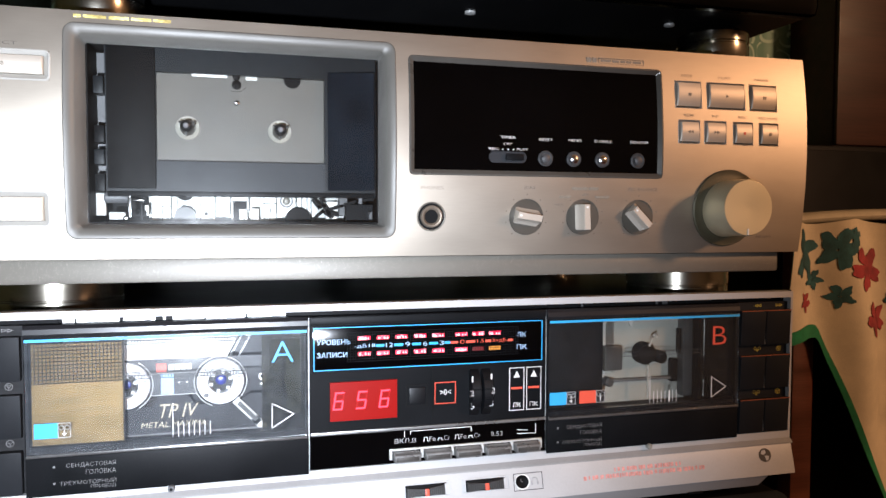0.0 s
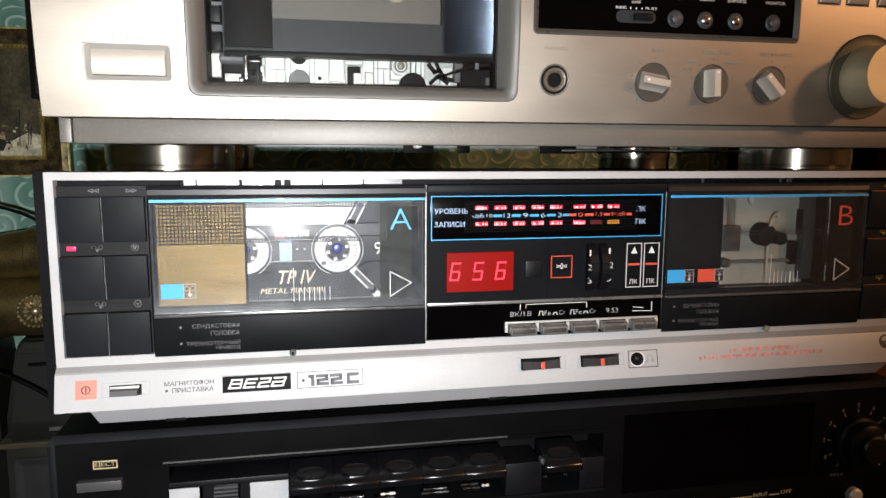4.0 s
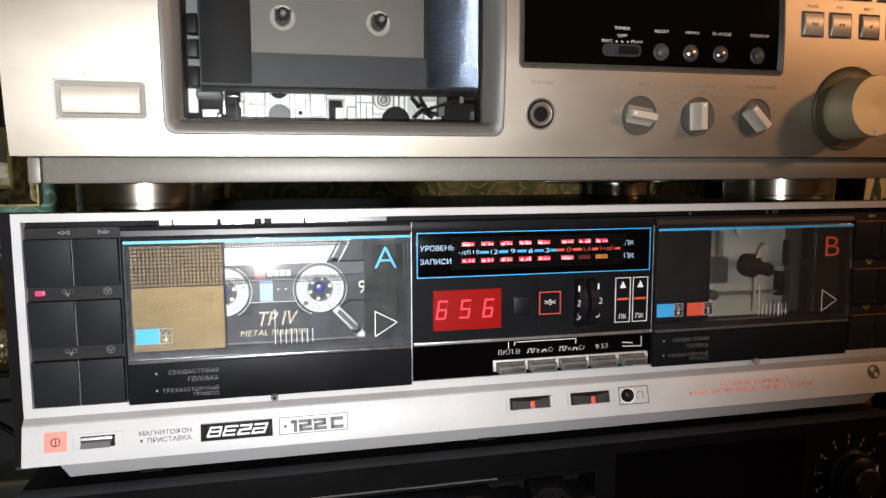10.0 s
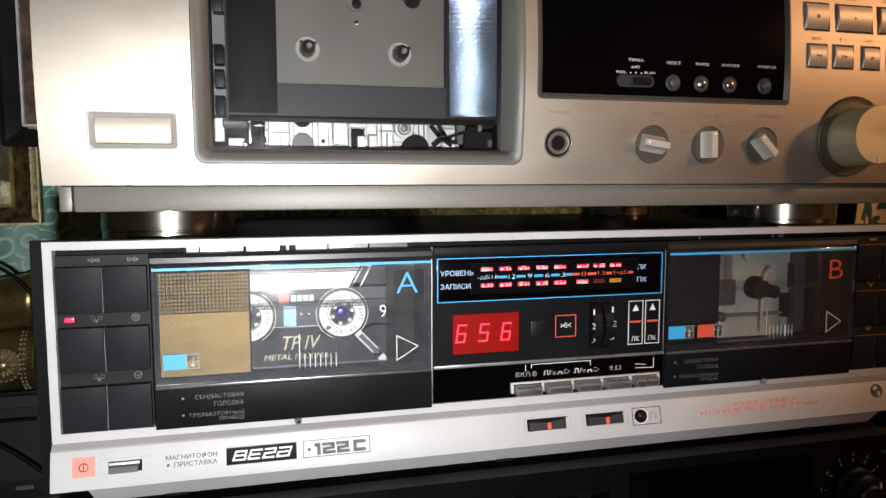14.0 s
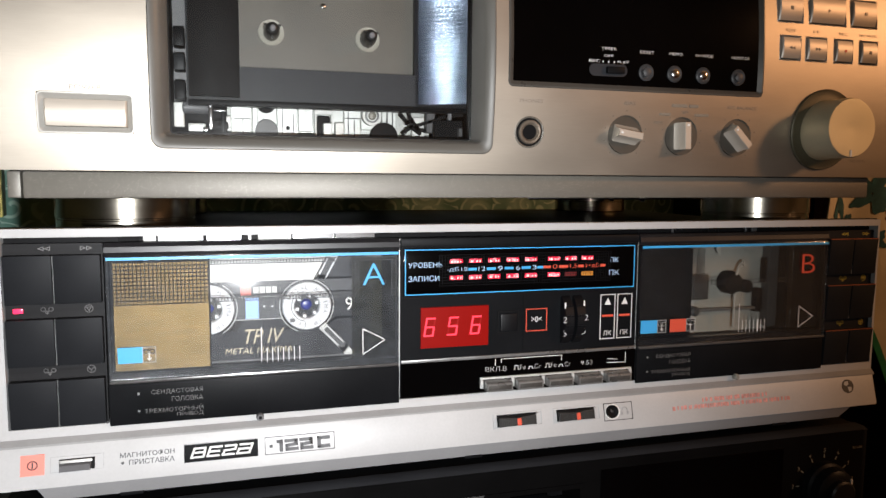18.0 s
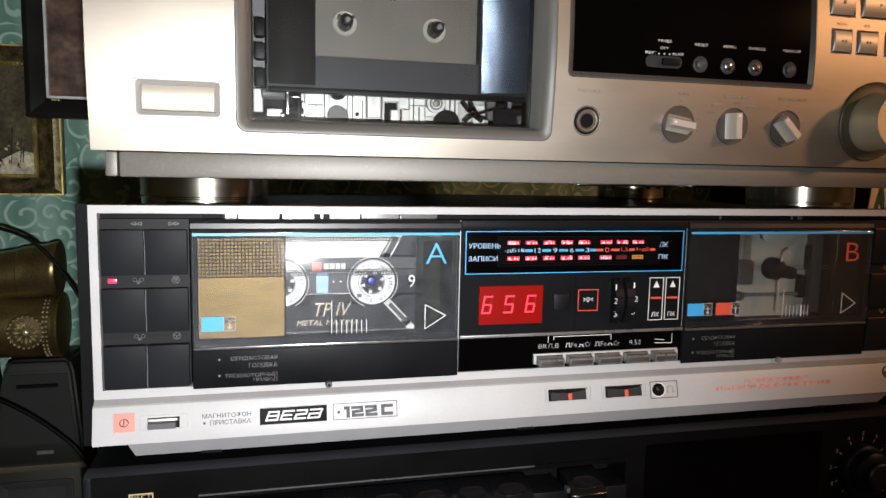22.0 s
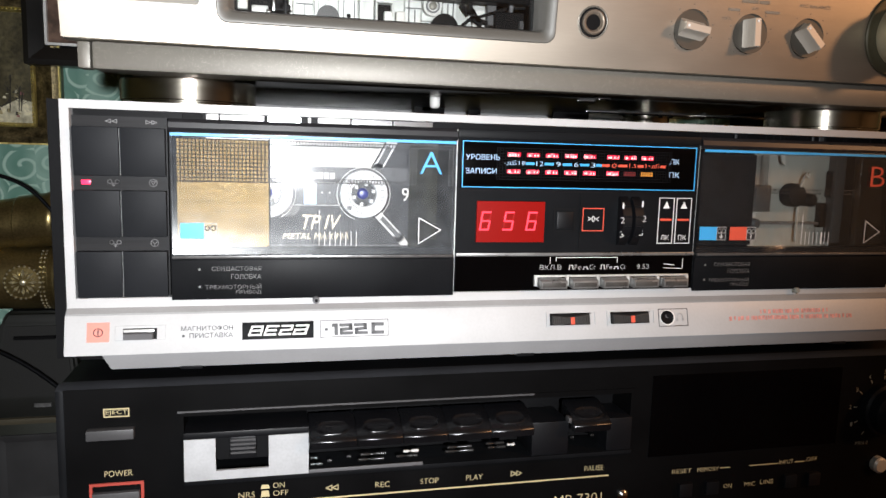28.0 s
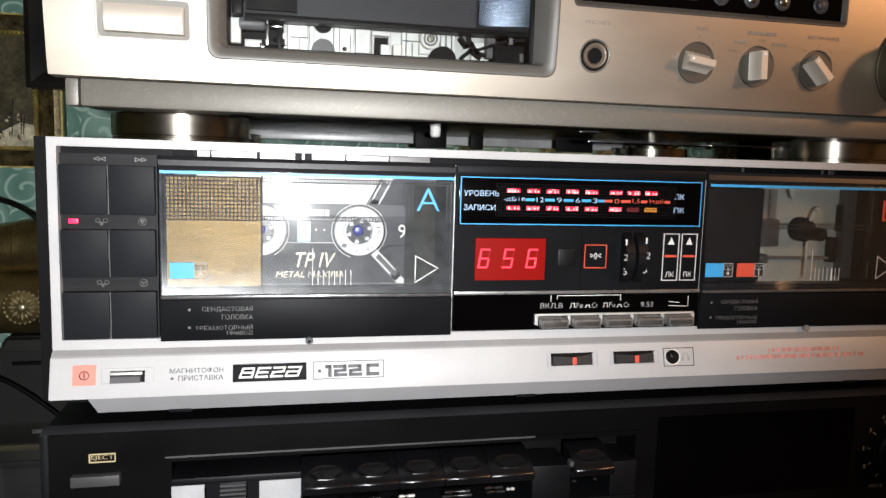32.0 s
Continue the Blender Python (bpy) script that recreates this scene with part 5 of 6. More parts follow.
    button = part("selector_button", bm, BUTTON_METAL, mid, "worn silver selector button")
    part("button_face", box(x0 + 0.9, x0 + 12.3, -5.4, -5.25, 31.1, 33.2, 0.06), SELECTOR, button, "dark brownish button front")
PRINT_DIM = surface("worn_white_print", (0.42, 0.42, 0.42), 0.5, 0.0, 0.2, (300, 300, 300), bump=0.0)
for s, a, b in (("ВКЛ.В", 206, 216.8), ("Fe", 223.6, 226.8), ("Cr", 231.2, 234.4), ("Fe", 239.9, 243), ("Cr", 247.2, 250.4), ("9.53", 256, 262.4)):
    words(s, a, b, 38.6, 40.9, 0.1, PRINT_DIM, mid, weight=-0.012)
for xx, h in ((221.8, 40.7), (229.2, 39.8), (238.1, 40.7), (245.2, 39.8)):
    part("hat_mark", stroke([(xx - 1.3, 38.8), (xx - 0.8, 38.8), (xx - 0.8, h), (xx + 0.8, h), (xx + 0.8, 38.8), (xx + 1.3, 38.8)], 0.3, 0.05, 0.18), WHITE_INK, mid)
part("bracket", stroke([(211, 41.6), (211, 44.4)], 0.3, 0.05, 0.18), WHITE_INK, mid)
part("bracket", stroke([(214, 42.8), (214, 44.4), (245.5, 44.4), (245.5, 42)], 0.3, 0.05, 0.18), WHITE_INK, mid)
part("bracket", stroke([(270.5, 41), (276, 40.4)], 0.3, 0.05, 0.18), WHITE_INK, mid)
part("bracket", stroke([(270.5, 39), (280.6, 38.6), (280.6, 43.4)], 0.3, 0.05, 0.18), WHITE_INK, mid)

RIB_BLACK = surface("dark_ribbed_slider", (0.022, 0.021, 0.02), 0.5, 0.0, 0.2, (200, 200, 200), (900, 900, 900), 0.1)
# lower panel: switch, marks, sockets
yl = -4.72
part("power_field", box(9.6, 18.2, -4.75, -4.5, 11.0, 19.5), CORAL, lower, "coral red square")
bm = bmesh.new()
stroke(arc(13.9, 15.2, 1.7, 0, 360, 20), 0.4, -4.9, -4.76, bm)
stroke([(13.9, 14.2), (13.9, 16.2)], 0.5, -4.9, -4.76, bm)
part("power_symbol", bm, BLACK_INK, lower)
part("switch_outline", outline(20.2, 40.0, 11.3, 17.9, 0.3, -4.6, -4.4), GREY_INK, lower)
part("switch_slot", box(23.4, 36.6, -4.62, -4.4, 11.7, 16.6), SOOT, lower)
part("switch_rocker", loft([[(23.6, -4.5, 11.8), (35.2, -4.5, 11.8), (35.2, -4.5, 14.8), (23.6, -4.5, 14.8)], [(23.8, -7.2, 12.2), (35, -7.2, 12.2), (35, -6.4, 14.4), (23.8, -6.4, 14.4)]]), MID_GREY, lower, "dark worn mains switch")
part("switch_lip", box(23.6, 35.6, -5.2, -4.5, 15.0, 16.2, 0.3), STEEL, lower, "bright switch lip")
words("МАГНИТОФОН", 46, 67, 14.8, 17.1, yl, BLACK_INK, lower, weight=0.012)
words("ПРИСТАВКА", 49.4, 67, 11.6, 13.9, yl, BLACK_INK, lower, weight=0.012)
part("bullet", lathe(47, 12.7, [(0.6, -4.4), (0.6, -4.8), (0.2, -4.82)], 12), BLACK_INK, lower)
part("badge", box(70.6, 101, -4.9, -4.5, 10.1, 18.2, 0.1), BLACK_SATIN, lower, "black maker's badge")
part("badge_rim", outline(70.6, 101, 10.1, 18.2, 0.2, -5.0, -4.88), GREY_INK, lower)


def slanted(points, x0):
    """A white slanted stroke of the badge; points in letter widths and heights."""
    pts = [(x0 + 5.0 * u + 1.4 * w, 12.3 + 3.8 * w) for u, w in points]
    part("badge_stroke", stroke(pts, 0.8, -5.05, -4.9), WELL_PALE, lower, "white slanted shape")


slanted([(0, 0), (0, 1), (0.86, 1), (0.92, 0.52), (0.2, 0.52)], 73.6)
slanted([(0, 0), (0.96, 0), (0.94, 0.52)], 73.6)
slanted([(0.9, 1), (0, 1), (0, 0), (0.9, 0)], 80.0)
slanted([(0.1, 0.5), (0.8, 0.5)], 80.0)
slanted([(0, 1), (0.86, 1), (0.88, 0.55), (0.05, 0.48), (0, 0), (0.9, 0)], 86.2)
slanted([(0, 1), (1, 1), (1, 0), (0, 0), (0.02, 0.5), (0.9, 0.5)], 92.2)
part("model_outline", outline(103.6, 133.8, 10.1, 18.1, 0.36, -4.6, -4.4), BLACK_INK, lower)
part("model_digit", stroke([(109.4, 15.7), (110.6, 15.7), (110.6, 11.8)], 1.6, -4.7, -4.5), BLACK_INK, lower, "black digit 1")
two = part("model_digit", stroke([(112.7, 15.7), (117.0, 15.7), (117.0, 14.0), (113.0, 13.6), (113.0, 11.9), (117.3, 11.9)], 1.5, -4.7, -4.5), BLACK_INK, lower, "black digit 2")
again(two, 6.4, 0, 0)
part("model_letter", stroke([(131.0, 15.7), (126.9, 15.7), (126.9, 11.9), (131.0, 11.9)], 1.6, -4.7, -4.5), BLACK_INK, lower, "black letter C")
part("model_dot", box(105.6, 107.0, -4.7, -4.5, 13.2, 14.6), BLACK_INK, lower)
for x0 in (211, 242):
    part("rocker_well", box(x0 - 0.4, x0 + 20.4, -4.62, -4.4, 12.6, 18.6), SOOT, lower)
    bm = prism([(x0 + 0.2, 13.0), (x0 + 9.6, 13.8), (x0 + 19, 13.2), (x0 + 19, 18.0), (x0 + 9.6, 16.9), (x0 + 0.2, 17.6)], -6.6, -4.4)
    for k in range(19):
        xx = x0 + 0.7 + 0.98 * k
        dip = 0.8 * (1 - abs(xx - x0 - 9.6) / 9.6)
        box(xx - 0.25, xx + 0.25, -7.2, -6.5, 13.4 + dip * 0.8, 17.3 - dip * 0.8, bm=bm)
    part("rocker", bm, RIB_BLACK, lower, "dark ribbed balance slider")
    part("rocker_mark", box(x0 + 9.0, x0 + 11.0, -7.6, -7.1, 13.6, 17.2, 0.2), RED_INK, lower, "red slider mark")
    part("rocker_frame", outline(x0 - 2.2, x0 + 23, 11.8, 19.4, 0.7, -5.0, -4.4), WHITE_PAINT, lower, "pale raised frame")
    part("rocker_end", box(x0 + 19.6, x0 + 21.0, -5.6, -4.4, 12.8, 18.4, 0.2), WHITE_PAINT, lower, "pale end stop")
part("jack_outline", outline(267, 283, 10.4, 19.6, 0.35, -4.6, -4.4), BLACK_INK, lower)
part("jack", lathe(271.6, 15.2, [(3.5, -4.4), (3.5, -4.9), (3.1, -5.2), (2.6, -4.8), (1.6, -4.62)], 28), SOOT, lower, "black headphone jack")
# highlight ring and glint of the jack, modelled as pale pieces
part("jack_rim", lathe(271.9, 15.0, [(4.0, -4.4), (4.0, -4.62), (3.5, -4.7), (3.4, -4.4)], 32), PAPER, lower, "painted highlight round the jack")
part("jack_glint", stroke([(271.0, 16.3), (271.0, 15.3), (271.9, 15.1)], 0.4, -4.95, -4.7), MID_GREY, lower, "painted glint in the jack")
bm = bmesh.new()
stroke(arc(278.6, 15.4, 1.5, -20, 200, 14), 0.4, -4.66, -4.5, bm)
for xx in (277, 280.2):
    box(xx - 0.55, xx + 0.55, -4.72, -4.5, 13, 14.8, bm=bm)
part("headphone_mark", bm, GREY_INK, lower)
random.seed(21)
for a0, a1, zc in ((324, 364, 16.9), (306, 378, 13.6)):
    spans, x = [], a0
    while x < a1:
        w = random.uniform(0.5, 1.7)
        spans.append((x, x + w))
        x += w + random.choice((0.25, 0.35, 0.5, 1.3))
    bars(spans[::2], zc - 1.2, zc + 1.0, yl, PALE_RED_INK, lower, "worn red print")
    bars(spans[1::2], zc - 0.9, zc + 1.2, yl, PALE_RED_INK, lower, "worn red print")
part("globe_mark", lathe(418, 17, [(4.0, -4.4), (4.0, -4.62)], 32), BLACK_INK, lower, "black round emblem")
bm = bmesh.new()
prism([(416, 19.6), (418.4, 20.2), (418.6, 18.2), (417, 17.2), (415.4, 18)], -4.75, -4.6, bm)
prism([(417.8, 16.8), (420.4, 16.4), (420, 14.4), (418.4, 13.8)], -4.75, -4.6, bm)
part("emblem_land", bm, WHITE_PAINT, lower)
# the lower panel leans: its foot stands nearer to the viewer than its top
leaned = set()
for ob in [lower] + list(lower.children):
    if ob.data in leaned:
        continue
    leaned.add(ob.data)
    for v in ob.data.vertices:
        p = WORLD[ob] + v.co
        zz = 5.9 + ((p.z - Z0) / S - 5) * 0.91
        v.co = Vector((p.x, p.y + (2.7 - 0.264 * (24.1 - zz)) * S, Z0 + zz * S)) - WORLD[ob]
for x0, z, m in ((102, 26.6, MID_GREY), (346, 26.8, COLLAR_GREY)):
    part("door_pin", lathe(x0, z, [(1.6, 0), (1.6, -2.4), (1.1, -3.0)], 18), m, twin)
    part("pin_core", lathe(x0, z, [(0.8, -2.6), (0.7, -3.2)], 12), SOOT if x0 < 200 else COLLAR_GREY, twin)

# ---- the audio cassette behind the first door ----
SHELL_GREY = surface("smoky_grey_shell", (0.11, 0.11, 0.115), 0.5, 0.0, 0.12, (60, 60, 60), (900, 900, 900), 0.05)
RING_PRINT = surface("dark_ring_print", (0.14, 0.14, 0.15), 0.5, 0.0, 0.1, bump=0.0)
SMOKE_FIELD = surface("smoky_black_field", (0.010, 0.010, 0.013), 0.4, 0.0, 0.3, (40, 40, 40), (900, 900, 900), 0.05, spec=0.3)
ICE_BLUE = surface("ice_blue_insert", (0.30, 0.50, 0.88), 0.35, 0.0, 0.1, (90, 90, 90), bump=0.0)
BAND_GREY = surface("smoky_dark_band", (0.026, 0.026, 0.03), 0.45, 0.0, 0.2, (60, 60, 60), (900, 900, 900), 0.05)
tape = thing("audio_cassette", 102, 12, 45, "clear audio cassette with white label and toothed reels", "cassette")
sh = part("shell_front", loft([[(52.5, 5.2, 45), (152.5, 5.2, 45), (152.5, 6.0, 45), (52.5, 6.0, 45)], [(52.5, 5.8, 96), (152.5, 5.8, 96), (152.5, 6.6, 96), (52.5, 6.6, 96)]]), CLEAR_SHELL, tape, "clear front shell")
sh.visible_shadow = False
part("shell_back", box(52.5, 152.5, 17.4, 18.4, 45, 98), SMOKE_FIELD, tape)
part("lower_field", prism([(52.8, 45.2), (152.2, 45.2), (152.2, 66), (137, 66), (131, 62), (112, 62), (108, 68), (97, 68), (93, 62), (74, 62), (68, 66), (52.8, 66)], 9.2, 9.5), SMOKE_FIELD, tape, "black printed lower field")
part("label", prism([(56, 95.8), (133, 95.8), (126.5, 84.4), (56, 84.4)], 9.0, 9.5), PAPER, tape, "white paper label")
part("label_dots", box(92, 126, 8.9, 9.0, 92.6, 92.75), GREY_INK, tape)
part("label_line", box(92, 124, 8.9, 9.0, 90.2, 90.4), GREY_INK, tape)
part("maker_square", box(95, 99.4, 8.8, 9.5, 78.2, 82.2), RED_INK, tape)
bars([(100.4, 102.7), (103.1, 105.5), (105.9, 108.1), (108.5, 110.6)], 78.9, 81.8, 9.0, WELL_PALE, tape, "white maker's bars")
part("mid_band", box(53, 150, 9.3, 9.5, 77.4, 84.4), BAND_GREY, tape)
for hx in (81.5, 123.6):
    reel = part("reel_ring", lathe(hx, 72.5, [(5.6, 14), (5.6, 8.6), (6.2, 8.0), (10.4, 8.0), (10.8, 8.5), (10.8, 14)], 48), HUB_WHITE, tape, "white reel ring with printed marks")
    for k in range(6):
        a = math.pi * k / 3 + 0.3
        part("tooth", box(hx + 4.6 * math.cos(a) - 0.8, hx + 4.6 * math.cos(a) + 0.8, 8.4, 13, 72.5 + 4.6 * math.sin(a) - 0.8, 72.5 + 4.6 * math.sin(a) + 0.8, 0.2, 1), HUB_WHITE, reel)
    part("drive_hub", lathe(hx, 72.5, [(2.5, 16), (2.5, 12.4), (1.7, 11.6), (0.6, 11.4)], 24), BLUE_PLASTIC, reel, "deep blue drive hub")
    part("hub_floor", lathe(hx, 72.5, [(5.55, 15.6), (5.55, 13.6), (0.5, 13.5)], 32), SMOKE_FIELD, reel, "dark hollow of the hub")
    ring_words("METAL MAXIMA TP IV", hx, 72.5, 8.5, 1.9, 62, 15.5, 7.93, RING_PRINT, reel)
    part("ring_groove", stroke(arc(hx, 72.5, 6.9, 100, 260, 20), 0.3, 7.93, 8.0), RING_PRINT, reel)
    part("ring_notch", box(hx - 7.6, hx - 5.4, 7.7, 8.2, 65.4, 67.2, 0.2), SHELL_GREY, reel)
part("tape_pack", lathe(81.5, 72.5, [(11, 16), (22, 16), (22, 12), (11, 12)], 64), TAPE, tape, "wound brown tape")
part("window_band", box(92, 113, 9.1, 9.5, 67.6, 77.2), BAND_GREY, tape, "smoky window")
part("slip_sheet", box(97, 102.6, 8.8, 9.05, 67.8, 77), ICE_BLUE, tape, "pale blue insert")
for xx in (105, 108.4):
    part("window_dot", lathe(xx, 73, [(0.4, 9.1), (0.4, 8.95)], 10), PAPER, tape)
words("TP IV", 95, 112, 56.6, 63, 9.0, GOLD_INK, tape, "gilt type mark", 0.25)
words("METAL MAXIMA", 88, 117, 52.2, 54.8, 9.0, GOLD_INK, tape, "", 0.2)
part("window_rim", stroke(arc(123.6, 72.5, 12.0, -60, 250, 30), 0.4, 8.9, 9.3), WELL_PALE, tape, "bright moulded rim")
part("window_rim", stroke(arc(81.5, 72.5, 12.0, -60, 60, 14), 0.4, 8.9, 9.3), WELL_PALE, tape)
part("moulded_line", box(92, 113, 8.9, 9.1, 77.2, 77.6), WELL_PALE, tape)
part("moulded_line", box(92, 113, 8.9, 9.1, 67.2, 67.5), WELL_PALE, tape)
part("tape_guide", stroke([(136, 95), (130, 84), (129, 80)], 4.2, 10.6, 13), HUB_WHITE, tape, "clear moulded guide arm")
part("guide_hollow", stroke([(134.6, 92.6), (130.6, 85), (129.4, 80)], 2.6, 10.2, 10.6), BAND_GREY, tape)
part("tape_guide", stroke([(131.5, 62), (140, 53), (142, 50.5)], 3.6, 8.3, 9.1), WELL_PALE, tape, "clear moulded guide arm")
part("guide_hollow", stroke([(132.4, 61.2), (139.4, 53.8)], 2.0, 8.0, 8.3), DARK_GREY, tape)
words("9", 141, 144.4, 69.6, 75.6, 9.2, PAPER, tape)
part("lower_edge", box(56, 149, 8.2, 10, 45.2, 49.6, 0.5), SHELL_GREY, tape)
for a, b in ((84, 97), (103, 118), (124, 130)):
    part("edge_tab", box(a, b, 7.8, 8.2, 47.4, 49.2, 0.2), WELL_GREY, tape)

# ---- lowest deck: black ----
low = thing("cassette_deck", 215, 140, -140, "black cassette deck with gold lettering and mechanical keys", "cassette deck", "stacked decks")
part("body", plate(-3, 433, -128, -8.4, 4.2, 290, [(3, 427, -122, -14)]), BLACK_METAL, low, "black metal cover")
part("back_plate", box(-3, 433, 290, 293, -128, -8.4), BLACK_METAL, low)
part("inner_wall", box(3, 427, 60, 62, -122, -14), SOOT, low)
face = part("front_panel", plate(0, 430, -128, -8.6, -5, 4, [(46, 256, -52, -21)]), BLACK_FACE, low, "black front panel")
part("panel_edge", box(-3.5, 0, -4.5, 4, -128, -8.6, 1.2), BLACK_SATIN, low)
part("panel_edge", box(430, 433.5, -4.5, 4, -128, -8.6, 1.2), BLACK_SATIN, low)
# the rounded edge's grey highlight is put into its colour
part("top_bevel", loft([[(-3, -5.0, -8.8), (-3, -2, -7.6), (-3, 4, -7.6), (-3, 4, -8.8)], [(433, -5.0, -8.8), (433, -2, -7.6), (433, 4, -7.6), (433, 4, -8.8)]]), SLATE, low, "upper edge, coloured paler for its highlight")
lf = part("foot", lathe_z(35, 35, [(14, -140), (16, -138), (15, -128)]), BLACK_SATIN, low)
for dx, dy in ((360, 0), (0, 210), (360, 210)):
    again(lf, dx, dy, 0)
yk = -5.12
part("eject_outline", outline(15.0, 25.0, -20.8, -17.1, 0.4, -5.25, -5.0), CREAM_INK, face)
words("EJECT", 15.9, 24.2, -20.1, -17.8, yk, CREAM_INK, face, weight=-0.014)
part("eject_key", box(8.6, 27, -8.6, -4.6, -29.6, -25.2, 0.5), DARK_GREY, face, "grey eject key")
words("POWER", 14.6, 25.6, -46.8, -44.2, yk, CREAM_INK, face, weight=-0.014)
DEEP_RED = surface("deep_red_plastic", (0.34, 0.05, 0.035), 0.45, 0.0, 0.08, bump=0.03)
part("power_surround", outline(8.6, 30.0, -58.4, -49.4, 1.2, -5.6, -4.8), DEEP_RED, face, "red surround")
part("power_key", box(9.8, 28.4, -7.2, -4.6, -58.8, -53.2, 0.5), DARK_GREY, face, "grey power key")
part("emblem", box(15, 25.4, -5.25, -5.0, -76, -65.2), CREAM_INK, face, "cream square emblem")
for k in range(3):
    part("emblem_block", box(16 + 2.9 * k, 18.6 + 2.9 * k, -5.4, -5.24, -69 - 2.5 * k, -66.2 - 2.5 * k), BLACK_INK, face)
part("emblem_stripe", stroke([(16.4, -74.8), (24.2, -66.4)], 1.6, -5.34, -5.25), GREY_INK, face)

# key module that stands proud in its opening
mod = part("key_tray", plate(44, 257, -53, -19.6, -5.6, 16, [(46.5, 254.5, -50, -22)]), BLACK_FACE, low, "raised rim of the key tray")
part("tray_back", box(46, 256, 14, 16, -52, -21), SOOT, mod)
# highlight on the rim, put in as a grey strip that stops part way
part("tray_highlight", box(44, 204, -5.9, -5.6, -20.4, -19.6), DARK_GREY, mod)
part("silver_plate", plate(46.8, 98.6, -49.4, -31, -9.6, -8.4, [(59.6, 81.6, -45.4, -31)]), PLATE_GREY, mod, "matt silver plate")
part("plate_roof", box(46.6, 98.8, -9.6, 12, -31, -28, 0.6), BLACK_KEY, mod)
part("plate_floor", box(46.6, 254.4, -9.0, 12, -51.5, -49.6, 0.4), BLACK_SATIN, mod)
part("noise_switch_well", box(59.6, 81.6, 2, 4, -45.4, -31), SOOT, mod)
sw = part("noise_switch", box(65.4, 76.4, -8, 2, -41.4, -31.4, 0.6), BLACK_KEY, low, "dark ribbed switch")
for k in range(4):
    part("rib", box(65.7, 76.1, -8.5, -8, -33.2 - 1.9 * k, -32.3 - 1.9 * k), DARK_GREY, sw)

KEY_GLOSS = surface("glossy_key_plastic", (0.004, 0.0042, 0.005), 0.26, 0.0, 0.25, (50, 50, 50), (1500, 1500, 1500), 0.06, 0.08, spec=0.5)


def piano_key(x0, x1, bits):
    side_ = ((3, -26.6), (-4, -27.9), (-12.4, -32.6), (-13.6, -33.4), (-14.0, -34.2), (-13.6, -37.0), (-12.8, -37.4), (3, -36.6))
    inset = [(a * 0.96 - 0.2, -32 + (b + 32) * 0.93) for a, b in side_]
    k = part("piano_key", loft([[(x0, a, b) for a, b in inset], [(x0 + 0.5, a, b) for a, b in side_], [(x1 - 0.5, a, b) for a, b in side_], [(x1, a, b) for a, b in inset]]), KEY_GLOSS, low, "glossy black mechanical key")
    m, n = (x0 + x1) / 2, 28
    oval = [(m + 7.4 * math.copysign(abs(math.cos(2 * math.pi * i / n)) ** 0.6, math.cos(2 * math.pi * i / n)), 3.3 * math.sin(2 * math.pi * i / n)) for i in range(n)]
    top_z = lambda v: -27.9 - 0.56 * (-4 - v)
    ovals = [[(m + (a - m) * f, -8.0 + b * f, top_z(-8.0 + b * f) + h) for a, b in oval] for f, h in ((1.0, -0.3), (0.99, 0.35), (0.93, 0.5), (0.86, 0.25), (0.6, 0.1))]
    part("key_dish", loft(ovals), KEY_GLOSS, k, "shallow oval dish")
    for a, b, z, mt in bits:
        part("linkage", lathe_x(-7, z, [(0.3, x0 + a), (0.7, x0 + a + 0.3), (0.7, x0 + a + (b - a) * 0.3), (0.35, x0 + a + (b - a) * 0.36), (0.35, x0 + a + (b - a) * 0.5), (0.75, x0 + a + (b - a) * 0.55), (0.8, x0 + b - 0.4), (0.3, x0 + b)], 12), mt, k, "bright linkage")


LINK_METAL = surface("dull_link_metal", (0.07, 0.07, 0.07), 0.3, 0.8, 0.2, (200, 200, 200), (900, 900, 900), 0.05)
BITS = [[(0.5, 6, -46.6, LINK_METAL), (0.5, 4, -43.6, LINK_METAL), (8, 10, -45.4, LINK_METAL)], [(1, 13, -46, LINK_METAL), (2, 14, -43.6, LINK_METAL), (-4, -2, -44, LINK_METAL)], [(-2, 8, -45.6, LINK_METAL), (1, 8.4, -43.4, STEEL)],
        [(0, 14, -45, LINK_METAL), (1, 13, -43, LINK_METAL)], [(0, 9, -44.4, LINK_METAL), (-1, 8, -42.4, LINK_METAL), (9.5, 13.4, -43.6, STEEL)], [(11.5, 13.4, -41.6, LINK_METAL), (1, 3, -42, LINK_METAL)]]
for k in range(5):
    piano_key(98.9 + 20.6 * k, 119.3 + 20.6 * k, BITS[k])
piano_key(221.6, 240.6, BITS[5])
part("tray_sill", loft([[(46.6, -9.2, -49.4), (46.6, -5.7, -53), (46.6, -2, -53), (46.6, -2, -49.4)], [(254.4, -9.2, -49.4), (254.4, -5.7, -53), (254.4, -2, -53), (254.4, -2, -49.4)]]), BLACK_SATIN, mod, "dark sill")
part("blank_cover", box(202.6, 221.2, -8.6, 12, -49.6, -33, 0.8), BLACK_KEY, mod)
part("blank_cover", box(241, 254.2, -8.6, 12, -49.6, -33, 0.8), BLACK_KEY, mod)
part("pale_ledge", box(98.8, 150, -9.5, -8.6, -49.5, -48.0, 0.2), MID_GREY, mod, "grey ledge under the keys")
part("pause_chip", box(219.6, 221.4, -11.4, -7, -33.4, -30.6, 0.6), DARK_GREY, mod, "pale chipped edge")
part("gold_line", box(62.6, 245, -5.2, -5.0, -64.2, -63.5), CREAM_INK, face)
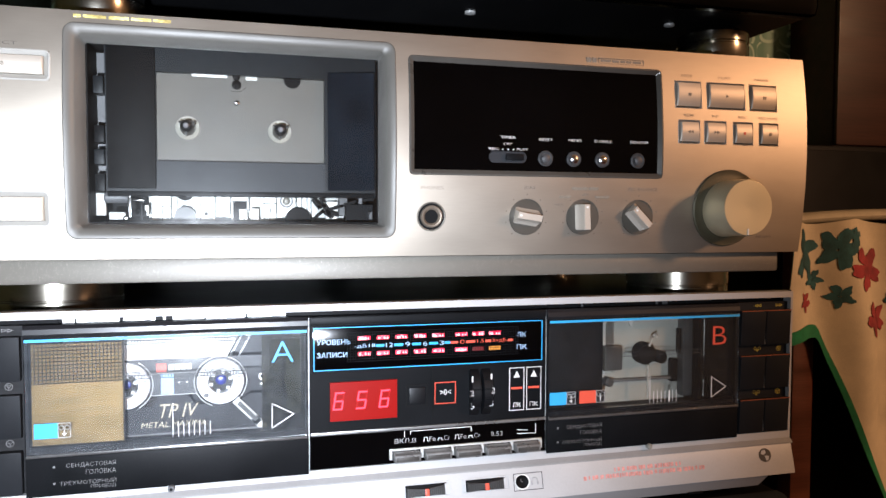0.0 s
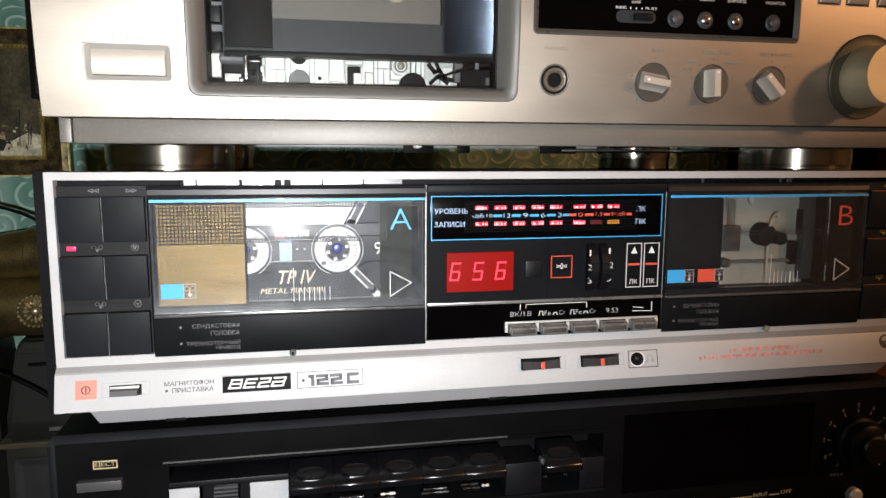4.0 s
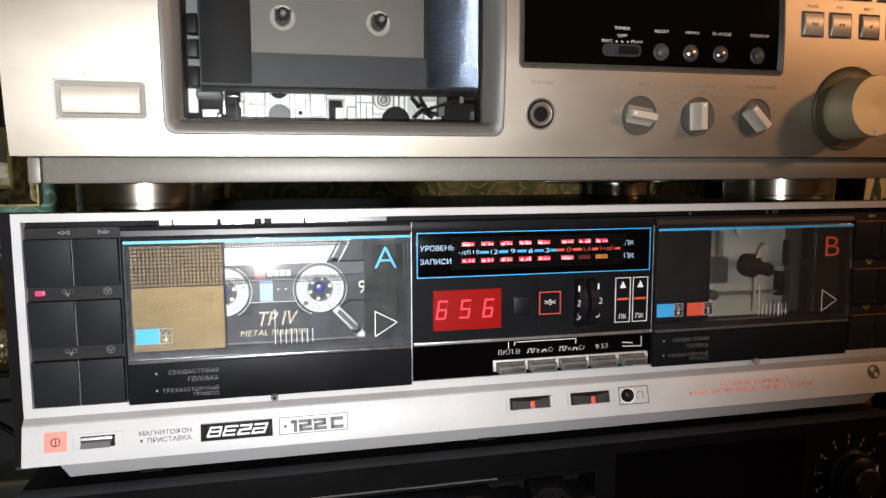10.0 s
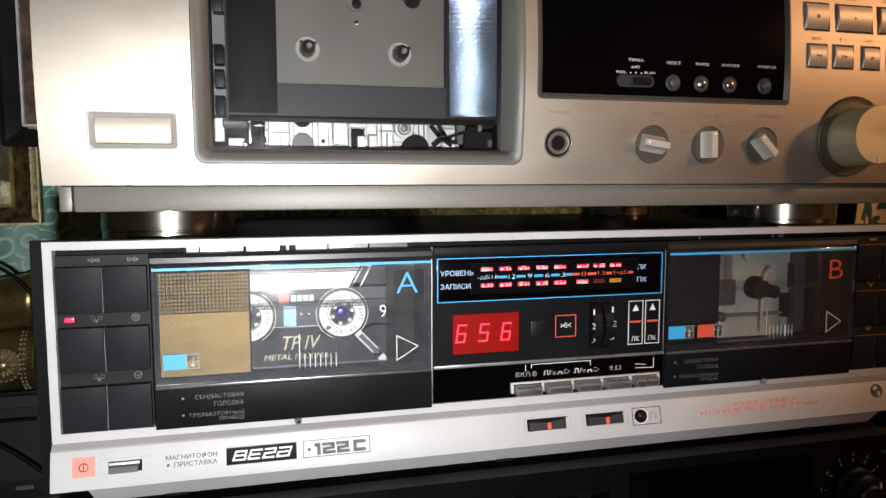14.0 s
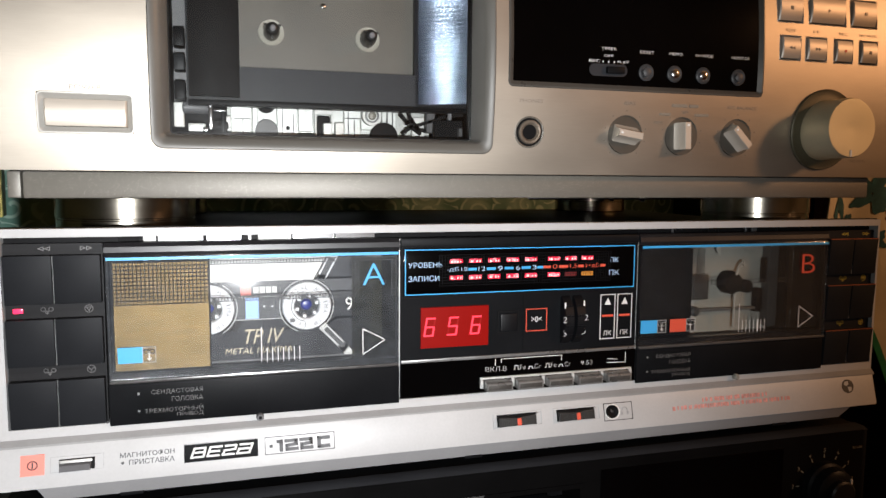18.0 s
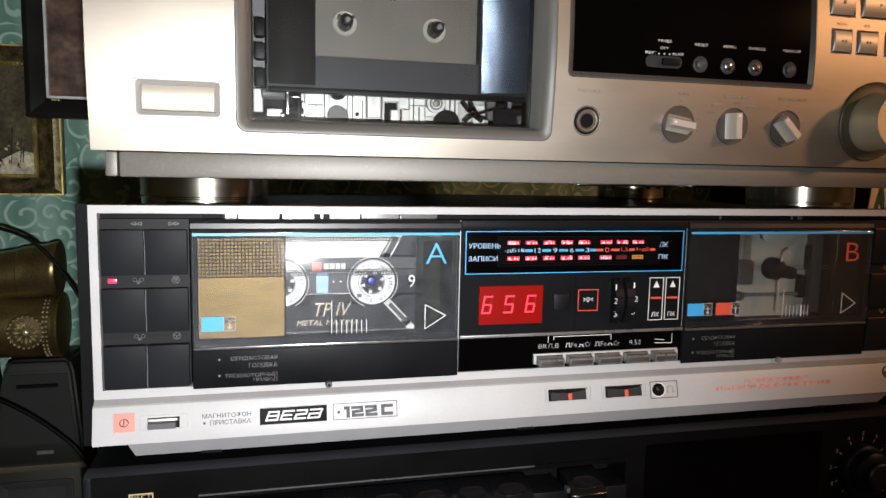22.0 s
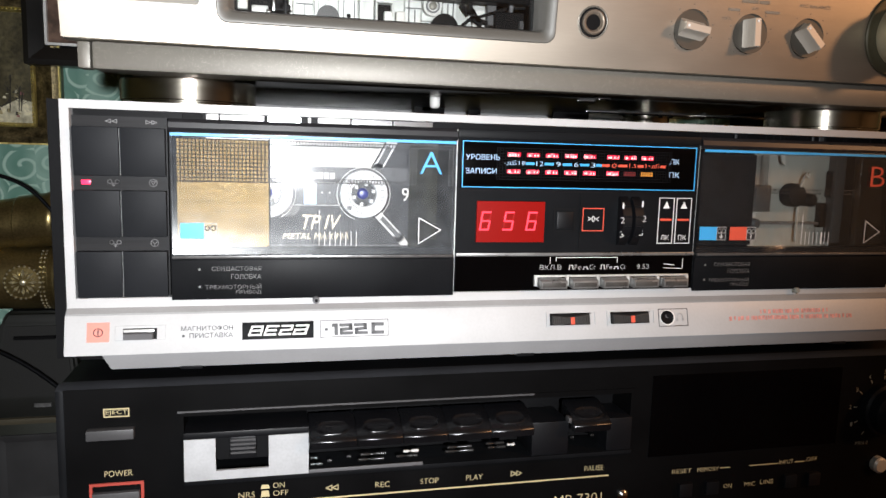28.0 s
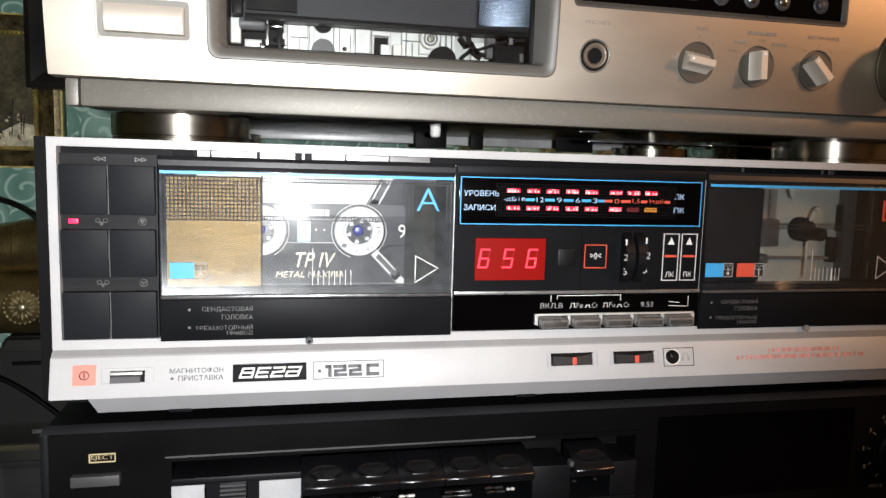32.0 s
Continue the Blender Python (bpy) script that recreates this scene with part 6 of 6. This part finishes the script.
for s, a, b in (("NRS", 68.6, 75.6), ("REC", 129, 135.6), ("STOP", 150, 158.6), ("PLAY", 172, 180), ("PAUSE", 232, 242)):
    words(s, a, b, -60.8, -58.2, yk, CREAM_INK, face, weight=-0.014)
words("ON", 83.4, 88.4, -57.2, -54.8, yk, CREAM_INK, face, weight=-0.014)
words("OFF", 83.4, 90, -60.9, -58.5, yk, CREAM_INK, face, weight=-0.014)
part("on_mark", prism([(78, -57.2), (82, -57.2), (81.4, -55.4), (78.6, -55.4)], -5.2, -5.0), CREAM_INK, face)
part("off_mark", prism([(78, -61), (82, -61), (81.4, -58.2), (78.6, -58.2)], -5.2, -5.0), CREAM_INK, face)
for xx, d in ((108, -1), (195.4, 1)):
    bm = bmesh.new()
    for o in (0, 2.8):
        stroke([(xx + o - 1.2 * d, -60.4), (xx + o + 1.3 * d, -59.2), (xx + o - 1.2 * d, -58), (xx + o - 1.2 * d, -60.4)], 0.4, -5.2, -5.0, bm)
    part("wind_mark", bm, CREAM_INK, face)
words("CASSETTE DECK", 187, 214, -76.8, -74.4, yk, CREAM_INK, face, weight=-0.014)
words("MP-7301", 217, 242, -77.2, -72.4, yk, CREAM_INK, face, weight=-0.014)
words("REC", 68.6, 75.4, -77.2, -74.8, yk, CREAM_INK, face, weight=-0.014)
for xx in (54, 253):
    part("screw", lathe(xx, -74.6, [(2.9, -5), (2.9, -6.2), (1.6, -7.4), (0.4, -7.6)], 20), CHROME, face, "domed bright screw")
part("rec_light", lathe(72, -70.4, [(1.7, -5), (1.7, -5.4), (1, -5.5)], 16), BLACK_GLOSS, face)
part("meter_window", box(266, 376, -5.3, -5.0, -56, -14), BLACK_GLOSS, face, "dark glossy meter window")
for s, a, b, z in (("RESET", 280, 291, -66), ("MEMORY", 294.4, 306.6, -66), ("ON", 310.4, 315, -76), ("MIC", 322.6, 329, -76), ("LINE", 332, 340, -75.6), ("INPUT", 342.4, 351, -65.4), ("OFF", 359, 365.6, -65)):
    words(s, a, b, z, z + 2.2, yk, CREAM_INK, face, weight=-0.014)
for a, b in ((307.4, 313.2), (324.6, 341.6), (352, 358)):
    part("print_line", box(a, b, -5.2, -5.0, -65.0, -64.6), CREAM_INK, face)
for xx, m in ((287.4, BLACK_KEY), (302.6, BLACK_SATIN), (349, BLACK_SATIN), (363.5, BLACK_KEY)):
    part("function_button", box(xx - 3.6, xx + 3.6, -7.4, -4.8, -78, -71, 0.5), m, face)
dial = part("level_dial", lathe(403.5, -38, [(14, -5), (14, -9), (12.6, -10), (12, -15), (9.6, -16.6), (2, -16.8)], 56), BLACK_SATIN, low, "black record level dial")
part("dial_cap", lathe(403.5, -38, [(8, -16.5), (8, -19.5), (7, -20.4), (1, -20.6)], 40), BLACK_KEY, dial)
# glints on the dial, put in as small pale blocks
for a in (-60, 40):
    part("dial_glint", box(403.5 + 10 * math.cos(radians(a)) - 0.6, 403.5 + 10 * math.cos(radians(a)) + 0.6, -17.2, -16, -38 + 9 * math.sin(radians(a)) - 1.6, -38 + 9 * math.sin(radians(a)) + 1.6, 0.3), STEEL, dial)
# dimmer copy of the cream print, for the weaker light on this side
DIAL_INK = surface("worn_cream_print", (0.20, 0.18, 0.13), 0.5, 0.0, 0.15, bump=0.0)
for k in range(11):
    a = radians(232 - 28.4 * k)
    r0, r1 = 16.2, 17.8
    part("scale_tick", stroke([(403.5 + r0 * math.cos(a), -38 + r0 * math.sin(a)), (403.5 + r1 * math.cos(a), -38 + r1 * math.sin(a))], 0.5, -5.2, -5.0), DIAL_INK, face)
    if 0 < k < 9:
        words(str(k), 403.5 + 20.2 * math.cos(a) - 0.7, 403.5 + 20.2 * math.cos(a) + 0.7, -38 + 20.2 * math.sin(a) - 1.1, -38 + 20.2 * math.sin(a) + 1.1, yk, DIAL_INK, face)
words("MIN 0", 389, 397, -58, -56, yk, DIAL_INK, face)
words("REC LEVEL", 423, 429.6, -19, -17.6, yk, DIAL_INK, face)
part("lamp_button", lathe(404, -69.4, [(4.4, -5), (4.4, -8), (3.4, -9), (0.6, -9.2)], 32), STEEL, face, "round pale button")

# ---- wall side: pictures, brass, speakers and boxes ----
def frame_thing(name, label, x0, x1, z0, z1, y, w, d, moulding):
    t = thing(name, (x0 + x1) / 2, y, z0, label, "picture")
    part("moulding", ring(x0, x1, z0, z1, w, y, y + 5, 1.5, d, -2.0), moulding, t)
    part("backing", box(x0 + 2, x1 - 2, y + d - 2, y + d + 3, z0 + 2, z1 - 2), SOOT, t)
    return t


DIM_OIL = surface("dim_red_brown_picture", (0.15, 0.088, 0.06), 0.4, 0.0, 0.75, (34, 34, 44), (160, 160, 160), 0.1)
SNOW = surface("snowy_paint", (0.66, 0.61, 0.43), 0.5, 0.1, 0.5, (90, 90, 90), (300, 300, 300), 0.9)
DUSK = surface("dusk_paint", (0.085, 0.072, 0.034), 0.42, 0.3, 0.6, (45, 45, 30), (300, 300, 300), 0.7)
TREE_PAINT = surface("dark_tree_paint", (0.018, 0.014, 0.008), 0.5, 0.0, 0.4, (90, 90, 90), (600, 600, 600), 0.2)
HOUSE_PAINT = surface("ochre_house_paint", (0.36, 0.30, 0.15), 0.5, 0.0, 0.3, (90, 90, 90), (600, 600, 600), 0.2)
ROSE_PAINT = surface("rose_paint", (0.30, 0.12, 0.11), 0.5, 0.0, 0.3, (90, 90, 90), (600, 600, 600), 0.2)
BLACK_FRAME = surface("black_lacquer_frame", (0.014, 0.013, 0.012), 0.35, 0.0, 0.3, (20, 20, 20), (600, 600, 600), 0.1)
SPECKLE = surface("bronze_stippled_moulding", (0.16, 0.125, 0.06), 0.4, 0.7, 0.7, (110, 110, 110), (500, 500, 500), 0.7)

pic = frame_thing("picture_frame", "black framed dark red-brown picture with a silver fillet, on the wall", -147, 30, 165, 387, 466, 17, 22, BLACK_FRAME)
part("fillet", outline(-129, 12, 184.4, 368, 2.4, 470, 474), SILVER_LINE, pic, "thin silver fillet")
part("picture", box(-127, 10, 474, 476, 186, 366), DIM_OIL, pic, "dark red-brown picture")

pic2 = frame_thing("picture_frame", "gilt framed winter village picture with a stippled moulding", -330, -114, 86, 232, 482, 23, 14, SPECKLE)
part("outer_edge", outline(-330.6, -113.4, 85.4, 232.6, 1.6, 480, 484), GILT, pic2, "thin gilt outer edge")
part("gilt_fillet", ring(-308, -136, 102.4, 216, 4, 478, 482, 1.2, 6, -1.0), GILT, pic2, "gilt beaded fillet")
bead = part("bead", lathe(-138, 106, [(0.9, 478.4), (0.9, 477.4), (0.4, 476.9)], 10), GILT, pic2)
for k in range(1, 30):
    again(bead, 0, 0, 3.6 * k)
for k in range(1, 44):
    again(bead, -3.8 * k, 0, -1.8)
    again(bead, -3.8 * k, 0, 107.6)
cv = part("canvas", box(-304.5, -139.5, 485, 487, 106, 212), DUSK, pic2, "dusky painted sky")
random.seed(12)
part("painted_snow", prism([(-304, 106.2), (-140, 106.2), (-140, 127), (-152, 130), (-166, 122), (-190, 118), (-220, 124), (-262, 117), (-304, 123)], 484.5, 485), SNOW, cv)
part("painted_bank", prism([(-230, 112), (-176, 111), (-172, 120), (-184, 127), (-206, 124), (-226, 121)], 484.2, 484.5), TREE_PAINT, cv)
for k in range(150):
    x0 = random.uniform(-302, -146)
    z0 = random.uniform(112, 140)
    w, h = random.uniform(1.5, 6), random.uniform(0.8, 3.5)
    part("painted_patch", prism([(x0, z0), (x0 + w, z0 + random.uniform(-1, 1)), (x0 + w * 0.9, z0 + h), (x0 + w * 0.3, z0 + h * 1.2)], 483.6 + 0.006 * k, 484.2), random.choice((SNOW, SNOW, TREE_PAINT, ROSE_PAINT, HOUSE_PAINT, TREE_PAINT)), cv)
part("painted_house", prism([(-196, 130), (-180, 129), (-179, 136), (-184, 141), (-189, 138), (-197, 137)], 483.4, 483.9), HOUSE_PAINT, cv)
for x0, h in ((-182, 30), (-160, 34), (-152, 24), (-150, 18), (-206, 26), (-240, 32)):
    bm = stroke([(x0, 118), (x0 + 1, 118 + h * 0.6), (x0 + 2, 118 + h)], 0.8, 483.0, 483.4)
    for k in range(6):
        u = 0.35 + 0.1 * k
        stroke([(x0 + 1, 118 + h * u), (x0 + (6 - k) * random.choice((-1, 1)), 118 + h * (u + 0.18))], 0.4, 483.0, 483.4, bm)
    part("painted_tree", bm, TREE_PAINT, cv)

pic2.location += Vector((-0.006, 0, 0.003))


def speaker(x0, x1, label):
    sp = thing("speaker", (x0 + x1) / 2, 470, -172, label, "speaker", "pair of speakers")
    b = loft([[(x, y_, -172) for x, y_ in ((x0, 425), (x1, 425), (x1, 500), (x0, 500))], [(x, y_, -150) for x, y_ in ((x0, 424), (x1, 424), (x1, 500), (x0, 500))],
              [(x, y_, -80) for x, y_ in ((x0 + 9, 436), (x1 - 9, 436), (x1 - 6, 498), (x0 + 6, 498))], [(x, y_, -71) for x, y_ in ((x0 + 14, 440), (x1 - 14, 440), (x1 - 10, 497), (x0 + 10, 497))]])
    bmesh.ops.bevel(b, geom=list(b.edges), offset=3.0, segments=3, affect="EDGES")
    part("case", b, CASE_DARK, sp, "dark grey tapered case")
    g = loft([[(x0 + 6, 422.6, -150), (x1 - 6, 422.6, -150), (x1 - 6, 426, -150), (x0 + 6, 426, -150)], [(x0 + 14, 433.8, -84), (x1 - 14, 433.8, -84), (x1 - 14, 438, -84), (x0 + 14, 438, -84)]])
    part("grille", g, SPEAKER_CLOTH, sp, "black speaker grille")
    part("slot", box((x0 + x1) / 2 - 18, (x0 + x1) / 2 + 18, 428.5, 432, -96, -93), SOOT, sp)
    xr = x1 - 41
    part("maker_bar", box(xr, xr + 15, 422.6, 424.4, -161, -157.4), FLAP_INK, sp, "pale maker's bar")
    return sp


CASE_DARK = surface("charcoal_case", (0.008, 0.009, 0.007), 0.5, 0.0, 0.2, (40, 40, 40), (1600, 1600, 1600), 0.15)
DULL_RED = surface("dull_red_print", (0.085, 0.018, 0.014), 0.6, 0.0, 0.25, (60, 60, 60), bump=0.0)
DULL_YELLOW = surface("dull_yellow_print", (0.13, 0.11, 0.03), 0.6, 0.0, 0.2, (60, 60, 60), bump=0.0)
SPEAKER_CLOTH = surface("speaker_cloth", (0.012, 0.012, 0.011), 0.7, 0.0, 0.3, (60, 60, 60), (900, 900, 900), 0.4)
DULL_BOARD = surface("dull_carton", (0.034, 0.037, 0.028), 0.6, 0.0, 0.2, (20, 20, 20), (300, 300, 300), 0.15)
SHELF_EDGE = surface("worn_shelf", (0.09, 0.075, 0.045), 0.6, 0.0, 0.3, (10, 60, 60), (200, 900, 900), 0.15)
speaker(-178, -98, "dark grey speaker lying under the brass vessels")
speaker(-272, -184, "dark grey speaker beside its twin")


def carton(x0, x1):
    c = thing("carton", (x0 + x1) / 2, 470, -312, "dull printed carton with a dark screen picture and a red band", "box", "cartons under the speakers")
    part("box", box(x0, x1, 430, 520 - 22, -312, -178, 1.0), DULL_BOARD, c)
    part("screen_border", ring(x0 + 7, x1 - 7, -262, -190, 8, 427.6, 429.4, 4, 2.5), DARK_GREY, c)
    part("screen", box(x0 + 14, x1 - 14, 429.2, 430, -255, -197), DARK_GREY, c, "dark screen picture")
    part("red_band", box(x0 + 0.5, x1 - 0.5, 429.4, 430, -284, -268), DULL_RED, c)
    bars([(x0 + 10, x0 + 26), (x0 + 28, x0 + 44), (x0 + 46, x1 - 14)], -274, -271, 429.2, GREY_INK, c)
    bars([(x0 + 6, x0 + 28), (x0 + 30, x1 - 12)], -297, -287, 429.2, DULL_YELLOW, c, "yellow bars")


carton(-182, -102)
carton(-274, -192)
shelf = thing("board", -200, 470, -178, "thin worn board between cartons and speakers", "board")
part("plank", box(-290, -96, 424, 499, -177.8, -172.2, 0.6), SHELF_EDGE, shelf)

# paler than the vessel's brass, for its raised leaves and beads
PALE_BRASS = surface("worn_pale_brass", (0.85, 0.77, 0.55), 0.38, 0.8, 0.2, (60, 60, 60), (500, 500, 500), 0.1)
mug = thing("brass_vessel", -160, 452, -71, "aged brass vessel with an embossed medallion, lying on the speakers", "vessel")
part("body", lathe_x(452, -39, [(26, -300), (29, -299), (30.6, -270), (30.6, -150), (30.8, -126), (31.6, -124), (31.6, -122.6), (31, -122), (31.4, -120), (32, -118.6), (31, -117), (27, -116.6)], 56), BRASS, mug)
part("end", lathe_x(452, -39, [(27, -117.2), (22, -119)], 40), BRASS, mug)
med = part("medallion", lathe(-143, -39, [(16.9, 425), (16.9, 421), (15.8, 420), (14.4, 421), (4, 420.4)], 40), BRASS, mug, "embossed round medallion")
for k in range(22):
    a = 2 * math.pi * k / 22
    part("bead", lathe(-143 + 15.4 * math.cos(a), -39 + 15.4 * math.sin(a), [(1.0, 420.8), (1.0, 419.6), (0.5, 419)], 10), PALE_BRASS, med)
for k in range(16):
    a = 2 * math.pi * k / 16
    c, s = math.cos(a), math.sin(a)
    r0, r1, w = (3.4, 12.6, 1.9) if k % 2 == 0 else (6.4, 11.4, 1.0)
    leaf = [(r0, 0), ((r0 + r1) / 2 + 1, w), (r1, 0), ((r0 + r1) / 2 + 1, -w)]
    bm = loft([[(-143 + u * c - v * s, 420.9, -39 + u * s + v * c) for u, v in leaf], [(-143 + ((r0 + r1) / 2 + (u - (r0 + r1) / 2) * 0.4) * c - v * 0.25 * s, 418.4, -39 + ((r0 + r1) / 2 + (u - (r0 + r1) / 2) * 0.4) * s + v * 0.25 * c) for u, v in leaf]])
    part("petal", bm, PALE_BRASS, med, "", False)
part("boss", lathe(-143, -39, [(3.0, 420.6), (2.4, 418.6), (1, 417.8)], 14), PALE_BRASS, med)
for x0 in (-129, -125.6):
    for k in range(15):
        a = radians(-62 + 8.9 * k)
        part("bead", lathe(x0, -39 + 31 * math.sin(a), [(1.0, 453 - 31 * math.cos(a)), (1.0, 451.4 - 31 * math.cos(a)), (0.5, 450.6 - 31 * math.cos(a))], 8), PALE_BRASS, mug)
horn = thing("brass_horn", -200, 452, -14, "aged brass horn with a plain collar, lying on the brass vessel", "horn")
part("tube", lathe_x(446, 33, [(14, -330), (17, -300), (20, -230), (23.4, -160), (24, -150)], 48, 0.12), BRASS, horn)
part("collar", lathe_x(446, 33, [(24.2, -151), (25, -150), (25.6, -126), (26.8, -122), (26.8, -119), (25.8, -117), (21, -117)], 56, 0.12), BRASS, horn, "plain brass collar")


def cable(points, r, label):
    cu = bpy.data.curves.new("cable", "CURVE")
    cu.dimensions, cu.bevel_depth, cu.bevel_resolution, cu.resolution_u = "3D", r * S, 3, 10
    sp = cu.splines.new("NURBS")
    sp.points.add(len(points) - 1)
    sp.order_u, sp.use_endpoint_u = 4, True
    for p, (x, y_, z) in zip(sp.points, points):
        p.co = (x * S, y_ * S, Z0 + z * S, 1)
    tmp = new("tmp", cu)
    me = bpy.data.meshes.new_from_object(tmp)
    bpy.data.objects.remove(tmp)
    me.materials.append(BLACK_SATIN)
    for f in me.polygons:
        f.use_smooth = True
    return tagged(link("cable", me, (0, 0, 0), None), label, "cable")


cable([(-330, 412, 62), (-210, 412, 74), (-155, 412, 62), (-128, 412, 50), (-104, 412, 16), (-84, 412, -20), (-78, 412, -54), (-82, 412, -100), (-88, 405, -160), (-60, 380, -240), (-40, 360, -310)], 1.7, "thin black cable hanging beside the stack")
cable([(-330, 414, -70), (-200, 412, -84), (-150, 408, -104), (-112, 404, -136), (-84, 398, -160), (-50, 390, -260), (-40, 380, -310)], 2.0, "black cable crossing the speakers")

# ---- far side: patterned cloth over a chair, wooden cabinet ----
CLOTH = surface("cream_cloth", (0.62, 0.54, 0.38), 0.9, 0.0, 0.12, (30, 30, 30), (900, 900, 900), 0.4)
CLOTH_RED = surface("faded_red_flower", (0.33, 0.045, 0.05), 0.9, 0.0, 0.35, (70, 70, 70), (900, 900, 900), 0.4)
CLOTH_TEAL = surface("teal_leaf_print", (0.03, 0.10, 0.11), 0.9, 0.0, 0.35, (70, 70, 70), (900, 900, 900), 0.4)
CLOTH_GREEN = surface("green_hem", (0.02, 0.20, 0.08), 0.9, 0.0, 0.2, (70, 70, 70), (900, 900, 900), 0.4)
CREAM_RIM = surface("cream_painted_wood", (0.50, 0.45, 0.33), 0.5, 0.0, 0.1)


def fold(x, z):
    return 300 + 9 * math.sin((x - 640) / 13 + z / 90) + 5 * math.sin((x - 640) / 31 - z / 50)


def drape(x0, x1, nx, nz, lo, hi, lift):
    """A draped strip between two smooth edges."""
    bm = bmesh.new()
    cols = []
    for i in range(nx + 1):
        x = x0 + (x1 - x0) * i / nx
        a, b = lo(x), hi(x)
        cols.append([bm.verts.new((x, fold(x, a + (b - a) * j / nz) - lift, a + (b - a) * j / nz)) for j in range(nz + 1)])
    for p, q in zip(cols, cols[1:]):
        for j in range(nz):
            bm.faces.new((p[j], q[j], q[j + 1], p[j + 1]))
    ret = bmesh.ops.extrude_face_region(bm, geom=bm.faces[:])
    for g in ret["geom"]:
        if isinstance(g, bmesh.types.BMVert):
            g.co.y += 1.2
    return bm


def hem(x):
    return 20 - 6 * math.sin(x / 20) - 20 * min(1.0, max(0.0, (x - 736) / 8)) - 2.1 * max(0.0, x - 744)


chair = thing("draped_chair", 830, 330, -900, "chair draped with a cream flowered cloth with a green hem", "chair")
part("seat_frame", box(720, 1010, 316, 620 - 140, -520, -480, 4), WOOD, chair)
leg = part("leg", box(724, 748, 318, 342, -900, -520, 2), WOOD, chair)
for dx, dy in ((260, 0), (0, 130), (260, 130)):
    again(leg, dx, dy, 0)
part("back_post", box(716, 744, 322, 344, -480, 132, 4), WOOD, chair)
part("back_post", box(980, 1008, 322, 344, -480, 132, 4), WOOD, chair)
part("top_rail", loft([[(x, 330 + 16 * math.cos(a), 146 + 0.10 * (x - 690) - 0.0003 * (x - 690) ** 2 + 7 * math.sin(a)) for a in [2 * math.pi * k / 16 for k in range(16)]] for x in range(690, 1020, 30)]), CREAM_RIM, chair, "cream painted rail")
cloth = part("cloth", drape(684, 980, 60, 30, lambda x: hem(x) + 8, lambda x: 147 + 3 * math.sin(x / 17), 0), CLOTH, chair, "cream flowered cloth")
part("hem", drape(682, 980, 75, 3, lambda x: hem(x) - 5, lambda x: hem(x) + 9, 1.5), CLOTH_GREEN, cloth, "green woven hem")
random.seed(31)


def petal(cx, cz, r, turn, long):
    """The outline of one printed petal with an uneven rim."""
    pts = []
    for k in range(20):
        a = 2 * math.pi * k / 20
        rr = 1 + 0.16 * math.sin(3 * a + cx) + 0.1 * math.sin(5 * a + cz)
        u, v = r * long * rr * math.cos(a), r * rr * math.sin(a)
        pts.append((cx + u * math.cos(turn) - v * math.sin(turn), cz + u * math.sin(turn) + v * math.cos(turn)))
    return pts


for cx, cz, r, m in ((790, 96, 26, CLOTH_RED), (800, 40, 20, CLOTH_RED), (708, 112, 27, CLOTH_TEAL), (754, 118, 25, CLOTH_TEAL), (730, 84, 12, CLOTH_TEAL), (772, 130, 12, CLOTH_TEAL), (840, 60, 24, CLOTH_TEAL), (860, 110, 26, CLOTH_RED), (716, 60, 12, CLOTH_RED), (756, 66, 14, CLOTH_TEAL)):
    for k in range(5):
        t = 2 * math.pi * k / 5 + cx
        d = r * 0.5
        px, pz = cx + d * math.cos(t), cz + d * math.sin(t)
        pts = petal(px, pz, r * 0.28, t + random.uniform(-0.3, 0.3), 1.7)
        if all(z > hem(x) + 12 and 686 < x < 978 and z < 142 for x, z in pts):
            mid_ = (sum(p[0] for p in pts) / 20, sum(p[1] for p in pts) / 20)
            rings = [[(mid_[0] + (x - mid_[0]) * f, mid_[1] + (z - mid_[1]) * f) for x, z in pts] for f in (1.0, 0.66, 0.33, 0.05)]
            part("printed_petal", loft([[(x, fold(x, z) - 0.9 - 0.06 * k, z) for x, z in rg] for rg in rings]), m, cloth)

dark = thing("dark_cabinet", 930, 420, -900, "black cabinet against the wall behind the draped chair", "cabinet")
part("body", box(640, 1300, 366, 498, -900, 236, 3), BLACK_METAL, dark)
part("door", box(644, 968, 362, 366, -890, 230, 1.5), BLACK_SATIN, dark)
part("door", box(972, 1296, 362, 366, -890, 230, 1.5), BLACK_SATIN, dark)

ward = thing("wall_cabinet", 1100, 400, 237, "red-brown veneered cabinet on the wall", "cabinet")
DARK_VENEER = surface("dark_red_veneer", (0.038, 0.011, 0.006), 0.4, 0.0, 0.35, (4, 60, 60), (30, 900, 900), 0.08, spec=0.25)
part("body", box(850, 1400, 420, 498, 237, 760, 2), DARK_VENEER, ward)
part("door", box(852, 1122, 414, 420, 243, 757, 1.5), DARK_VENEER, ward)
part("door", box(1126, 1398, 414, 420, 243, 757, 1.5), DARK_VENEER, ward)
note = thing("paper_note", 845, 497, 262, "pale paper note fixed to the wallpaper", "paper")
part("sheet", box(822, 858, 496.6, 499.6, 286, 320), PAPER, note)
